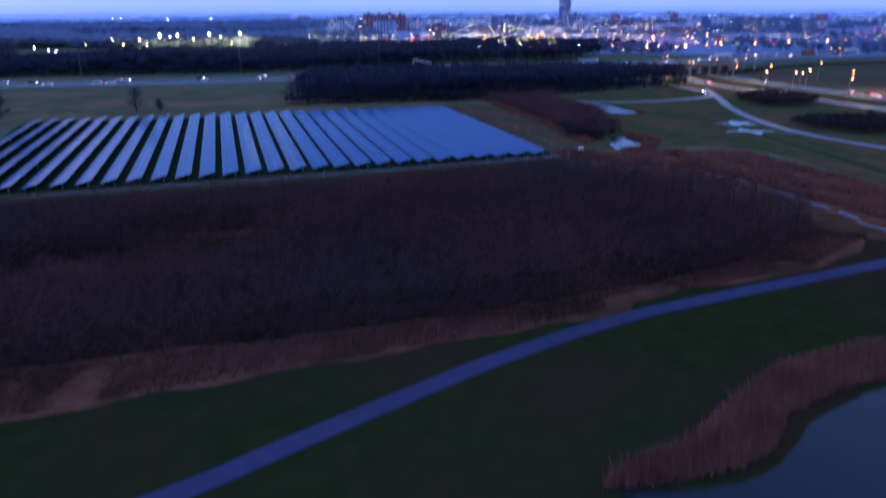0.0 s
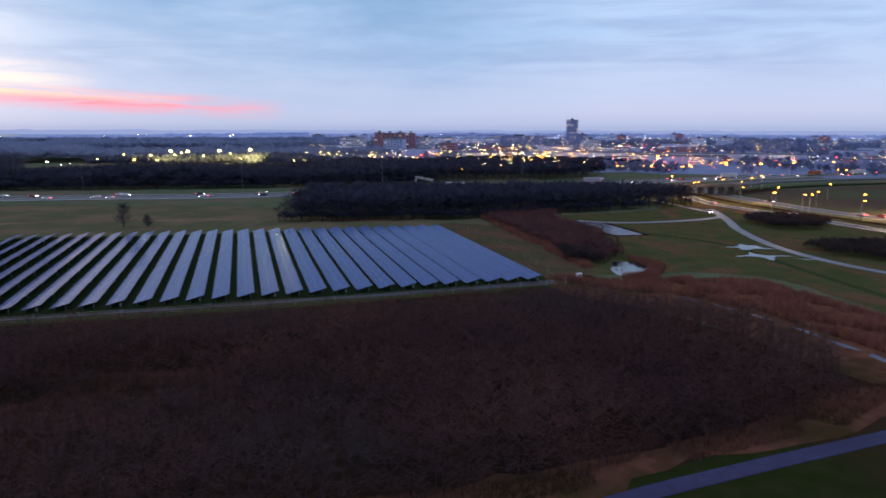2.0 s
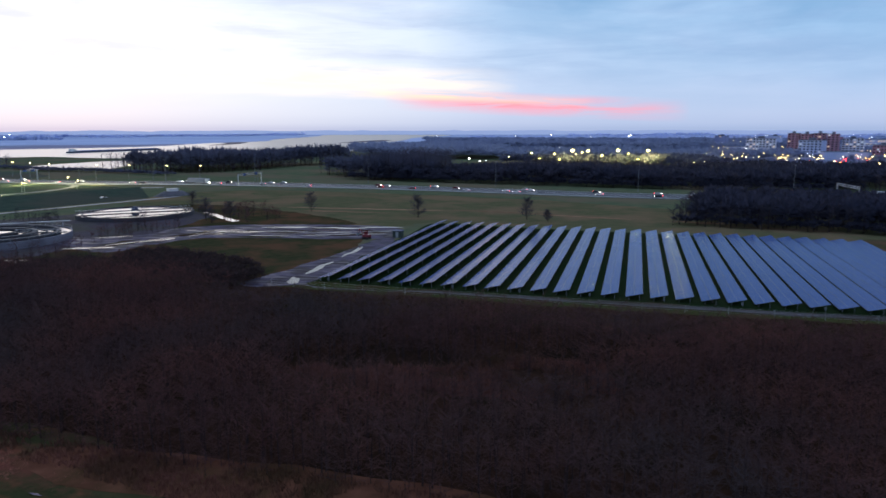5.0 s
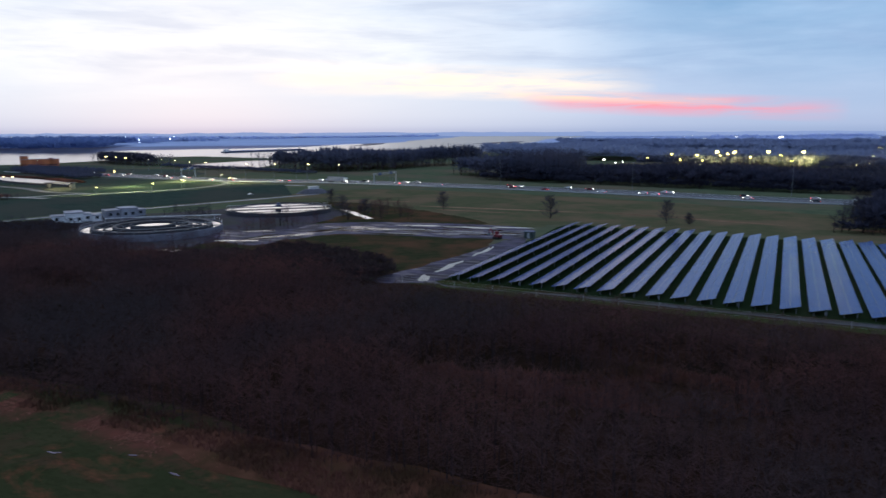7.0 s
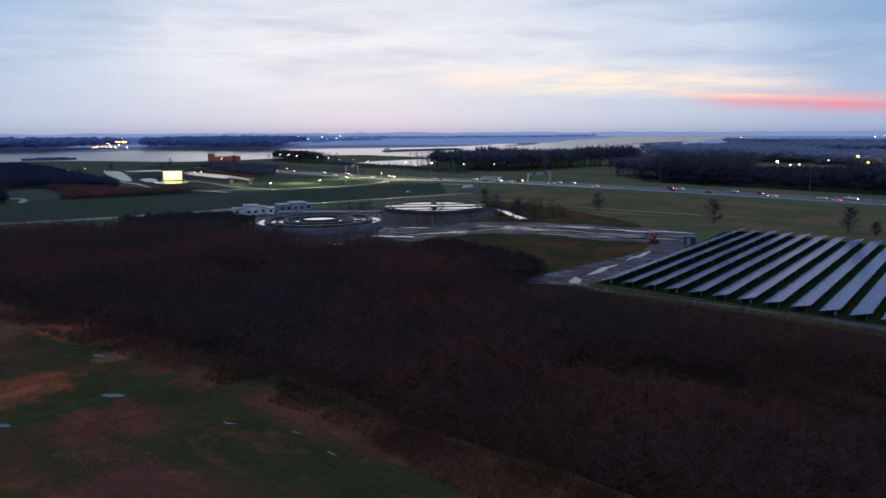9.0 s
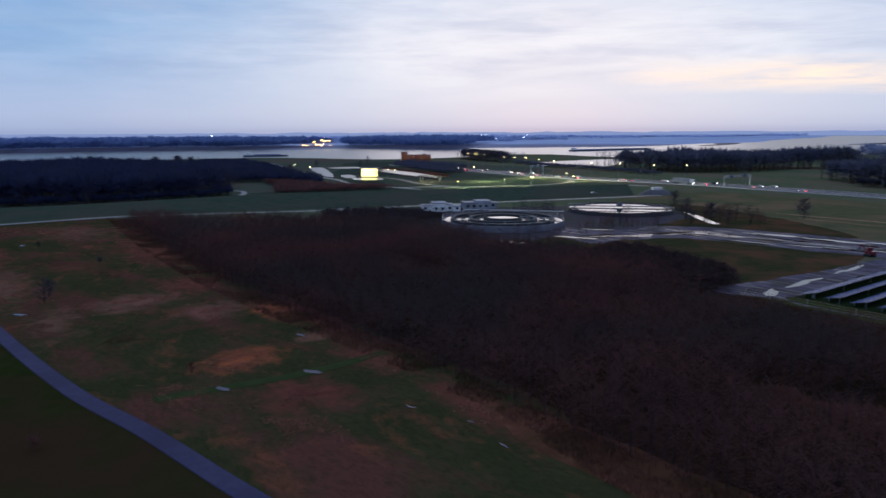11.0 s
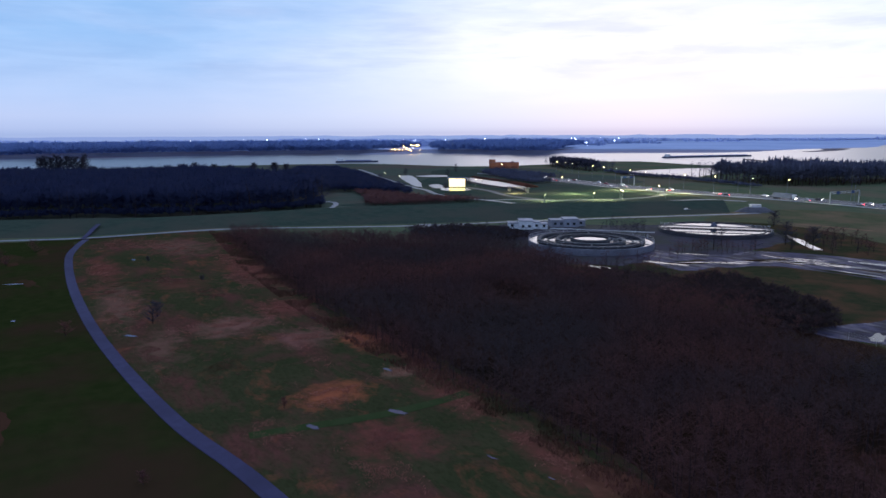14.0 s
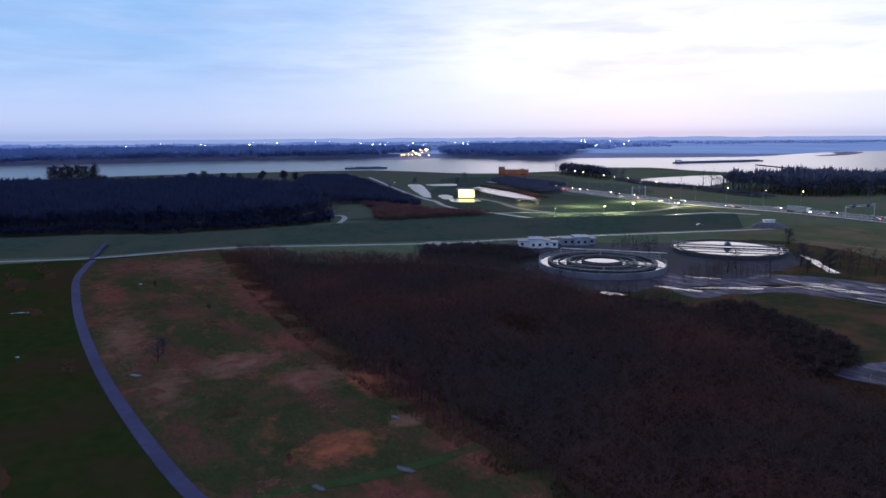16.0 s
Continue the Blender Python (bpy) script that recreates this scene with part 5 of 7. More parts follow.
canopy("tree_belt", [(18, 292), (60, 284), (100, 280), (135, 285), (180, 290), (225, 298), (180, 297), (135, 292), (100, 287), (60, 292), (22, 300)], 5, MASS, "undergrowth below the dark tree belt", 4.5, 0.4, 84, spikes=70)
canopy("tree_belt", [(-92, 690), (-40, 684), (30, 690), (44, 704), (20, 722), (-60, 724), (-96, 712)], 15, MASS_FAR, "trees lit yellow by the floodlights", 8, 0.4, 85, spikes=80)
canopy("brush", [(199, 215), (217, 211), (234, 221), (235, 238), (222, 247), (206, 241)], 3.6, MASS_BROWN, "dense dark bushes beside the footpath", 3.0, 0.4, 41, spikes=110, thin=0.4, category="brush")
canopy("brush", [(177, 178), (188, 182), (206, 178), (228, 168), (234, 152), (205, 148), (182, 152), (175, 164)], 3.6, MASS_BROWN, "dense dark bushes beside the footpath", 3.0, 0.4, 42, spikes=110, thin=0.4, category="brush")
canopy("brush", [(106, 282), (102, 240), (100, 205), (98, 184), (102, 176), (111, 183), (118, 200), (127, 224), (128, 246), (130, 266), (144, 288), (130, 292)], 3.6, MASS_RED, "dense reddish brush beside the solar field", 3.2, 0.5, 43, spikes=110, thin=0.4, category="brush")
canopy("brush", [(93, 178), (100, 173), (104, 182), (115, 187), (111, 199), (99, 199)], 3.2, MASS_BROWN, "dense dark brush round the pond", 2.5, 0.4, 44, spikes=110, thin=0.4, category="brush")
canopy("thicket", [(-172, 152), (-135, 148), (-108, 152), (-92, 142), (-90, 154), (-112, 166), (-134, 172), (-150, 168), (-170, 160)], 2.6, MASS_BROWN, "closed dark thicket before the tanks", 3.4, 0.5, 45, spikes=110, thin=0.4, category="thicket")
canopy("thicket", [(-288, 152), (-262, 136), (-238, 152), (-234, 168), (-242, 184), (-262, 188), (-283, 176)], 3.2, MASS_BROWN, "closed shrubs beside the treatment plant", 3.4, 0.5, 46, spikes=110, thin=0.4, category="thicket")
canopy("thicket", [(-128, 160), (-96, 150), (-90, 158), (-100, 172), (-128, 182), (-146, 186), (-148, 172)], 3.4, MASS_BROWN, "closed dark bushes by the rough field", 3.2, 0.5, 48, spikes=110, thin=0.4, category="thicket")
canopy("brush", [(-500, 212), (-512, 228), (-475, 230), (-438, 233), (-418, 244), (-402, 258), (-392, 254), (-392, 222), (-398, 190), (-408, 180), (-436, 194), (-466, 206)], 3.6, MASS_RED, "closed reddish scrub below the dike wood", 5.2, 0.6, 50, spikes=110, thin=0.4, category="brush")

# far woods, with the blue haze before them painted into their base colours
canopy("far_wood", [(-1540, -700), (-1530, -60), (-1525, 240), (-1450, 560), (-1420, 620), (-1650, 900), (-2100, 760), (-2200, 100), (-2150, -700)], 25, FAR_WOOD, "wood across the river, blue haze in its colour", 22, seed=2)
canopy("far_wood", [(-1400, 800), (-1290, 830), (-1190, 838), (-1120, 886), (-1200, 980), (-1330, 1100), (-1700, 1500), (-2000, 1300), (-1700, 960)], 25, FAR_WOOD, "wood across the river, blue haze in its colour", 22, seed=3)
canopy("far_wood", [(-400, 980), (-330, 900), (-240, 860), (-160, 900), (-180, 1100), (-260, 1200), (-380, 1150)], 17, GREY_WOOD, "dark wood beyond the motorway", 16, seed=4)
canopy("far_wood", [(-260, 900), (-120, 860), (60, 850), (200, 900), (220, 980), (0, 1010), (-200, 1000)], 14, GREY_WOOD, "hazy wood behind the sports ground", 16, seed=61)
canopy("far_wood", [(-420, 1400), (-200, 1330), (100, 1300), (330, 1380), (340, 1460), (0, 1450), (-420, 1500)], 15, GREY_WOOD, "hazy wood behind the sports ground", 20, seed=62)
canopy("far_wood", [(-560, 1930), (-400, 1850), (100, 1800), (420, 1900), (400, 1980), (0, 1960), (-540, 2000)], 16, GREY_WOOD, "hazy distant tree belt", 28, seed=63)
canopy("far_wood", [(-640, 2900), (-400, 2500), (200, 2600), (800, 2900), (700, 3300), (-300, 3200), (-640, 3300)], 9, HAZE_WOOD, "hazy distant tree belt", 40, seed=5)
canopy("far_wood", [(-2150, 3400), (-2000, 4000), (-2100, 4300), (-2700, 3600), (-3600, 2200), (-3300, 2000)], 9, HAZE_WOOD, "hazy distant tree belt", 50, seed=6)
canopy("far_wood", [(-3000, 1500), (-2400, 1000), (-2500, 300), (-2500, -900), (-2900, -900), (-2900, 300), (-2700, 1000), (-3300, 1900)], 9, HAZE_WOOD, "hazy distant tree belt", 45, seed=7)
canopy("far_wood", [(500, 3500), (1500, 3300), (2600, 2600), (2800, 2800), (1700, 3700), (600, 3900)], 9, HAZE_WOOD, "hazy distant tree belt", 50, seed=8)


def tree_rows(name, yaw0, yaw1, d0, d1, n, h, mat, label, seed):
    """Broken rows of far trees across the plain, each crown a rough clump of facets."""
    r = random.Random(seed)
    v, t = [], []
    for _ in range(n):
        yaw, d = r.uniform(yaw0, yaw1), r.uniform(d0, d1)
        turn, run, tall = radians(yaw + r.gauss(0, 22)), r.uniform(90, 420), h * r.uniform(0.6, 1.25)
        x, y = -d * math.sin(radians(yaw)), d * math.cos(radians(yaw))
        if -1560 < x < -1000 and y < 1000 or -1950 < x < -420 and 800 < y < 4500:
            continue
        k = -run / 2
        while k < run / 2:
            cx, cy, top, wide = x + k * math.cos(turn), y + k * math.sin(turn), tall * r.uniform(0.55, 1.1), r.uniform(5, 11)
            for _ in range(16):
                a, z0 = r.uniform(0, 6.283), r.uniform(0.05, 0.6) * top
                n0 = len(v)
                px, py = cx + r.gauss(0, wide * 0.5), cy + r.gauss(0, wide * 0.5)
                w = wide * r.uniform(0.3, 0.6)
                v += [(px - w * math.cos(a), py - w * math.sin(a), z0), (px + w * math.cos(a), py + w * math.sin(a), z0), (px + r.gauss(0, 2), py + r.gauss(0, 2), min(top, z0 + top * r.uniform(0.35, 0.6)))]
                t.append((n0, n0 + 1, n0 + 2))
            k += wide * r.uniform(0.9, 2.2)
    tagged(mesh_np(name, v, t, mat), label, "trees", kind="stuff")


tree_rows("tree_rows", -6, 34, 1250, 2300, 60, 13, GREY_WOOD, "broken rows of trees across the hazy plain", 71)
tree_rows("tree_rows", 34, 112, 2000, 3000, 90, 15, MIST_WOOD, "rows of trees across the river, blue haze in their colour", 72)
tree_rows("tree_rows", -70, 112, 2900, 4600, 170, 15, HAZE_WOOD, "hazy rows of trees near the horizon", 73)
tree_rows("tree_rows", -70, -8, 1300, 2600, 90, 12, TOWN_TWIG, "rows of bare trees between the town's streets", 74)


# groves and street trees in the town
def groves():
    r = random.Random(91)
    unit = bare_tree_arrays(r, 1.0, 20, 4, 2.6, 0.5, 0.05)
    v, t, off = [], [], 0
    wv, wtt = unit[2], unit[3]
    n = 0
    while n < 1200:
        yaw, d = r.uniform(-60, -7), 640 + 1500 * r.random() ** 1.3
        x, y = -d * math.sin(radians(yaw)), d * math.cos(radians(yaw))
        if noise.noise((x * 0.012, y * 0.012, 4)) < 0.02:
            continue
        h = r.uniform(5, 10)
        a = r.uniform(0, 6.283)
        w = np.empty_like(wv)
        w[:, 0] = (wv[:, 0] * math.cos(a) - wv[:, 1] * math.sin(a)) * h * 1.3 + x
        w[:, 1] = (wv[:, 0] * math.sin(a) + wv[:, 1] * math.cos(a)) * h * 1.3 + y
        w[:, 2] = wv[:, 2] * h
        v.append(w)
        t.append(wtt + off)
        off += len(wv)
        n += 1
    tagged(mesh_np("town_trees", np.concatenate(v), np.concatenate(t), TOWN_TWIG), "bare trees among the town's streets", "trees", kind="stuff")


groves()


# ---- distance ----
# plain and town ground: aerial haze painted in as blue base colour
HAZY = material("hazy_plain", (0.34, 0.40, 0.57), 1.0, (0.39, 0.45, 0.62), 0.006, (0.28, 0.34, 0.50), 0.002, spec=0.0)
HAZED_TOWN_GROUND = material("town_ground", (0.120, 0.150, 0.260), 0.9, (0.165, 0.195, 0.310), 0.02, (0.100, 0.125, 0.225), 0.006, spec=0.1)


def sector(name, yaw0, yaw1, d0, d1, z, mat, label, category):
    n = 60
    verts, faces = [], []
    for i in range(n + 1):
        a = radians(yaw0 + (yaw1 - yaw0) * i / n)
        k = 1 + 0.05 * noise.noise((i * 0.4, d0, 0))
        verts += [(-d0 * k * math.sin(a), d0 * k * math.cos(a), z), (-d1 * math.sin(a), d1 * math.cos(a), z)]
    for i in range(n):
        faces.append((2 * i, 2 * i + 2, 2 * i + 3, 2 * i + 1) if yaw1 > yaw0 else (2 * i + 1, 2 * i + 3, 2 * i + 2, 2 * i))
    me = bpy.data.meshes.new(name)
    me.from_pydata(verts, [], faces)
    me.materials.append(mat)
    tagged(new(name, me), label, category, kind="structure")


# bank meadow blued towards the plain, haze included in its colour
area("far_bank", [(-1466, -900), (-1490, 0), (-1490, 230), (-1464, 515), (-1416, 578), (-1336, 650), (-1366, 772), (-1270, 818), (-1180, 829), (-1106, 884), (-1186, 970), (-1134, 1086), (-1046, 1244), (-1018, 1392), (-1092, 1702), (-1104, 2036), (-1900, 1700), (-2300, 600), (-2300, -900)], 0.045, material("hazed_bank_grass", (0.20, 0.22, 0.30), 1.0, (0.25, 0.26, 0.34), 0.01, (0.24, 0.21, 0.28), 0.004, spec=0.0), "pale hazy meadow across the river", "meadow", step=30, rough_edge=6, seed=55)
sector("town_ground", -75, -4, 640, 2300, 0.05, HAZED_TOWN_GROUND, "streets and yards of the town, blue haze in their colour", "ground")
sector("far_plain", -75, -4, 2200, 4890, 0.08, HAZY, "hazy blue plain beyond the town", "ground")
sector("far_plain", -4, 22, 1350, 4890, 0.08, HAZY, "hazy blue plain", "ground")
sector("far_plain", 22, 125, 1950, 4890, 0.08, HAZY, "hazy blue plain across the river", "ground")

# horizon strip glows by emission to stand for sunlit haze, no lamp there
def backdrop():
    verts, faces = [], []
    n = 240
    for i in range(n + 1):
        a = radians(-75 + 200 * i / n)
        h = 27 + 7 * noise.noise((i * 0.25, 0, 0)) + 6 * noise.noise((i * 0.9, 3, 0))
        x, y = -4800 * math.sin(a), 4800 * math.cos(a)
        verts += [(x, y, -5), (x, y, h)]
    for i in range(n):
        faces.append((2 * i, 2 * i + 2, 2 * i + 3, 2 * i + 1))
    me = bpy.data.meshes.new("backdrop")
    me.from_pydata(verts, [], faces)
    me.materials.append(material("glowing_haze", (0.05, 0.06, 0.09), 1.0, spec=0.0, emit=(0.26, 0.335, 0.55), power=1.0))
    tagged(new("backdrop", me), "self-lit strip of hazy blue land along the horizon", "backdrop", kind="structure")


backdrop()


# ---- reeds ----
def reeds(name, poly, count, h, mat, label, width=0.06, seed=0):
    r = random.Random(seed)
    xs, ys = [p[0] for p in poly], [p[1] for p in poly]
    v, t = [], []
    tries = 0
    while len(t) < count and tries < count * 12:
        tries += 1
        x, y = r.uniform(min(xs), max(xs)), r.uniform(min(ys), max(ys))
        if not inside(poly, x, y):
            continue
        if noise.noise((x * 0.12, y * 0.12, seed)) < (-0.25 if seed != 4 else -2):
            continue
        for _ in range(3):
            a, l = r.uniform(0, 6.283), h * r.uniform(0.6, 1.1)
            dx, dy = r.gauss(0, 0.25), r.gauss(0, 0.25)
            bx, by = x + r.gauss(0, 0.15), y + r.gauss(0, 0.15)
            n0 = len(v)
            v += [(bx - width * math.cos(a), by - width * math.sin(a), 0.0), (bx + width * math.cos(a), by + width * math.sin(a), 0.0), (bx + dx * l, by + dy * l, l)]
            t.append((n0, n0 + 1, n0 + 2))
    return tagged(mesh_np(name, v, t, mat), label, "reeds", kind="stuff")


reeds("reeds", [(80, 162), (96, 150), (112, 150), (128, 140), (127, 100), (119, 60), (108, 68), (106, 95), (106, 115), (100, 133), (90, 142), (78, 152)], 26000, 1.7, REED, "rust-brown dry reeds along the ditch", 0.09, 1)
reeds("reeds", [(96, 152), (104, 152), (114, 162), (118, 172), (112, 180), (111, 166), (103, 156), (96, 156)], 4000, 1.8, REED, "rust-brown reeds round the pond", 0.09, 2)
reeds("reeds", [(92, 168), (96, 170), (104, 205), (108, 250), (112, 285), (104, 285), (100, 250), (96, 205)], 9000, 1.7, REED, "line of rust-brown reeds beside the solar field", 0.10, 3)
reeds("reeds", [(15, 28), (20, 27), (28, 26.5), (33, 28), (38, 32), (46, 34), (58, 35), (70, 33), (74, 38), (58, 41), (45, 40), (34, 35.5), (26, 31), (18, 30)], 24000, 1.7, REED, "rust-brown reed fringe round the pond", 0.05, 4)
reeds("tall_grass", [(-60, 60), (-38, 57), (-10, 58), (20, 59), (50, 63), (75, 65.5), (96, 74), (88, 78), (62, 69), (30, 65), (0, 65), (-38, 67), (-60, 66)], 24000, 0.8, DRY_GRASS, "rust-brown tall grass along the wood's edge", 0.05, 5)
reeds("tall_grass", [(-340, 70), (-243, 60), (-181, 57), (-139, 58), (-115, 60), (-72, 62), (-50, 60), (-50, 66), (-94, 69), (-139, 65), (-181, 66), (-243, 70), (-330, 76)], 22000, 0.9, DRY_GRASS, "rust-brown tall grass along the wood's edge", 0.07, 6)
reeds("tall_grass", [(-54, 98), (-36, 92), (-14, 94), (-2, 100), (-4, 112), (-22, 113), (-30, 104), (-48, 103)], 9000, 1.1, DRY_GRASS, "rust-brown tall grass in the glade of the wood", 0.07, 8)


reeds("reeds", [(-612, 394), (-570, 388), (-537, 384), (-500, 376), (-466, 364), (-470, 356), (-505, 367), (-537, 376), (-570, 380), (-603, 385)], 9000, 1.6, DRY_GRASS, "rust-brown reeds along the long basin", 0.35, 4)


def tussocks():
    """Loose drifts of dead grass, thinning out from the middle of each."""
    r = random.Random(5)
    for mat, label, pick in ((REED, "rust-brown drifts of dead grass", (0, 1, 2, 4)), (DRY_GRASS, "brown drifts of dead straw", (3,))):
        v, t = [], []
        for i, (x, y, a, b, w) in enumerate(PATCHES):
            if i % 5 not in pick or y < 8:
                continue
            c, s = math.cos(radians(w)), math.sin(radians(w))
            for _ in range(int(a * b * 34)):
                gx, gy = r.gauss(0, a * 0.55), r.gauss(0, b * 0.55)
                px, py = x + c * gx - s * gy, y + s * gx + c * gy
                if noise.noise((px * 0.25, py * 0.25, 3)) < -0.05:
                    continue
                for _ in range(3):
                    ang, l, wd = r.uniform(0, 6.283), r.uniform(0.10, 0.26), r.uniform(0.02, 0.045)
                    n0 = len(v)
                    bx, by = px + r.gauss(0, 0.2), py + r.gauss(0, 0.2)
                    v += [(bx - wd * math.cos(ang), by - wd * math.sin(ang), 0.02), (bx + wd * math.cos(ang), by + wd * math.sin(ang), 0.02), (bx + r.gauss(0, 0.3), by + r.gauss(0, 0.3), l)]
                    t.append((n0, n0 + 1, n0 + 2))
        tagged(mesh_np("tall_grass", v, t, mat), label, "grass", kind="stuff")


tussocks()

# ---- solar field ----
ROWS, PERIOD, WIDTH, LOW, RISE = 28, 5.45, 3.86, 0.75, 0.95
PW, PL = WIDTH / 2, 1.06


def panel_mesh(name, cols, first):
    """Framed glass modules, two up the slope, from column first on."""
    v, f, ix = [], [], []
    tilt = math.atan2(RISE, WIDTH)
    ct, st = math.cos(tilt), math.sin(tilt)
    slope = WIDTH / ct / 2

    def quad(pts, m):
        n0 = len(v)
        v.extend(pts)
        f.extend([(n0, n0 + 1, n0 + 2), (n0, n0 + 2, n0 + 3)])
        ix.extend([m, m])

    def at(s, y, h):
        return (s * ct - h * st, y, LOW + s * st + h * ct)

    for c in range(first, cols):
        for k in range(2):
            s0, s1 = k * slope + 0.008, (k + 1) * slope - 0.008
            y0, y1 = c * PL + 0.008, (c + 1) * PL - 0.008
            e = 0.035
            quad([at(s0 + e, y0 + e, 0.036), at(s1 - e, y0 + e, 0.036), at(s1 - e, y1 - e, 0.036), at(s0 + e, y1 - e, 0.036)], 0)
            quad([at(s0, y0, 0.04), at(s1, y0, 0.04), at(s1 - e, y0 + e, 0.036), at(s0 + e, y0 + e, 0.036)], 1)
            quad([at(s0, y1, 0.04), at(s0 + e, y1 - e, 0.036), at(s1 - e, y1 - e, 0.036), at(s1, y1, 0.04)], 1)
            quad([at(s0, y0, 0.04), at(s0 + e, y0 + e, 0.036), at(s0 + e, y1 - e, 0.036), at(s0, y1, 0.04)], 1)
            quad([at(s1, y0, 0.04), at(s1, y1, 0.04), at(s1 - e, y1 - e, 0.036), at(s1 - e, y0 + e, 0.036)], 1)
            quad([at(s0, y0, 0), at(s1, y0, 0), at(s1, y0, 0.04), at(s0, y0, 0.04)], 1)
            quad([at(s1, y0, 0), at(s1, y1, 0), at(s1, y1, 0.04), at(s1, y0, 0.04)], 1)
            quad([at(s0, y1, 0), at(s1, y1, 0), at(s1, y0, 0), at(s0, y0, 0)], 1)
    return v, f, ix


def solar_rows():
    shared = {}
    tilt = math.atan2(RISE, WIDTH)
    for n in range(ROWS):
        x, y = -77.1 + n * PERIOD, 160.9 - n * PERIOD * 0.021
        length = 114.5 - 14 * n / (ROWS - 1)
        cols = int(length / PL)
        row = empty("solar_panel_row", x, y, 0, -1.2, "long tilted row of framed blue solar panels on steel posts", "solar panels", "rows of the solar field")
        first = 5
        v, f, ix = panel_mesh("panels", cols, first)
        rest = mesh_np("panel_table", v, f, [PANEL, PANEL_FRAME], row, "", ix)
        tagged(rest, "rest of the joined panel table", kind="stuff")
        if not shared:
            v, f, ix = panel_mesh("panel", 1, 0)
            half = len(v) // 2
            shared["panel"] = mesh_np("panel", v[:half], f[:len(f) // 2], [PANEL, PANEL_FRAME], row, "", ix[:len(ix) // 2])
            bm = bmesh.new()
            box(bm, -0.06, 0.06, -0.06, 0.06, 0, LOW + 0.12)
            shared["low"] = part("post", bm, POLE_PAINT, row)
            shared["low"].location = (0.8, 0.6, 0)
            bm = bmesh.new()
            box(bm, -0.06, 0.06, -0.06, 0.06, 0, LOW + RISE * 0.78)
            shared["high"] = part("post", bm, POLE_PAINT, row)
            shared["high"].location = (WIDTH - 0.8, 0.6, 0)
            bm = bmesh.new()
            box(bm, -0.22, 0.22, -0.12, 0.12, 0.35, 1.05, 0.03)
            shared["box"] = part("inverter", bm, POLE_PAINT, row, "grey inverter box")
            shared["box"].location = (WIDTH - 0.9, 0.35, 0)
        else:
            again(shared["panel"], Matrix(), row)
            again(shared["low"], pose(0.8, 0.6, 0), row)
            again(shared["high"], pose(WIDTH - 0.8, 0.6, 0), row)
            if n % 3 == 0:
                again(shared["box"], pose(WIDTH - 0.9, 0.35, 0), row)
        shift = (PW, 0, RISE / 2)
        again(shared["panel"], pose(*shift), row)
        for c in range(1, first):
            again(shared["panel"], pose(0, c * PL, 0), row)
            again(shared["panel"], pose(shift[0], c * PL, shift[2]), row)
        for k in range(1, 9):
            yy = 0.6 + k * (length - 1.2) / 8
            again(shared["low"], pose(0.8, yy, 0), row)
            again(shared["high"], pose(WIDTH - 0.8, yy, 0), row)
        bm = bmesh.new()
        for s in (0.2, 0.45, 0.55, 0.8):
            box(bm, WIDTH * s - 0.04, WIDTH * s + 0.04, 0.1, length - 0.6, LOW + RISE * s - 0.11, LOW + RISE * s - 0.03)
        part("rail", bm, POLE_PAINT, row)


solar_rows()


def fence(pts, name="mesh_fence"):
    """Thin steel fence: posts and three wires."""
    line = smooth_line(pts, 8)
    f = empty(name, line[0].x, line[0].y, 0, 0, "low galvanised wire fence round the solar field", "fence")
    bm = bmesh.new()
    cyl(bm, 0, 0, 0, 1.7, 0.04, seg=6)
    post = part("post", bm, STEEL, f)
    for v in line[1:]:
        again(post, pose(v.x - line[0].x, v.y - line[0].y, 0), f)
    for h in (0.5, 1.0, 1.6):
        verts, faces = [], []
        for v in line:
            x, y = v.x - line[0].x, v.y - line[0].y
            verts += [(x, y, h - 0.012), (x, y, h + 0.012), (x, y + 0.02, h)]
        for i in range(len(line) - 1):
            a = 3 * i
            for k in range(3):
                faces.append((a + k, a + (k + 1) % 3, a + 3 + (k + 1) % 3, a + 3 + k))
        me = bpy.data.meshes.new("wire")
        me.from_pydata(verts, [], faces)
        me.materials.append(STEEL)
        w = new("wire", me)
        w.parent = f


fence([(-86, 153.5), (-40, 152), (20, 151), (78, 152.4)])
fence([(79, 154), (84, 200), (86, 262)])

# transformer cabin at the field's edge
cabin = empty("transformer_cabin", -79.5, 236, 0, -1.2, "small dark green transformer cabin beside the panels", "cabin")
bm = bmesh.new()
box(bm, -1.6, 1.6, -1.3, 1.3, 0, 2.3, 0.05)
part("body", bm, material("dark_green_paint", (0.02, 0.035, 0.03), 0.5, (0.03, 0.045, 0.04), 1.0), cabin)
bm = bmesh.new()
box(bm, -1.8, 1.8, -1.5, 1.5, 2.3, 2.55, 0.06)
part("roof", bm, ROOF, cabin)
bm = bmesh.new()
box(bm, -0.5, 0.5, -1.36, -1.3, 0.1, 2.0)
part("door", bm, STEEL, cabin)


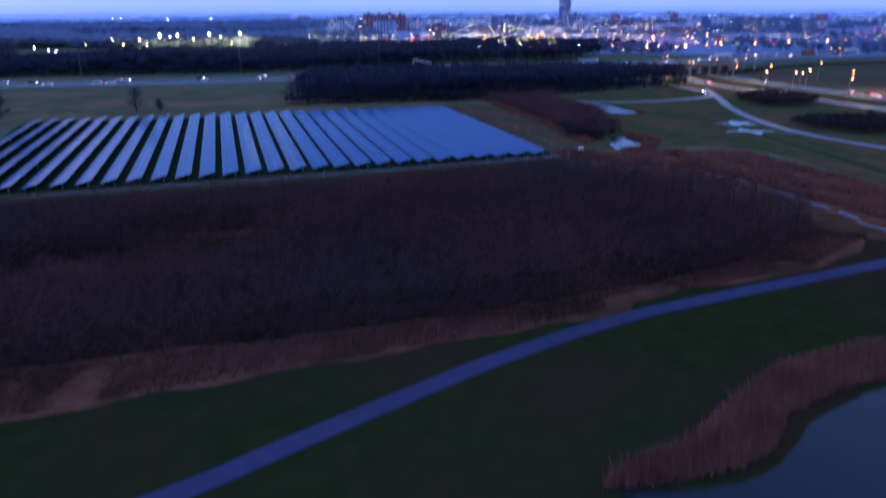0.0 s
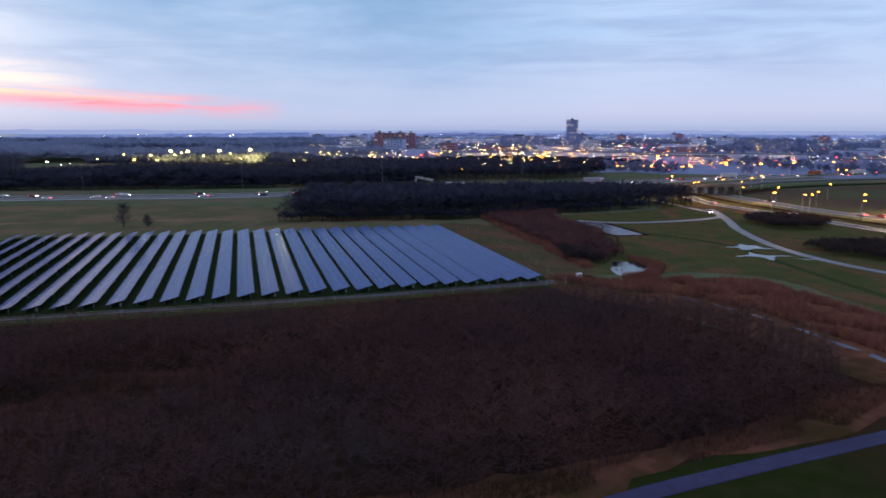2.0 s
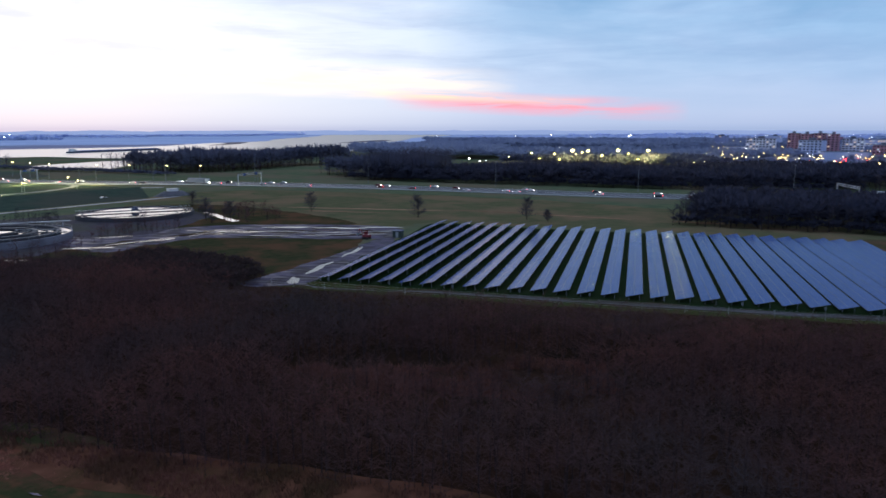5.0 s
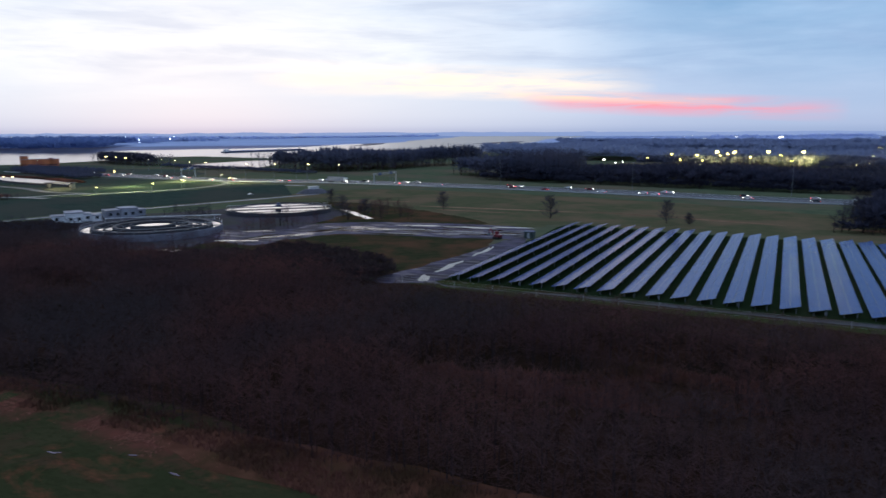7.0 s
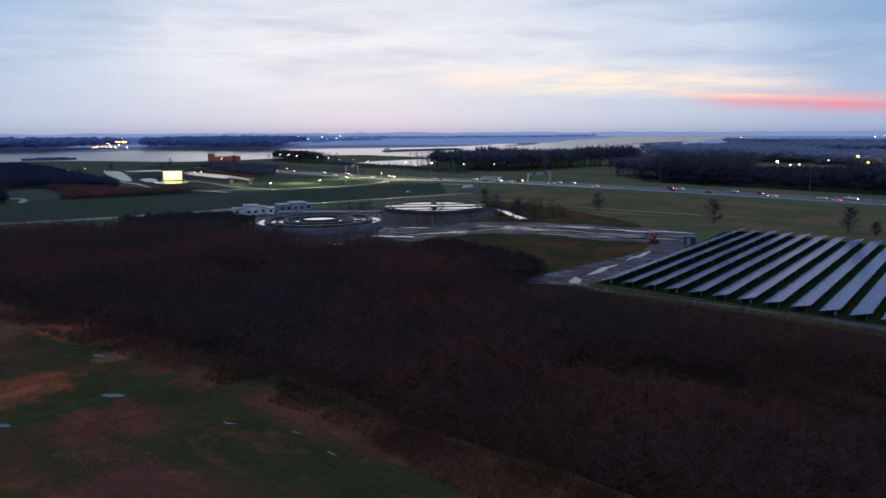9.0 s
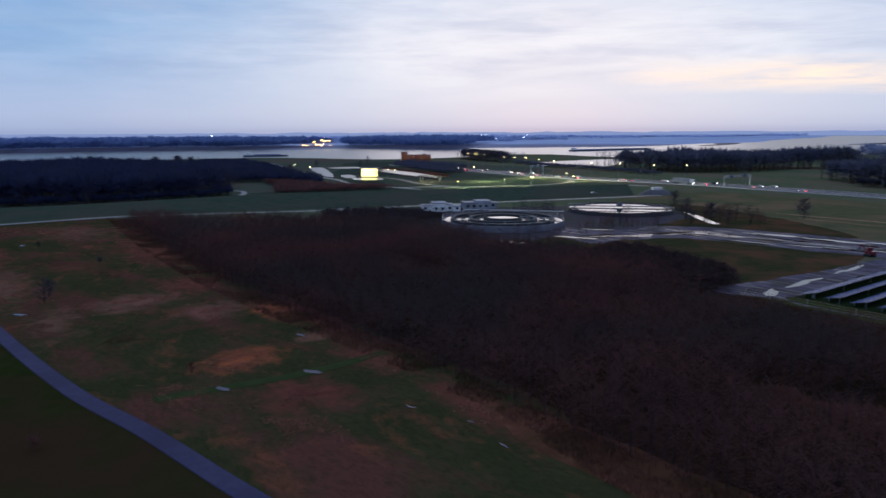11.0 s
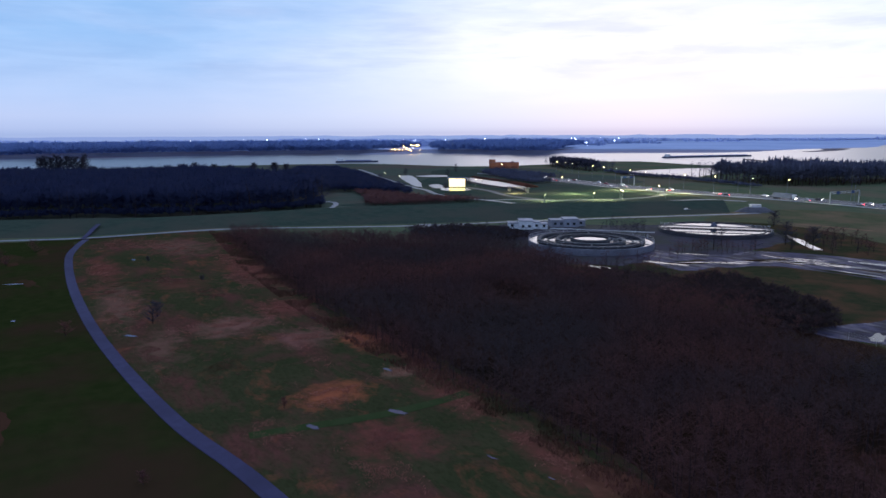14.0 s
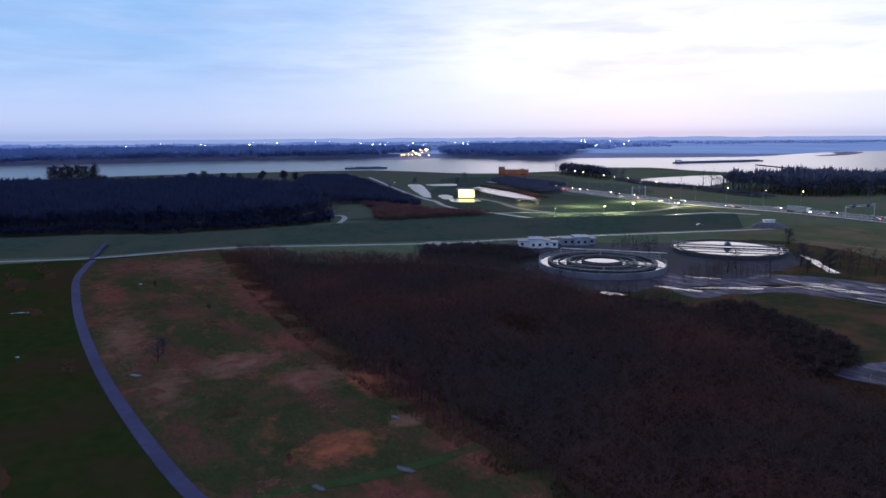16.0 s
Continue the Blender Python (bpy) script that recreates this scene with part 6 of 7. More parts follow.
def digger(x, y, yaw):
    d = empty("excavator", x, y, 0.1, yaw, "small red excavator standing in the wet mud", "excavator")
    for k in (-0.85, 0.85):
        bm = bmesh.new()
        box(bm, -1.5, 1.5, k - 0.25, k + 0.25, 0, 0.7, 0.2)
        part("track", bm, RUBBER, d)
    bm = bmesh.new()
    box(bm, -1.5, 1.1, -1.0, 1.0, 0.75, 1.6, 0.12)
    part("body", bm, RED_PAINT, d)
    bm = bmesh.new()
    box(bm, -0.1, 1.1, -0.95, 0.1, 1.6, 2.7, 0.12)
    cab = part("cab", bm, RED_PAINT, d)
    bm = bmesh.new()
    box(bm, 0.0, 1.13, -0.98, 0.0, 1.85, 2.5)
    part("window", bm, GLASS_DARK, cab)
    bm = bmesh.new()
    box(bm, -0.16, 0.16, -0.14, 0.14, 0, 2.8, 0.04)
    bm.transform(pose(1.0, 0.4, 1.3, 0, 38, 0))
    part("boom", bm, RED_PAINT, d)
    bm = bmesh.new()
    box(bm, -0.12, 0.12, -0.12, 0.12, 0, 2.0, 0.03)
    bm.transform(pose(2.7, 0.4, 3.45, 0, 155, 0))
    part("arm", bm, RED_PAINT, d)
    bm = bmesh.new()
    bmesh.ops.create_cone(bm, cap_ends=True, segments=10, radius1=0.45, radius2=0.35, depth=0.9, matrix=pose(3.4, 0.4, 1.5, 90, 0, 0))
    part("bucket", bm, POLE_PAINT, d)


digger(-89, 229, 160)
cabinet = empty("utility_cabinet", 84.5, 157.5, 0, 10, "small white utility cabinet at the corner of the solar field", "cabinet")
bm = bmesh.new()
box(bm, -0.7, 0.7, -0.35, 0.35, 0.1, 1.5, 0.04)
part("body", bm, WHITE, cabinet)
bm = bmesh.new()
box(bm, -0.8, 0.8, -0.42, 0.42, 1.5, 1.6, 0.02)
part("lid", bm, WHITE, cabinet)
bm = bmesh.new()
box(bm, -0.6, -0.02, -0.38, -0.35, 0.2, 1.4)
box(bm, 0.02, 0.6, -0.38, -0.35, 0.2, 1.4)
part("door", bm, PLASTIC, cabinet)


# ---- sewage works ----
def ring(bm, r0, r1, z0, z1, seg=64):
    rows = []
    for k in range(seg):
        a = 2 * math.pi * k / seg
        c, s = math.cos(a), math.sin(a)
        rows.append([bm.verts.new((r * c, r * s, z)) for r, z in ((r0, z0), (r1, z0), (r1, z1), (r0, z1))])
    for k in range(seg):
        a, b = rows[k], rows[(k + 1) % seg]
        for i in range(4):
            bm.faces.new((a[i], b[i], b[(i + 1) % 4], a[(i + 1) % 4]))
    return bm


def disc(bm, r, z, seg=64):
    bm.faces.new([bm.verts.new((r * math.cos(2 * math.pi * k / seg), r * math.sin(2 * math.pi * k / seg), z)) for k in range(seg)])
    return bm


def tank(x, y, r, rings, yaw, label, top=3.0):
    t = empty("settling_tank", x, y, 0, yaw, label, "tank", "tanks of the sewage works")
    part("outer_wall", ring(bmesh.new(), r - 0.5, r, 0, top), TANK_WALL if r < 24.8 else TANK_PALE, t)
    part("water_surface", disc(bmesh.new(), r - 0.5, top - 0.35), WATER, t, "still water holding the sky")
    for rr, w, h in rings:
        part("inner_wall", ring(bmesh.new(), rr - w, rr, top - 1.6, top + h), DARK_CONCRETE, t)
        if w > 1:
            part("rail", ring(bmesh.new(), rr - 0.06, rr, top + h + 0.95, top + h + 1.02), POLE_PAINT, t)
            part("rail", ring(bmesh.new(), rr - w, rr - w + 0.06, top + h + 0.95, top + h + 1.02), POLE_PAINT, t)
    if r < 24.8:
        return t
    # railing round the rim
    part("rail", ring(bmesh.new(), r - 0.30, r - 0.24, top + 0.95, top + 1.0), STEEL, t)
    bm = bmesh.new()
    cyl(bm, 0, 0, top, top + 1.0, 0.04, seg=5)
    post = part("post", bm, STEEL, t)
    post.location = (r - 0.27, 0, 0)
    for k in range(1, 28):
        a = 2 * math.pi * k / 28
        again(post, pose((r - 0.27) * math.cos(a), (r - 0.27) * math.sin(a), 0), t)
    return t


def bridge(t, r, z, y=0.0, x0=None, w=0.7):
    bm = bmesh.new()
    box(bm, -r if x0 is None else x0, r, y - w, y + w, z, z + 0.25)
    part("walkway", bm, DARK_CONCRETE, t)
    for s in (-w, w):
        bm = bmesh.new()
        box(bm, -r if x0 is None else x0, r, y + s - 0.04, y + s + 0.04, z + 1.15, z + 1.22)
        k = -r if x0 is None else x0
        while k < r:
            box(bm, k, k + 0.06, y + s - 0.03, y + s + 0.03, z + 0.2, z + 1.15)
            k += 2.0
        part("handrail", bm, STEEL, t)


t1 = tank(-213.6, 193.4, 25, [(21.4, 1.5, 0.45), (17.2, 0.4, 0.1), (14.0, 1.4, 0.45), (10.6, 0.35, 0.1), (8.0, 0.5, 0.9)], 20, "round concrete aeration tank with concentric walls and walkways", 2.5)
bridge(t1, 24.8, 2.75, 0.0, 8.0)
bm = bmesh.new()
disc(bm, 7.5, 2.9)
part("inner_water", bm, WATER, t1)
for a in (30, 75, 120, 165, 210, 255, 300, 345):
    bm = bmesh.new()
    box(bm, 12.6, 20.2, -0.3, 0.3, 2.6, 2.8)
    w = part("walkway", bm, DARK_CONCRETE, t1)
    w.matrix_basis = pose(0, 0, 0, 0, 0, a)
t2 = tank(-214, 269, 24.7, [(22.0, 0.35, -0.1)], 43, "round concrete clarifier with two walkways across its water", 1.7)
bridge(t2, 24.0, 1.8, 3.5, None, 1.5)
bridge(t2, 23.4, 1.8, -9.0, None, 0.5)
bm = bmesh.new()
cyl(bm, 0, 3.5, 2.0, 3.2, 1.6, 1.4, 16)
cyl(bm, 0, 3.5, 3.2, 3.8, 0.7, 0.6, 12)
part("drive_unit", bm, SLATE, t2)


def pipe_bridge(x0, y0, x1, y1, z):
    length = math.hypot(x1 - x0, y1 - y0)
    p = empty("pipe_bridge", x0, y0, 0, math.degrees(math.atan2(y1 - y0, x1 - x0)), "raised pale pipe on posts between the tanks", "pipe")
    bm = bmesh.new()
    bmesh.ops.create_cone(bm, cap_ends=True, segments=10, radius1=0.14, radius2=0.14, depth=length, matrix=pose(length / 2, 0, z, 0, 90, 0))
    part("pipe", bm, WHITE, p)
    bm = bmesh.new()
    box(bm, -0.1, 0.1, -0.1, 0.1, 0, z - 0.2)
    post = part("post", bm, STEEL, p)
    k = 6.0
    while k < length:
        again(post, pose(k, 0, 0), p)
        k += 6.0


pipe_bridge(-246, 199, -212, 228, 3.0)


def flat_house(name, x, y, yaw, blocks, wall, label, category="building", windows=True):
    """Flat-roofed blocks (x0, x1, y0, y1, height), each with roof edge, windows and a door."""
    h = empty(name, x, y, 0, yaw, label, category)
    for x0, x1, y0, y1, z in blocks:
        bm = bmesh.new()
        box(bm, x0, x1, y0, y1, 0, z)
        wl = part("wall", bm, wall, h)
        bm = bmesh.new()
        box(bm, x0 - 0.2, x1 + 0.2, y0 - 0.2, y1 + 0.2, z, z + 0.35)
        part("roof", bm, GREY_RENDER, h)
        if windows:
            k = x0 + 1.2
            while k + 1.4 < x1:
                bm = bmesh.new()
                box(bm, k, k + 1.3, y0 - 0.06, y0, 1.0, 2.2)
                part("window", bm, GLASS_DARK, h)
                k += 3.0
    return h


flat_house("service_building", -270, 204, 57, [(-9.0, -4.0, -3, 4, 2.6), (-4.0, 2.6, -6, 3, 4.0), (2.6, 6.0, -3, 4, 3.0), (6.0, 9.5, -4.5, 2, 2.4)], WHITE, "grey-white flat-roofed service building of the sewage works")
flat_house("pump_house", -266, 225, 62, [(-8, -2, -4, 4, 3.0), (-2, 5, -5, 3, 3.8), (5, 9, -2, 4, 2.6)], GREY_RENDER, "low blue-grey pump house beside the tanks")
kiosk = empty("dome_shelter", -256, 356, 0, 58, "pale stepped shelter on the embankment", "shelter")
bm = bmesh.new()
bmesh.ops.create_cone(bm, cap_ends=True, segments=24, radius1=11.5, radius2=5.5, depth=2.8, matrix=Matrix.Translation((0, 0, 1.3)))
bmesh.ops.scale(bm, vec=(1, 0.55, 1), verts=bm.verts)
part("plinth", bm, CONCRETE, kiosk)
bm = bmesh.new()
box(bm, -2.8, 2.8, -1.6, 1.6, 2.6, 4.0, 0.15)
part("hut", bm, WHITE, kiosk)
bm = bmesh.new()
box(bm, -3.2, 3.2, -1.9, 1.9, 4.0, 4.25, 0.08)
part("roof", bm, STEEL, kiosk)

# ---- pavilion and brick building ----
pav = empty("pavilion", -509, 311, 0, 58, "glass-fronted pavilion lit bright yellow inside", "building")
bm = bmesh.new()
box(bm, -7.5, 7.5, -5, 6, 0, 0.5)
part("base", bm, CONCRETE, pav)
bm = bmesh.new()
box(bm, -6.5, 6.5, -3.9, 5.5, 0.5, 6.8)
part("interior", bm, G_FACADE, pav, "brightly lit yellow hall")
for k in range(7):
    bm = bmesh.new()
    box(bm, -6.9 + k * 2.25, -6.7 + k * 2.25, -4.3, -4.0, 0.5, 7.0)
    part("mullion", bm, STEEL, pav)
bm = bmesh.new()
box(bm, -8.5, 8.5, -6, 6.5, 7.0, 7.6, 0.1)
part("roof", bm, ROOF, pav)
bm = bmesh.new()
box(bm, -7, 7, -4.2, -3.95, 3.6, 3.8)
part("transom", bm, STEEL, pav)
pl = new("pavilion_light", bpy.data.lights.new("pavilion_light", "POINT"))
pl.location, pl.data.energy, pl.data.color, pl.data.shadow_soft_size = (-499, 303, 6.0), 20000, (1.0, 0.85, 0.35), 1.5

culvert = empty("culvert", -436, 321, 0, 20, "lit concrete culvert mouth under the path", "culvert")
bm = bmesh.new()
box(bm, -9, -7.8, -2, 2, 0, 3.4)
box(bm, 7.8, 9, -2, 2, 0, 3.4)
part("abutment", bm, CONCRETE, culvert)
bm = bmesh.new()
box(bm, -10, 10, -2.4, 2.4, 3.4, 4.0, 0.08)
part("deck", bm, CONCRETE, culvert)
pl2 = new("culvert_light", bpy.data.lights.new("culvert_light", "POINT"))
pl2.location, pl2.data.energy, pl2.data.color, pl2.data.shadow_soft_size = (-430, 314, 5), 12000, (1.0, 0.85, 0.4), 1.0

bb = flat_house("brick_building", -746, 527, 55, [(-19, 19, -6, 6, 7.5), (-19, -11, -6, 6, 11.0), (9, 13, -6, 6, 8.6)], BRICK, "orange brick building with a raised end by the river")


# ---- moored and passing barges ----
def barge(x, y, yaw, length, label):
    b = empty("barge", x, y, 0.3, yaw, label, "barge")
    bm = bmesh.new()
    box(bm, -length / 2, length / 2, -5, 5, -0.2, 2.4)
    for v in bm.verts:
        if v.co.x > 0:
            v.co.y *= 0.55
    part("hull", bm, SLATE, b)
    bm = bmesh.new()
    box(bm, -length / 2 + 16, length / 2 - 10, -4, 4, 2.4, 3.6, 0.2)
    part("hatch_cover", bm, DARK_WALL, b)
    bm = bmesh.new()
    box(bm, -length / 2 + 3, -length / 2 + 12, -3.6, 3.6, 2.4, 6.2, 0.25)
    part("wheelhouse", bm, WHITE, b)
    bm = bmesh.new()
    box(bm, -length / 2 + 11.9, -length / 2 + 12.05, -3.2, 3.2, 4.5, 5.7)
    part("window", bm, GLASS_DARK, b)


barge(-1020, 440, 69, 66, "long dark barge moored at the river bank")
barge(-853, 1050, 81, 195, "long low loaded barge on the river")


# ---- trees standing alone ----
def single_tree(x, y, h, mat, label, seed, dense=30, twigs=16, wide=1.4, spread=0.4, base=0.15):
    t = empty("tree", x, y, 0, 0, label, "tree")
    tv, tt, wv, wtt = bare_tree_arrays(random.Random(seed), h, dense, twigs, wide, spread, base)
    mesh_np("trunk", tv, tt, BARK, t)
    mesh_np("crown", wv, wtt, mat, t)


for i, (x, y, h) in enumerate([(-174, 262, 11), (-166, 268, 9), (-144, 303, 10), (-88, 291, 11.5), (-41, 295, 11), (-32, 293, 5.5), (-211, 308, 9)]):
    single_tree(x, y, h, TWIG_DARK, "bare dark tree standing in the pasture", 40 + i, 100, 16, 1.7, 0.36, 0.03)
for i, (x, y, h, m) in enumerate([(-179.5, 23, 6.5, TWIG_DARK), (-178.6, 4.2, 4.0, TWIG_RED), (-315, -1, 6, TWIG_RED), (-300, -12, 5, TWIG_RED), (-288, -10, 4, TWIG_RED), (-96, 10, 2.2, TWIG_RED), (-186, 25, 4.5, TWIG_DARK), (-112, 34, 2.0, TWIG_RED), (-270, 34, 2.2, TWIG_DARK), (-226, 44, 2.0, TWIG_DARK)]):
    single_tree(x, y, h, m, "small bare tree in the meadow", 60 + i, 34, 14, 1.6, 0.42, 0.05)
for i, (x, y, h) in enumerate([(-180, 226, 8), (-172, 240, 7), (-186, 238, 9), (-226, 232, 6), (-165, 252, 6), (-240, 172, 6), (-196, 158, 7)]):
    single_tree(x, y, h, TWIG_DARK, "bare tree beside the treatment tanks", 80 + i, 30, 14, 1.8, 0.36, 0.1)
for i, (x, y, h) in enumerate([(-560, 262, 9), (-570, 268, 11), (-545, 255, 8), (-500, 318, 10), (-512, 322, 9), (-476, 280, 7), (-660, 340, 10), (-690, 420, 11), (-640, 380, 9)]):
    single_tree(x, y, h, TWIG_DARK, "bare tree near the lit pavilion", 100 + i, 34, 14, 3.2, 0.36, 0.1)
for i in range(26):
    r = random.Random(400 + i)
    x, y = r.uniform(-900, -780), r.uniform(-60, 330)
    if i < 10:
        x, y = -866 + r.uniform(-9, 9), 9 + 4.8 * i
    elif i < 17:
        x, y = [(-882, 84), (-875, 60), (-878, 121), (-870, 155), (-868, 166), (-858, 205), (-846, 255)][i - 10]
    single_tree(x, y, r.uniform(23, 27) if i < 10 else r.uniform(8, 13), TWIG_DARK, "tall bare poplar at the river bank" if i < 10 else "bare tree on the river bank", 140 + i, 150, 12, 6.5, 0.24 if i < 10 else 0.42, 0.1)

# ---- street lamps ----
def lamp_proto(name, h, arms, glow_mat, label, reach=2.0, group="street lamps", bulb=0.34):
    l = empty(name, 0, 0, 0, 0, label, "lamp", group)
    bm = bmesh.new()
    cyl(bm, 0, 0, 0, h, 0.16, 0.08, 8)
    part("pole", bm, POLE_PAINT, l)
    for s in arms:
        bm = bmesh.new()
        box(bm, min(0, s * reach), max(0, s * reach), -0.05, 0.05, h - 0.1, h)
        part("arm", bm, POLE_PAINT, l)
        bm = bmesh.new()
        box(bm, s * reach - 0.5, s * reach + 0.5, -0.2, 0.2, h - 0.16, h + 0.06, 0.05)
        head = part("lamp_head", bm, POLE_PAINT, l)
        if glow_mat:
            bm = bmesh.new()
            bmesh.ops.create_icosphere(bm, subdivisions=1, radius=bulb, matrix=Matrix.Translation((s * reach, 0, h - 0.25)))
            part("bulb", bm, glow_mat, head)
    return l


def put(proto, spots):
    """Stands copies at (x, y, yaw); the first is the prototype itself."""
    x, y, yaw = spots[0]
    proto.matrix_basis = pose(x, y, 0.1, 0, 0, yaw)
    for x, y, yaw in spots[1:]:
        copy_thing(proto, pose(x, y, 0.1, 0, 0, yaw))


high = lamp_proto("motorway_lamp", 17, (-1, 1), None, "tall twin-arm motorway lamp, unlit", 1.6, "motorway lamps")
put(high, [(-83, 458, 80), (8, 446, 80), (97, 452, 85), (205, 470, 85), (-174, 462, 85), (-263, 464, 90), (-321, 440, 90), (-346, 460, 90), (-245, 436, 90), (330, 480, 80), (-400, 446, 95), (-520, 455, 100)])
small = lamp_proto("street_lamp", 6, (1,), G_YELLOW, "small street lamp glowing yellow-white", 0.8, bulb=0.32)
put(small, [(-357, 284, 0), (-350, 319, 0), (-359, 352, 0), (-354, 349, 0), (-370, 401, 0), (-342, 378, 0), (-505, 327, 0), (-498, 329, 0), (-485, 405, 0), (-735, 515, 0), (-588, 296, 0), (-640, 306, 0)])
tall = lamp_proto("motorway_lamp", 12, (1,), G_YELLOW, "tall motorway lamp glowing warm white", 1.2, "lit motorway lamps", bulb=0.36)
put(tall, [(-640, 526, 0), (-615, 517, 0), (-591, 508, 0), (-535, 486, 0), (-512, 479, 0), (-490, 474, 0), (-460, 461, 0), (-431, 450, 0), (-386, 447, 0), (-359, 449, 0), (-330, 453, 0), (-306, 460, 0)])
sodium = lamp_proto("street_lamp", 9, (1,), G_ORANGE, "street lamp glowing orange", 1.2, bulb=0.36)
put(sodium, [(252, 256, 0), (255, 255, 0), (270, 266, 0), (244.7, 267, 0), (271, 293, 0), (278.5, 248, 0), (254, 226, 0), (248.7, 332, 0), (251, 331.5, 0), (279, 346, 0), (281, 332, 0), (252, 297, 0), (309, 356, 0), (312, 300, 0), (268, 380, 0), (330, 372, 0)])
main_lamp = lamp_proto("street_lamp", 12, (1,), G_ORANGE, "tall main road lamp glowing deep orange", 1.5, bulb=0.62)
put(main_lamp, [(293, 441, 0), (325, 440, 0), (363, 447, 0), (395, 447, 0), (435, 455, 0), (480, 460, 0)])
FLOODS = "floodlights of the sports ground"
tower_flood = lamp_proto("floodlight_mast", 18, (-1, 1), G_FLOOD, "tall floodlight mast glowing yellow-white", 0.35, bulb=1.0, group=FLOODS)
put(tower_flood, [(-48, 682, 0), (-33, 672, 0), (-6, 690, 0), (22, 700, 0)])
mid_flood = lamp_proto("floodlight_mast", 14.5, (1,), G_FLOOD, "floodlight mast glowing yellow-white", 0.3, bulb=0.75, group=FLOODS)
put(mid_flood, [(-66, 690, 0), (-90, 705, 0), (-42, 735, 0), (4, 712, 0), (-20, 660, 0)])
low_flood = lamp_proto("floodlight_mast", 11, (1,), G_FLOOD, "small lamp mast glowing yellow", 0.3, bulb=0.5, group=FLOODS)
put(low_flood, [(-112, 700, 0), (-78, 668, 0), (-30, 690, 0), (36, 705, 0), (-58, 655, 0), (12, 668, 0), (-24, 750, 0), (-52, 790, 0)])
for k, (x, y) in enumerate([(-52, 674), (-4, 672), (24, 684)]):
    fl = new("sports_floodlight", bpy.data.lights.new("sports_floodlight", "POINT"))
    fl.location, fl.data.energy, fl.data.color, fl.data.shadow_soft_size = (x, y, 17), 160000, (1.0, 0.84, 0.24), 2.0
area("sports_ground", [(-120, 655), (20, 650), (26, 720), (-120, 740)], 0.05, DIKE_GRASS, "floodlit green sports ground", "sports ground", step=10)


for n, x, y, z, e, c in (("viaduct_lamp_light", 246, 340, 10, 24000, (1.0, 0.62, 0.22)), ("road_lamp_light", 264, 296, 9, 15000, (1.0, 0.52, 0.18)), ("road_lamp_light", 240, 305, 9, 12000, (1.0, 0.60, 0.25)), ("road_lamp_light", 245, 255, 9, 11000, (1.0, 0.62, 0.3)), ("road_lamp_light", 268, 230, 9, 13000, (1.0, 0.55, 0.2)), ("road_lamp_light", 290, 240, 9, 13000, (1.0, 0.55, 0.22)),
                        ("slip_road_light", -400, 345, 9, 36000, (0.90, 1.0, 0.45)), ("slip_road_light", -405, 398, 9, 36000, (0.95, 1.0, 0.45)), ("slip_road_light", -352, 330, 8, 26000, (0.95, 1.0, 0.45)), ("slip_road_light", -366, 296, 8, 22000, (0.95, 1.0, 0.45)), ("slip_road_light", -362, 400, 8, 30000, (1.0, 0.92, 0.45))):
    rl = new(n, bpy.data.lights.new(n, "POINT"))
    rl.location, rl.data.energy, rl.data.color, rl.data.shadow_soft_size = (x, y, z), e, c, 0.6


# ---- gantries ----
def gantry(x, y, yaw, span, label):
    g = empty("sign_gantry", x, y, 0.15, yaw, label, "gantry")
    for s in (-span / 2, span / 2):
        bm = bmesh.new()
        box(bm, s - 0.3, s + 0.3, -0.3, 0.3, 0, 7.4, 0.05)
        part("post", bm, STEEL, g)
    for z in (6.6, 7.6):
        bm = bmesh.new()
        box(bm, -span / 2 - 0.3, span / 2 + 0.3, -0.25, 0.25, z, z + 0.25)
        part("beam", bm, STEEL, g)
    k = -span / 2
    while k < span / 2 - 1:
        bm = bmesh.new()
        box(bm, k, k + 0.12, -0.12, 0.12, 6.8, 7.6)
        part("strut", bm, STEEL, g)
        k += 3
    for s in (-span / 4, span / 4):
        bm = bmesh.new()
        box(bm, s - 1.6, s + 1.6, -0.4, -0.28, 6.3, 8.0)
        part("sign_panel", bm, SIGN_BLUE, g)


gantry(-255, 443, 88, 30, "grey steel sign gantry over the motorway")
gantry(-440, 440, 80, 13, "grey steel sign gantry over the motorway")
gantry(330, 375, 70, 18, "grey steel sign gantry over the flyover")
gantry(476, 382, 90, 26, "grey steel sign gantry over the flyover")
gantry(118, 424, 95, 30, "grey steel sign gantry over the motorway")

# ---- flyover pillars ----
fly = empty("viaduct", 262, 352, 0, -15, "concrete viaduct pillars under the flyover", "viaduct")
bm = bmesh.new()
box(bm, -0.5, 0.5, -4, 4, 0, 5.2)
pil = part("pillar", bm, CONCRETE, fly)
for k in range(-4, 5):
    if k:
        again(pil, pose(k * 6.5, abs(k) * 0.8 - 1.2, 0), fly)
bm = bmesh.new()
box(bm, -34, 32, -7.2, -6.7, 5.2, 6.9)
part("parapet", bm, CONCRETE, fly)


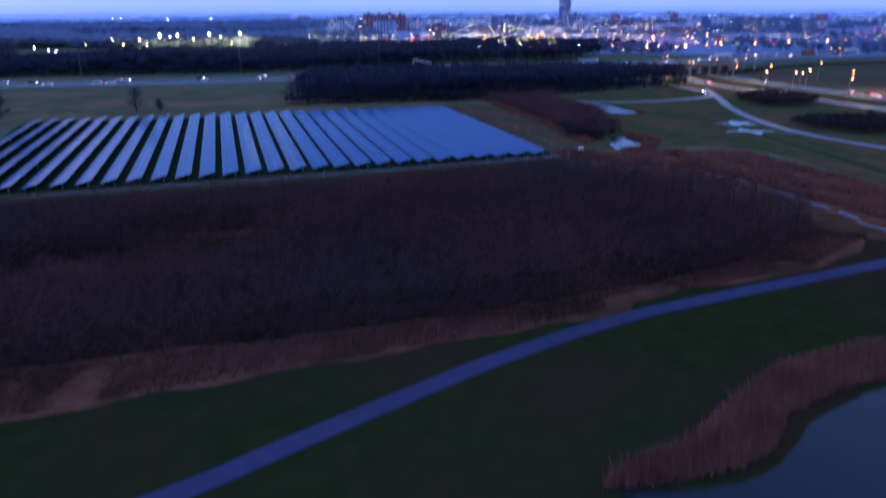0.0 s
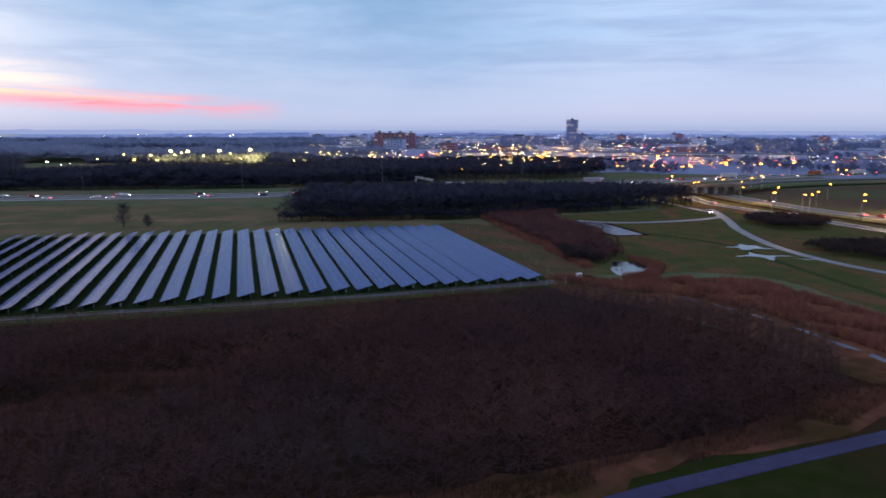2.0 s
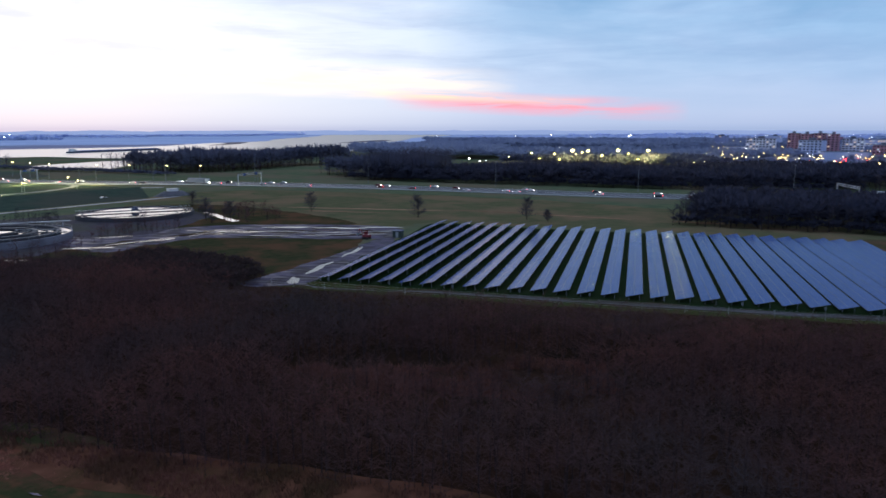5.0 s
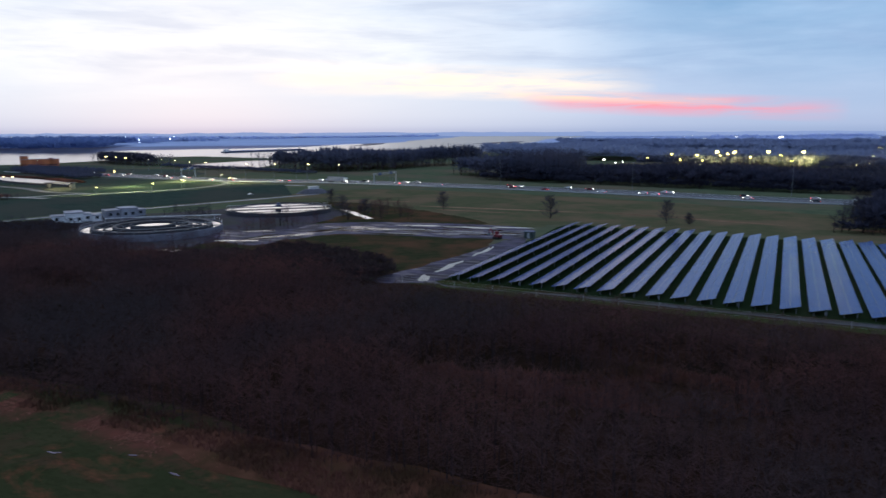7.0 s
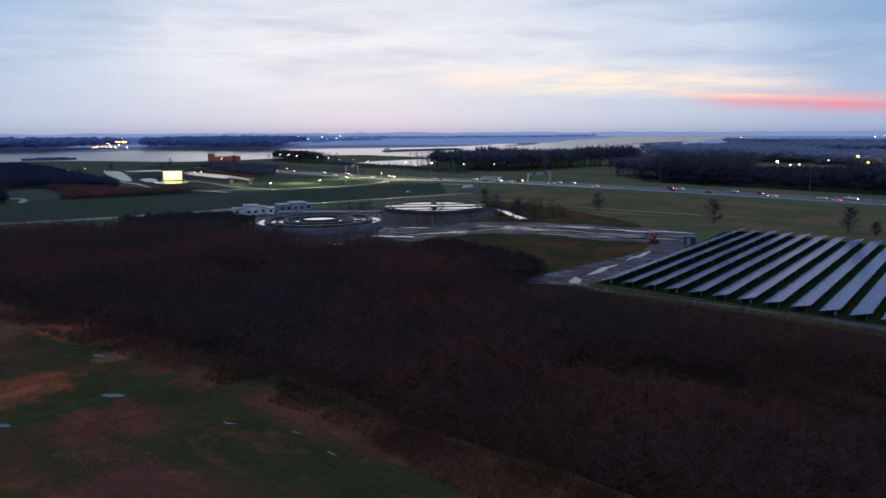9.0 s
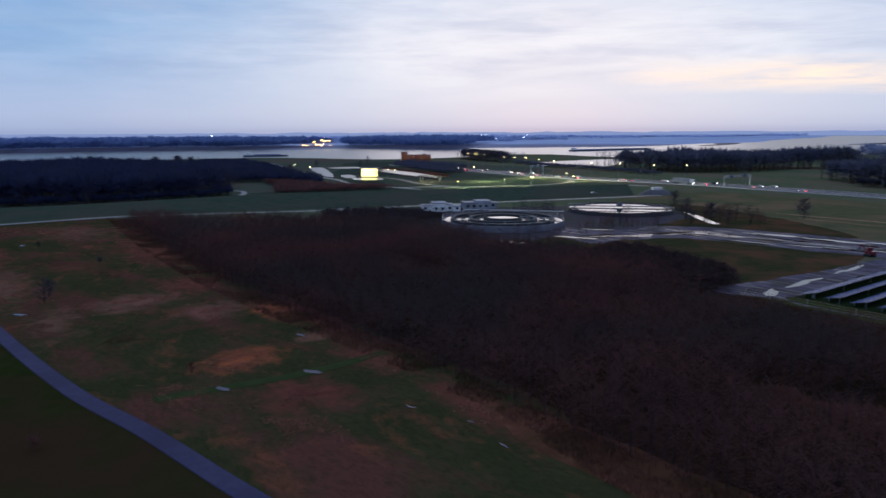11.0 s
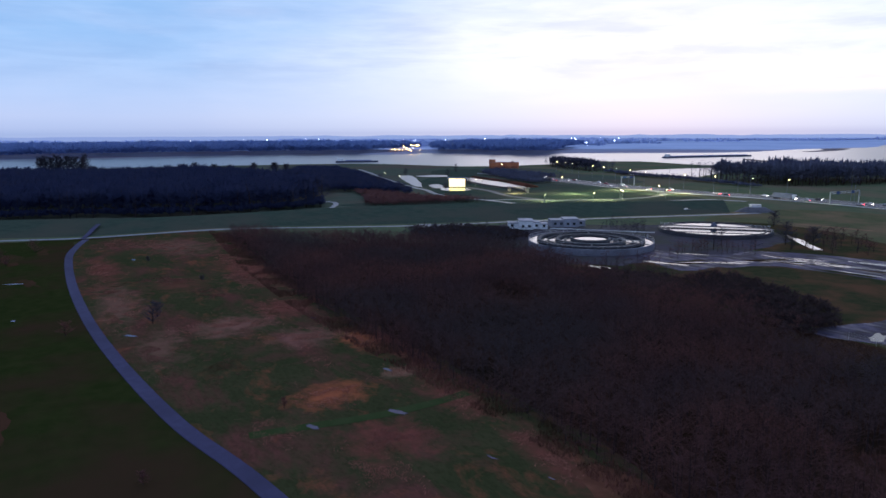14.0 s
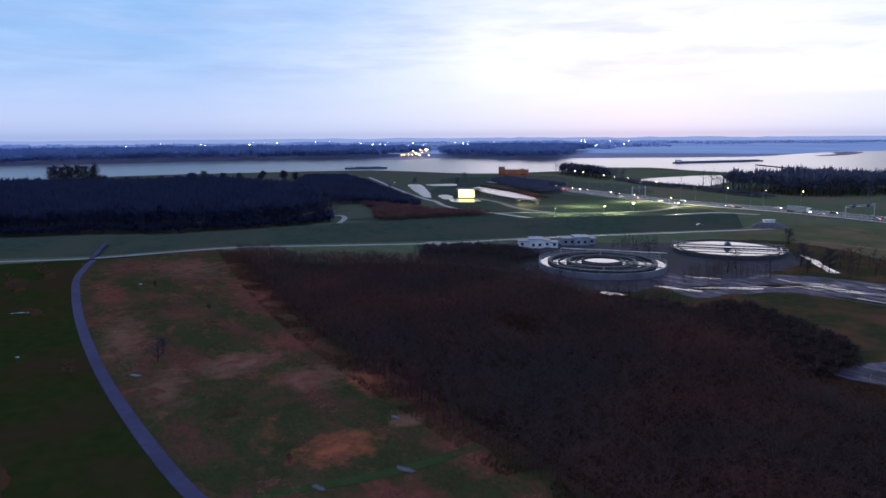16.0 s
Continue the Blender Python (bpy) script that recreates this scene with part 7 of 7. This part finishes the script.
# ---- vehicles ----
def car_proto(name, paint, label):
    c = empty(name, 0, 0, 0, 0, label, "car", "traffic on the motorway")
    bm = bmesh.new()
    prof = [(-2.1, 0.35), (-2.15, 0.8), (-1.9, 0.95), (-1.2, 1.0), (-0.6, 1.42), (0.7, 1.45), (1.5, 1.05), (2.1, 0.9), (2.15, 0.4)]
    a = [bm.verts.new((x, -0.85, z)) for x, z in prof]
    b = [bm.verts.new((x, 0.85, z)) for x, z in prof]
    bm.faces.new(a)
    bm.faces.new(b[::-1])
    for i in range(len(prof)):
        j = (i + 1) % len(prof)
        bm.faces.new((a[i], b[i], b[j], a[j]))
    part("body", bm, paint, c)
    for s in (-0.86, 0.86):
        bm = bmesh.new()
        box(bm, -0.7, 1.0, s - 0.012, s + 0.012, 1.02, 1.36)
        part("side_window", bm, GLASS_DARK, c)
    for x in (-1.35, 1.35):
        for y in (-0.82, 0.82):
            bm = bmesh.new()
            bmesh.ops.create_cone(bm, cap_ends=True, segments=12, radius1=0.33, radius2=0.33, depth=0.22, matrix=pose(x, y, 0.33, 90, 0, 0))
            part("wheel", bm, RUBBER, c)
    for y in (-0.6, 0.6):
        bm = bmesh.new()
        bmesh.ops.create_icosphere(bm, subdivisions=1, radius=0.2, matrix=Matrix.Translation((-2.14, y, 0.68)))
        part("headlight", bm, G_WHITE, c)
        bm = bmesh.new()
        bmesh.ops.create_icosphere(bm, subdivisions=1, radius=0.16, matrix=Matrix.Translation((2.14, y, 0.78)))
        part("taillight", bm, G_RED, c)
    return c


def truck_proto(trailer_mat, label):
    c = empty("truck", 0, 0, 0, 0, label, "truck", "traffic on the motorway")
    bm = bmesh.new()
    box(bm, -8.2, -6.0, -1.25, 1.25, 0.6, 3.6, 0.15)
    cab = part("cab", bm, WHITE, c)
    bm = bmesh.new()
    box(bm, -8.25, -8.18, -1.05, 1.05, 2.0, 3.0)
    part("windscreen", bm, GLASS_DARK, cab)
    bm = bmesh.new()
    box(bm, -5.6, 8.0, -1.27, 1.27, 1.15, 4.0, 0.06)
    part("trailer", bm, trailer_mat, c)
    for x in (-7.2, -4.4, 4.4, 5.7, 7.0):
        for y in (-1.1, 1.1):
            bm = bmesh.new()
            bmesh.ops.create_cone(bm, cap_ends=True, segments=12, radius1=0.5, radius2=0.5, depth=0.3, matrix=pose(x, y, 0.5, 90, 0, 0))
            part("wheel", bm, RUBBER, c)
    for y in (-1.0, 1.0):
        bm = bmesh.new()
        bmesh.ops.create_icosphere(bm, subdivisions=1, radius=0.22, matrix=Matrix.Translation((-8.24, y, 1.0)))
        part("headlight", bm, G_WHITE, c)
    for k in range(6):
        bm = bmesh.new()
        bmesh.ops.create_icosphere(bm, subdivisions=1, radius=0.15, matrix=Matrix.Translation((-5 + k * 2.4, -1.33, 1.05)))
        part("marker_lamp", bm, G_ORANGE if k else G_RED, c)
    return c


SILVER = material("silver_car_paint", (0.4, 0.41, 0.43), 0.3, metal=0.5)
DARKCAR = material("dark_car_paint", (0.03, 0.03, 0.04), 0.25)


def lane_points(step, off, jitter, seed):
    line = smooth_line(MOTORWAY, 4)
    r = random.Random(seed)
    i, res = 5, []
    while i < len(line) - 5:
        v, d = line[i], (line[i + 1] - line[i - 1]).normalized()
        res.append((v.x - d.y * off, v.y + d.x * off, math.degrees(math.atan2(d.y, d.x))))
        i += int(step * r.uniform(1 - jitter, 1 + jitter) / 4)
    return res


cars = [car_proto("car", SILVER, "silver car with its lights on"), car_proto("car", DARKCAR, "dark car with its lights on"), car_proto("car", WHITE, "white car with its lights on"), car_proto("car", RED_PAINT, "red car with its lights on")]
used = [False] * 4
spots = [(x, y, a) for x, y, a in lane_points(62, -9, 0.5, 1) + lane_points(74, -5, 0.5, 2)] + [(x, y, a + 180) for x, y, a in lane_points(66, 5, 0.5, 3) + lane_points(58, 9, 0.5, 4)]
spots = [s for s in spots if -620 < s[0] < 560]
spots += [(242, 250, 88), (275, 300, 84), (238, 300, 268), (270, 240, 270), (273, 232, 270), (268, 224, 270), (272, 215, 270), (211, 268, 60), (-279, 326, 70)]
for i, (x, y, a) in enumerate(spots):
    k = (i * 7 + i // 3) % 4
    z = 0.17
    if not used[k]:
        cars[k].matrix_basis = pose(x, y, z, 0, 0, a)
        used[k] = True
    else:
        copy_thing(cars[k], pose(x, y, z, 0, 0, a))
trucks = [truck_proto(GREY_RENDER, "articulated lorry with a dull white trailer"), truck_proto(PLASTIC, "articulated lorry with a grey trailer"), truck_proto(material("orange_tarpaulin", (0.28, 0.08, 0.03), 0.7), "articulated lorry with an orange trailer")]
tl = [(-292, 437, 180), (520, 470, 187), (470, 466, 187), (60, 412, 0), (140, 432, 184), (95, 429, 183), (250, 446, 187), (380, 462, 187)]
for i, (x, y, a) in enumerate(tl):
    if i < 3:
        trucks[i].matrix_basis = pose(x, y, 0.17, 0, 0, a)
    else:
        copy_thing(trucks[i % 3], pose(x, y, 0.17, 0, 0, a))


# ---- town ----


def block(x, y, w, d, h, yaw, wall, label, floors=None, lit=0.25, seed=0, roofbox=True, win=None):
    """A town building: wall, flat roof, rows of windows, some lit."""
    r = random.Random(seed)
    b = empty("town_building", x, y, 0, yaw, label, "building", "town buildings")
    bm = bmesh.new()
    box(bm, -w / 2, w / 2, -d / 2, d / 2, 0, h)
    part("wall", bm, wall, b)
    bm = bmesh.new()
    box(bm, -w / 2 - 0.3, w / 2 + 0.3, -d / 2 - 0.3, d / 2 + 0.3, h, h + 0.6)
    part("roof", bm, ROOF, b)
    if roofbox and h > 12:
        bm = bmesh.new()
        box(bm, -w * 0.12, w * 0.1, -d * 0.3, d * 0.3, h + 0.6, h + 3.4)
        part("roof_plant", bm, ROOF, b)
    nf = floors or max(1, int(h / 3.1))
    nw = max(2, int(w / 4.2))
    for lit_kind, mat in (((0, GLASS_DARK),) if y < 1130 and h > 14 else ()) + ((1, G_WINDOW), (2, G_WINDOW_COLD)):
        v, t = [], []
        rr = random.Random(seed + 1)
        for f in range(nf):
            for c in range(nw):
                u = rr.random()
                kind = 0 if u > lit else (1 if u > lit * 0.35 else 2)
                if kind != lit_kind:
                    continue
                x0, z0 = -w / 2 + (c + 0.22) * w / nw, (f + 0.3) * h / nf
                x1, z1 = x0 + 0.56 * w / nw, z0 + 0.5 * h / nf
                n0 = len(v)
                yy = -d / 2 - 0.08
                v += [(x0, yy, z0), (x1, yy, z0), (x1, yy, z1), (x0, yy, z1), (x0, yy + 0.1, z0), (x1, yy + 0.1, z0), (x1, yy + 0.1, z1), (x0, yy + 0.1, z1)]
                t += [(n0, n0 + 1, n0 + 2), (n0, n0 + 2, n0 + 3), (n0 + 3, n0 + 2, n0 + 6), (n0 + 3, n0 + 6, n0 + 7), (n0, n0 + 4, n0 + 5), (n0, n0 + 5, n0 + 1)]
        if t:
            tagged(mesh_np("window_grid", v, t, mat, b), kind="stuff")
    return b


# the slab blocks, the tower and the halls that stand out
for k in range(4):
    block(234 + k * 15.5, 1094 - k * 5.6, 14.6, 14, 31.5 - (k % 2) * 0.8, -20, DARK_BRICK, "red-brown brick apartment slab of ten storeys", 10, 0.08, 50 + k)
block(312, 1100, 27, 14, 24, -20, PALE_WALL, "pale apartment slab beside the brick blocks", 8, 0.2, 60)
block(760, 1456, 26, 24, 58, -27, DARK_WALL, "tall dark slate residential tower", 19, 0.18, 61)
block(785, 1452, 22, 22, 26, -27, DARK_WALL, "dark block at the tower's foot", 8, 0.2, 62)
block(196, 1120, 40, 14, 24, -15, PALE_WALL, "pale seven-storey apartment block in town", 7, 0.25, 63)
block(520, 1500, 150, 40, 17, -20, BLUE_WALL, "long haze-blue hall with a lit eaves band", 3, 0.5, 64, False)
block(640, 1480, 110, 40, 22, -24, DARK_WALL, "broad slate-grey town building", 5, 0.15, 65)
block(445, 770, 120, 30, 10, -30, PALE_WALL, "long pale warehouse with lamps", 2, 0.15, 66, False)
block(545, 735, 70, 30, 9, -35, PALE_WALL, "low pale warehouse with lamps", 2, 0.3, 67, False)
block(615, 690, 90, 26, 9, -40, PALE_WALL, "pale hall with bright lamps", 2, 0.3, 68, False)
block(720, 1000, 60, 20, 14, -35, BLUE_WALL, "haze-blue four-storey office block", 4, 0.3, 69)
block(560, 1010, 30, 20, 22, -30, PALE_WALL, "pale seven-storey apartment block in town", 7, 0.2, 70)
block(900, 620, 60, 24, 12, -50, SIGN_BLUE, "blue retail hall with a yellow sign", 2, 0.2, 71, False)
bm = bmesh.new()
box(bm, -9, 9, -0.4, 0, 0, 4)
sg = part("shop_sign", bm, glow("yellow_sign", (1.0, 0.85, 0.1), 2.5))
sg.matrix_basis = pose(892, 606, 8, 0, 0, -50)
tagged(sg, "plain lit yellow sign panel on the retail hall", "sign")
walls = [BLUE_WALL, PALE_WALL, DARK_WALL, BLUE_WALL, DARK_BRICK]
names = {BLUE_WALL: "haze-blue clad town building with few lit windows", PALE_WALL: "pale clad town building with few lit windows", DARK_WALL: "dark slate town building with few lit windows", DARK_BRICK: "red-brown brick town building with few lit windows"}
tr = random.Random(77)
for i in range(170):
    yaw = tr.uniform(-58, -6)
    d = 820 + 2300 * tr.random() ** 1.1
    if yaw > -14:
        d = max(d, 1050)
    x, y = -d * math.sin(radians(yaw)), d * math.cos(radians(yaw))
    if abs(x - 270) < 60 and abs(y - 1090) < 50:
        continue
    w = tr.choice(walls)
    tall = tr.random() < 0.14
    block(x, y, tr.uniform(18, 30) if tall else tr.uniform(20, 75), tr.uniform(12, 22), tr.uniform(15, 24) if tall else tr.uniform(5, 10), yaw + tr.uniform(-25, 25), w, names[w], None, 0.09, 200 + i)


def lights(name, n, mat, label, yaw0, yaw1, d0, d1, z0, z1, size, seed, power=1.0, rows=None):
    """Countless far lamps as one object: small faceted bulbs on thin poles, set along street lines."""
    r = random.Random(seed)
    v, t = [], []
    streets = rows or 14
    for i in range(n):
        if r.random() < 0.65:
            s = r.randrange(streets)
            q = random.Random(seed * 100 + s)
            ya, da = q.uniform(yaw0, yaw1), d0 + (d1 - d0) * q.random() ** 1.5
            yb, db = ya + q.uniform(-14, 14), da * q.uniform(0.8, 1.35)
            u = r.random()
            yaw, d = ya + (yb - ya) * u + r.gauss(0, 0.05), da + (db - da) * u
            if not yaw0 < yaw < yaw1 or not d0 < d < d1:
                continue
        else:
            yaw, d = r.uniform(yaw0, yaw1), d0 + (d1 - d0) * r.random() ** 1.5
        x, y, z = -d * math.sin(radians(yaw)), d * math.cos(radians(yaw)), r.uniform(z0, z1)
        k = size * (0.55 + 0.95 * r.random() ** 2) * (0.5 + d / 1300)
        n0 = len(v)
        v += [(x + k, y, z), (x - k, y, z), (x, y + k, z), (x, y - k, z), (x, y, z + k), (x, y, z - k)]
        t += [(n0, n0 + 2, n0 + 4), (n0 + 2, n0 + 1, n0 + 4), (n0 + 1, n0 + 3, n0 + 4), (n0 + 3, n0, n0 + 4), (n0 + 2, n0, n0 + 5), (n0 + 1, n0 + 2, n0 + 5), (n0 + 3, n0 + 1, n0 + 5), (n0, n0 + 3, n0 + 5)]
    return tagged(mesh_np(name, v, t, mat), label, "lights", kind="stuff")


lights("town_lights", 400, G_YELLOW, "yellow lights of the town", -34, -5, 640, 1600, 6, 10, 0.27, 1)
lights("town_lights", 90, G_YELLOW, "dense yellow lights along the shopping streets", -29, -16, 560, 980, 9, 14, 0.28, 21, rows=6)
lights("town_lights", 34, G_WHITE, "dense white lights along the shopping streets", -30, -16, 560, 980, 9, 14, 0.25, 22, rows=6)
lights("town_lights", 980, G_WARM, "warm lights of the town", -58, -6, 700, 2600, 4, 11, 0.23, 2, rows=44)
lights("town_lights", 950, G_BLUE, "cold white lights of the town", -58, -8, 800, 3600, 4, 14, 0.20, 3, rows=44)
lights("town_lights", 500, G_WHITE, "white lights of the town", -58, -6, 700, 3800, 4, 12, 0.20, 4, rows=40)
lights("town_lights", 200, G_ORANGE, "orange lights along the main roads", -58, -14, 520, 1100, 8, 11, 0.36, 5, rows=12)
lights("town_lights", 230, G_RED, "red tail lights and signals in town", -56, -12, 560, 1300, 4, 10, 0.30, 6, rows=12)
lights("village_lights", 50, G_WHITE, "scattered village lights", -4, 20, 700, 3600, 4, 9, 0.57, 7)
lights("village_lights", 110, G_BLUE, "far lights across the river", 44, 96, 1900, 4400, 4, 12, 0.69, 8)
lights("village_lights", 60, G_WHITE, "far lights across the river", 48, 96, 1700, 4200, 4, 10, 0.69, 9)
lights("village_lights", 34, G_WARM, "warm quay lights across the river", 61.5, 65.5, 1560, 1900, 4, 18, 0.9, 10, rows=3)
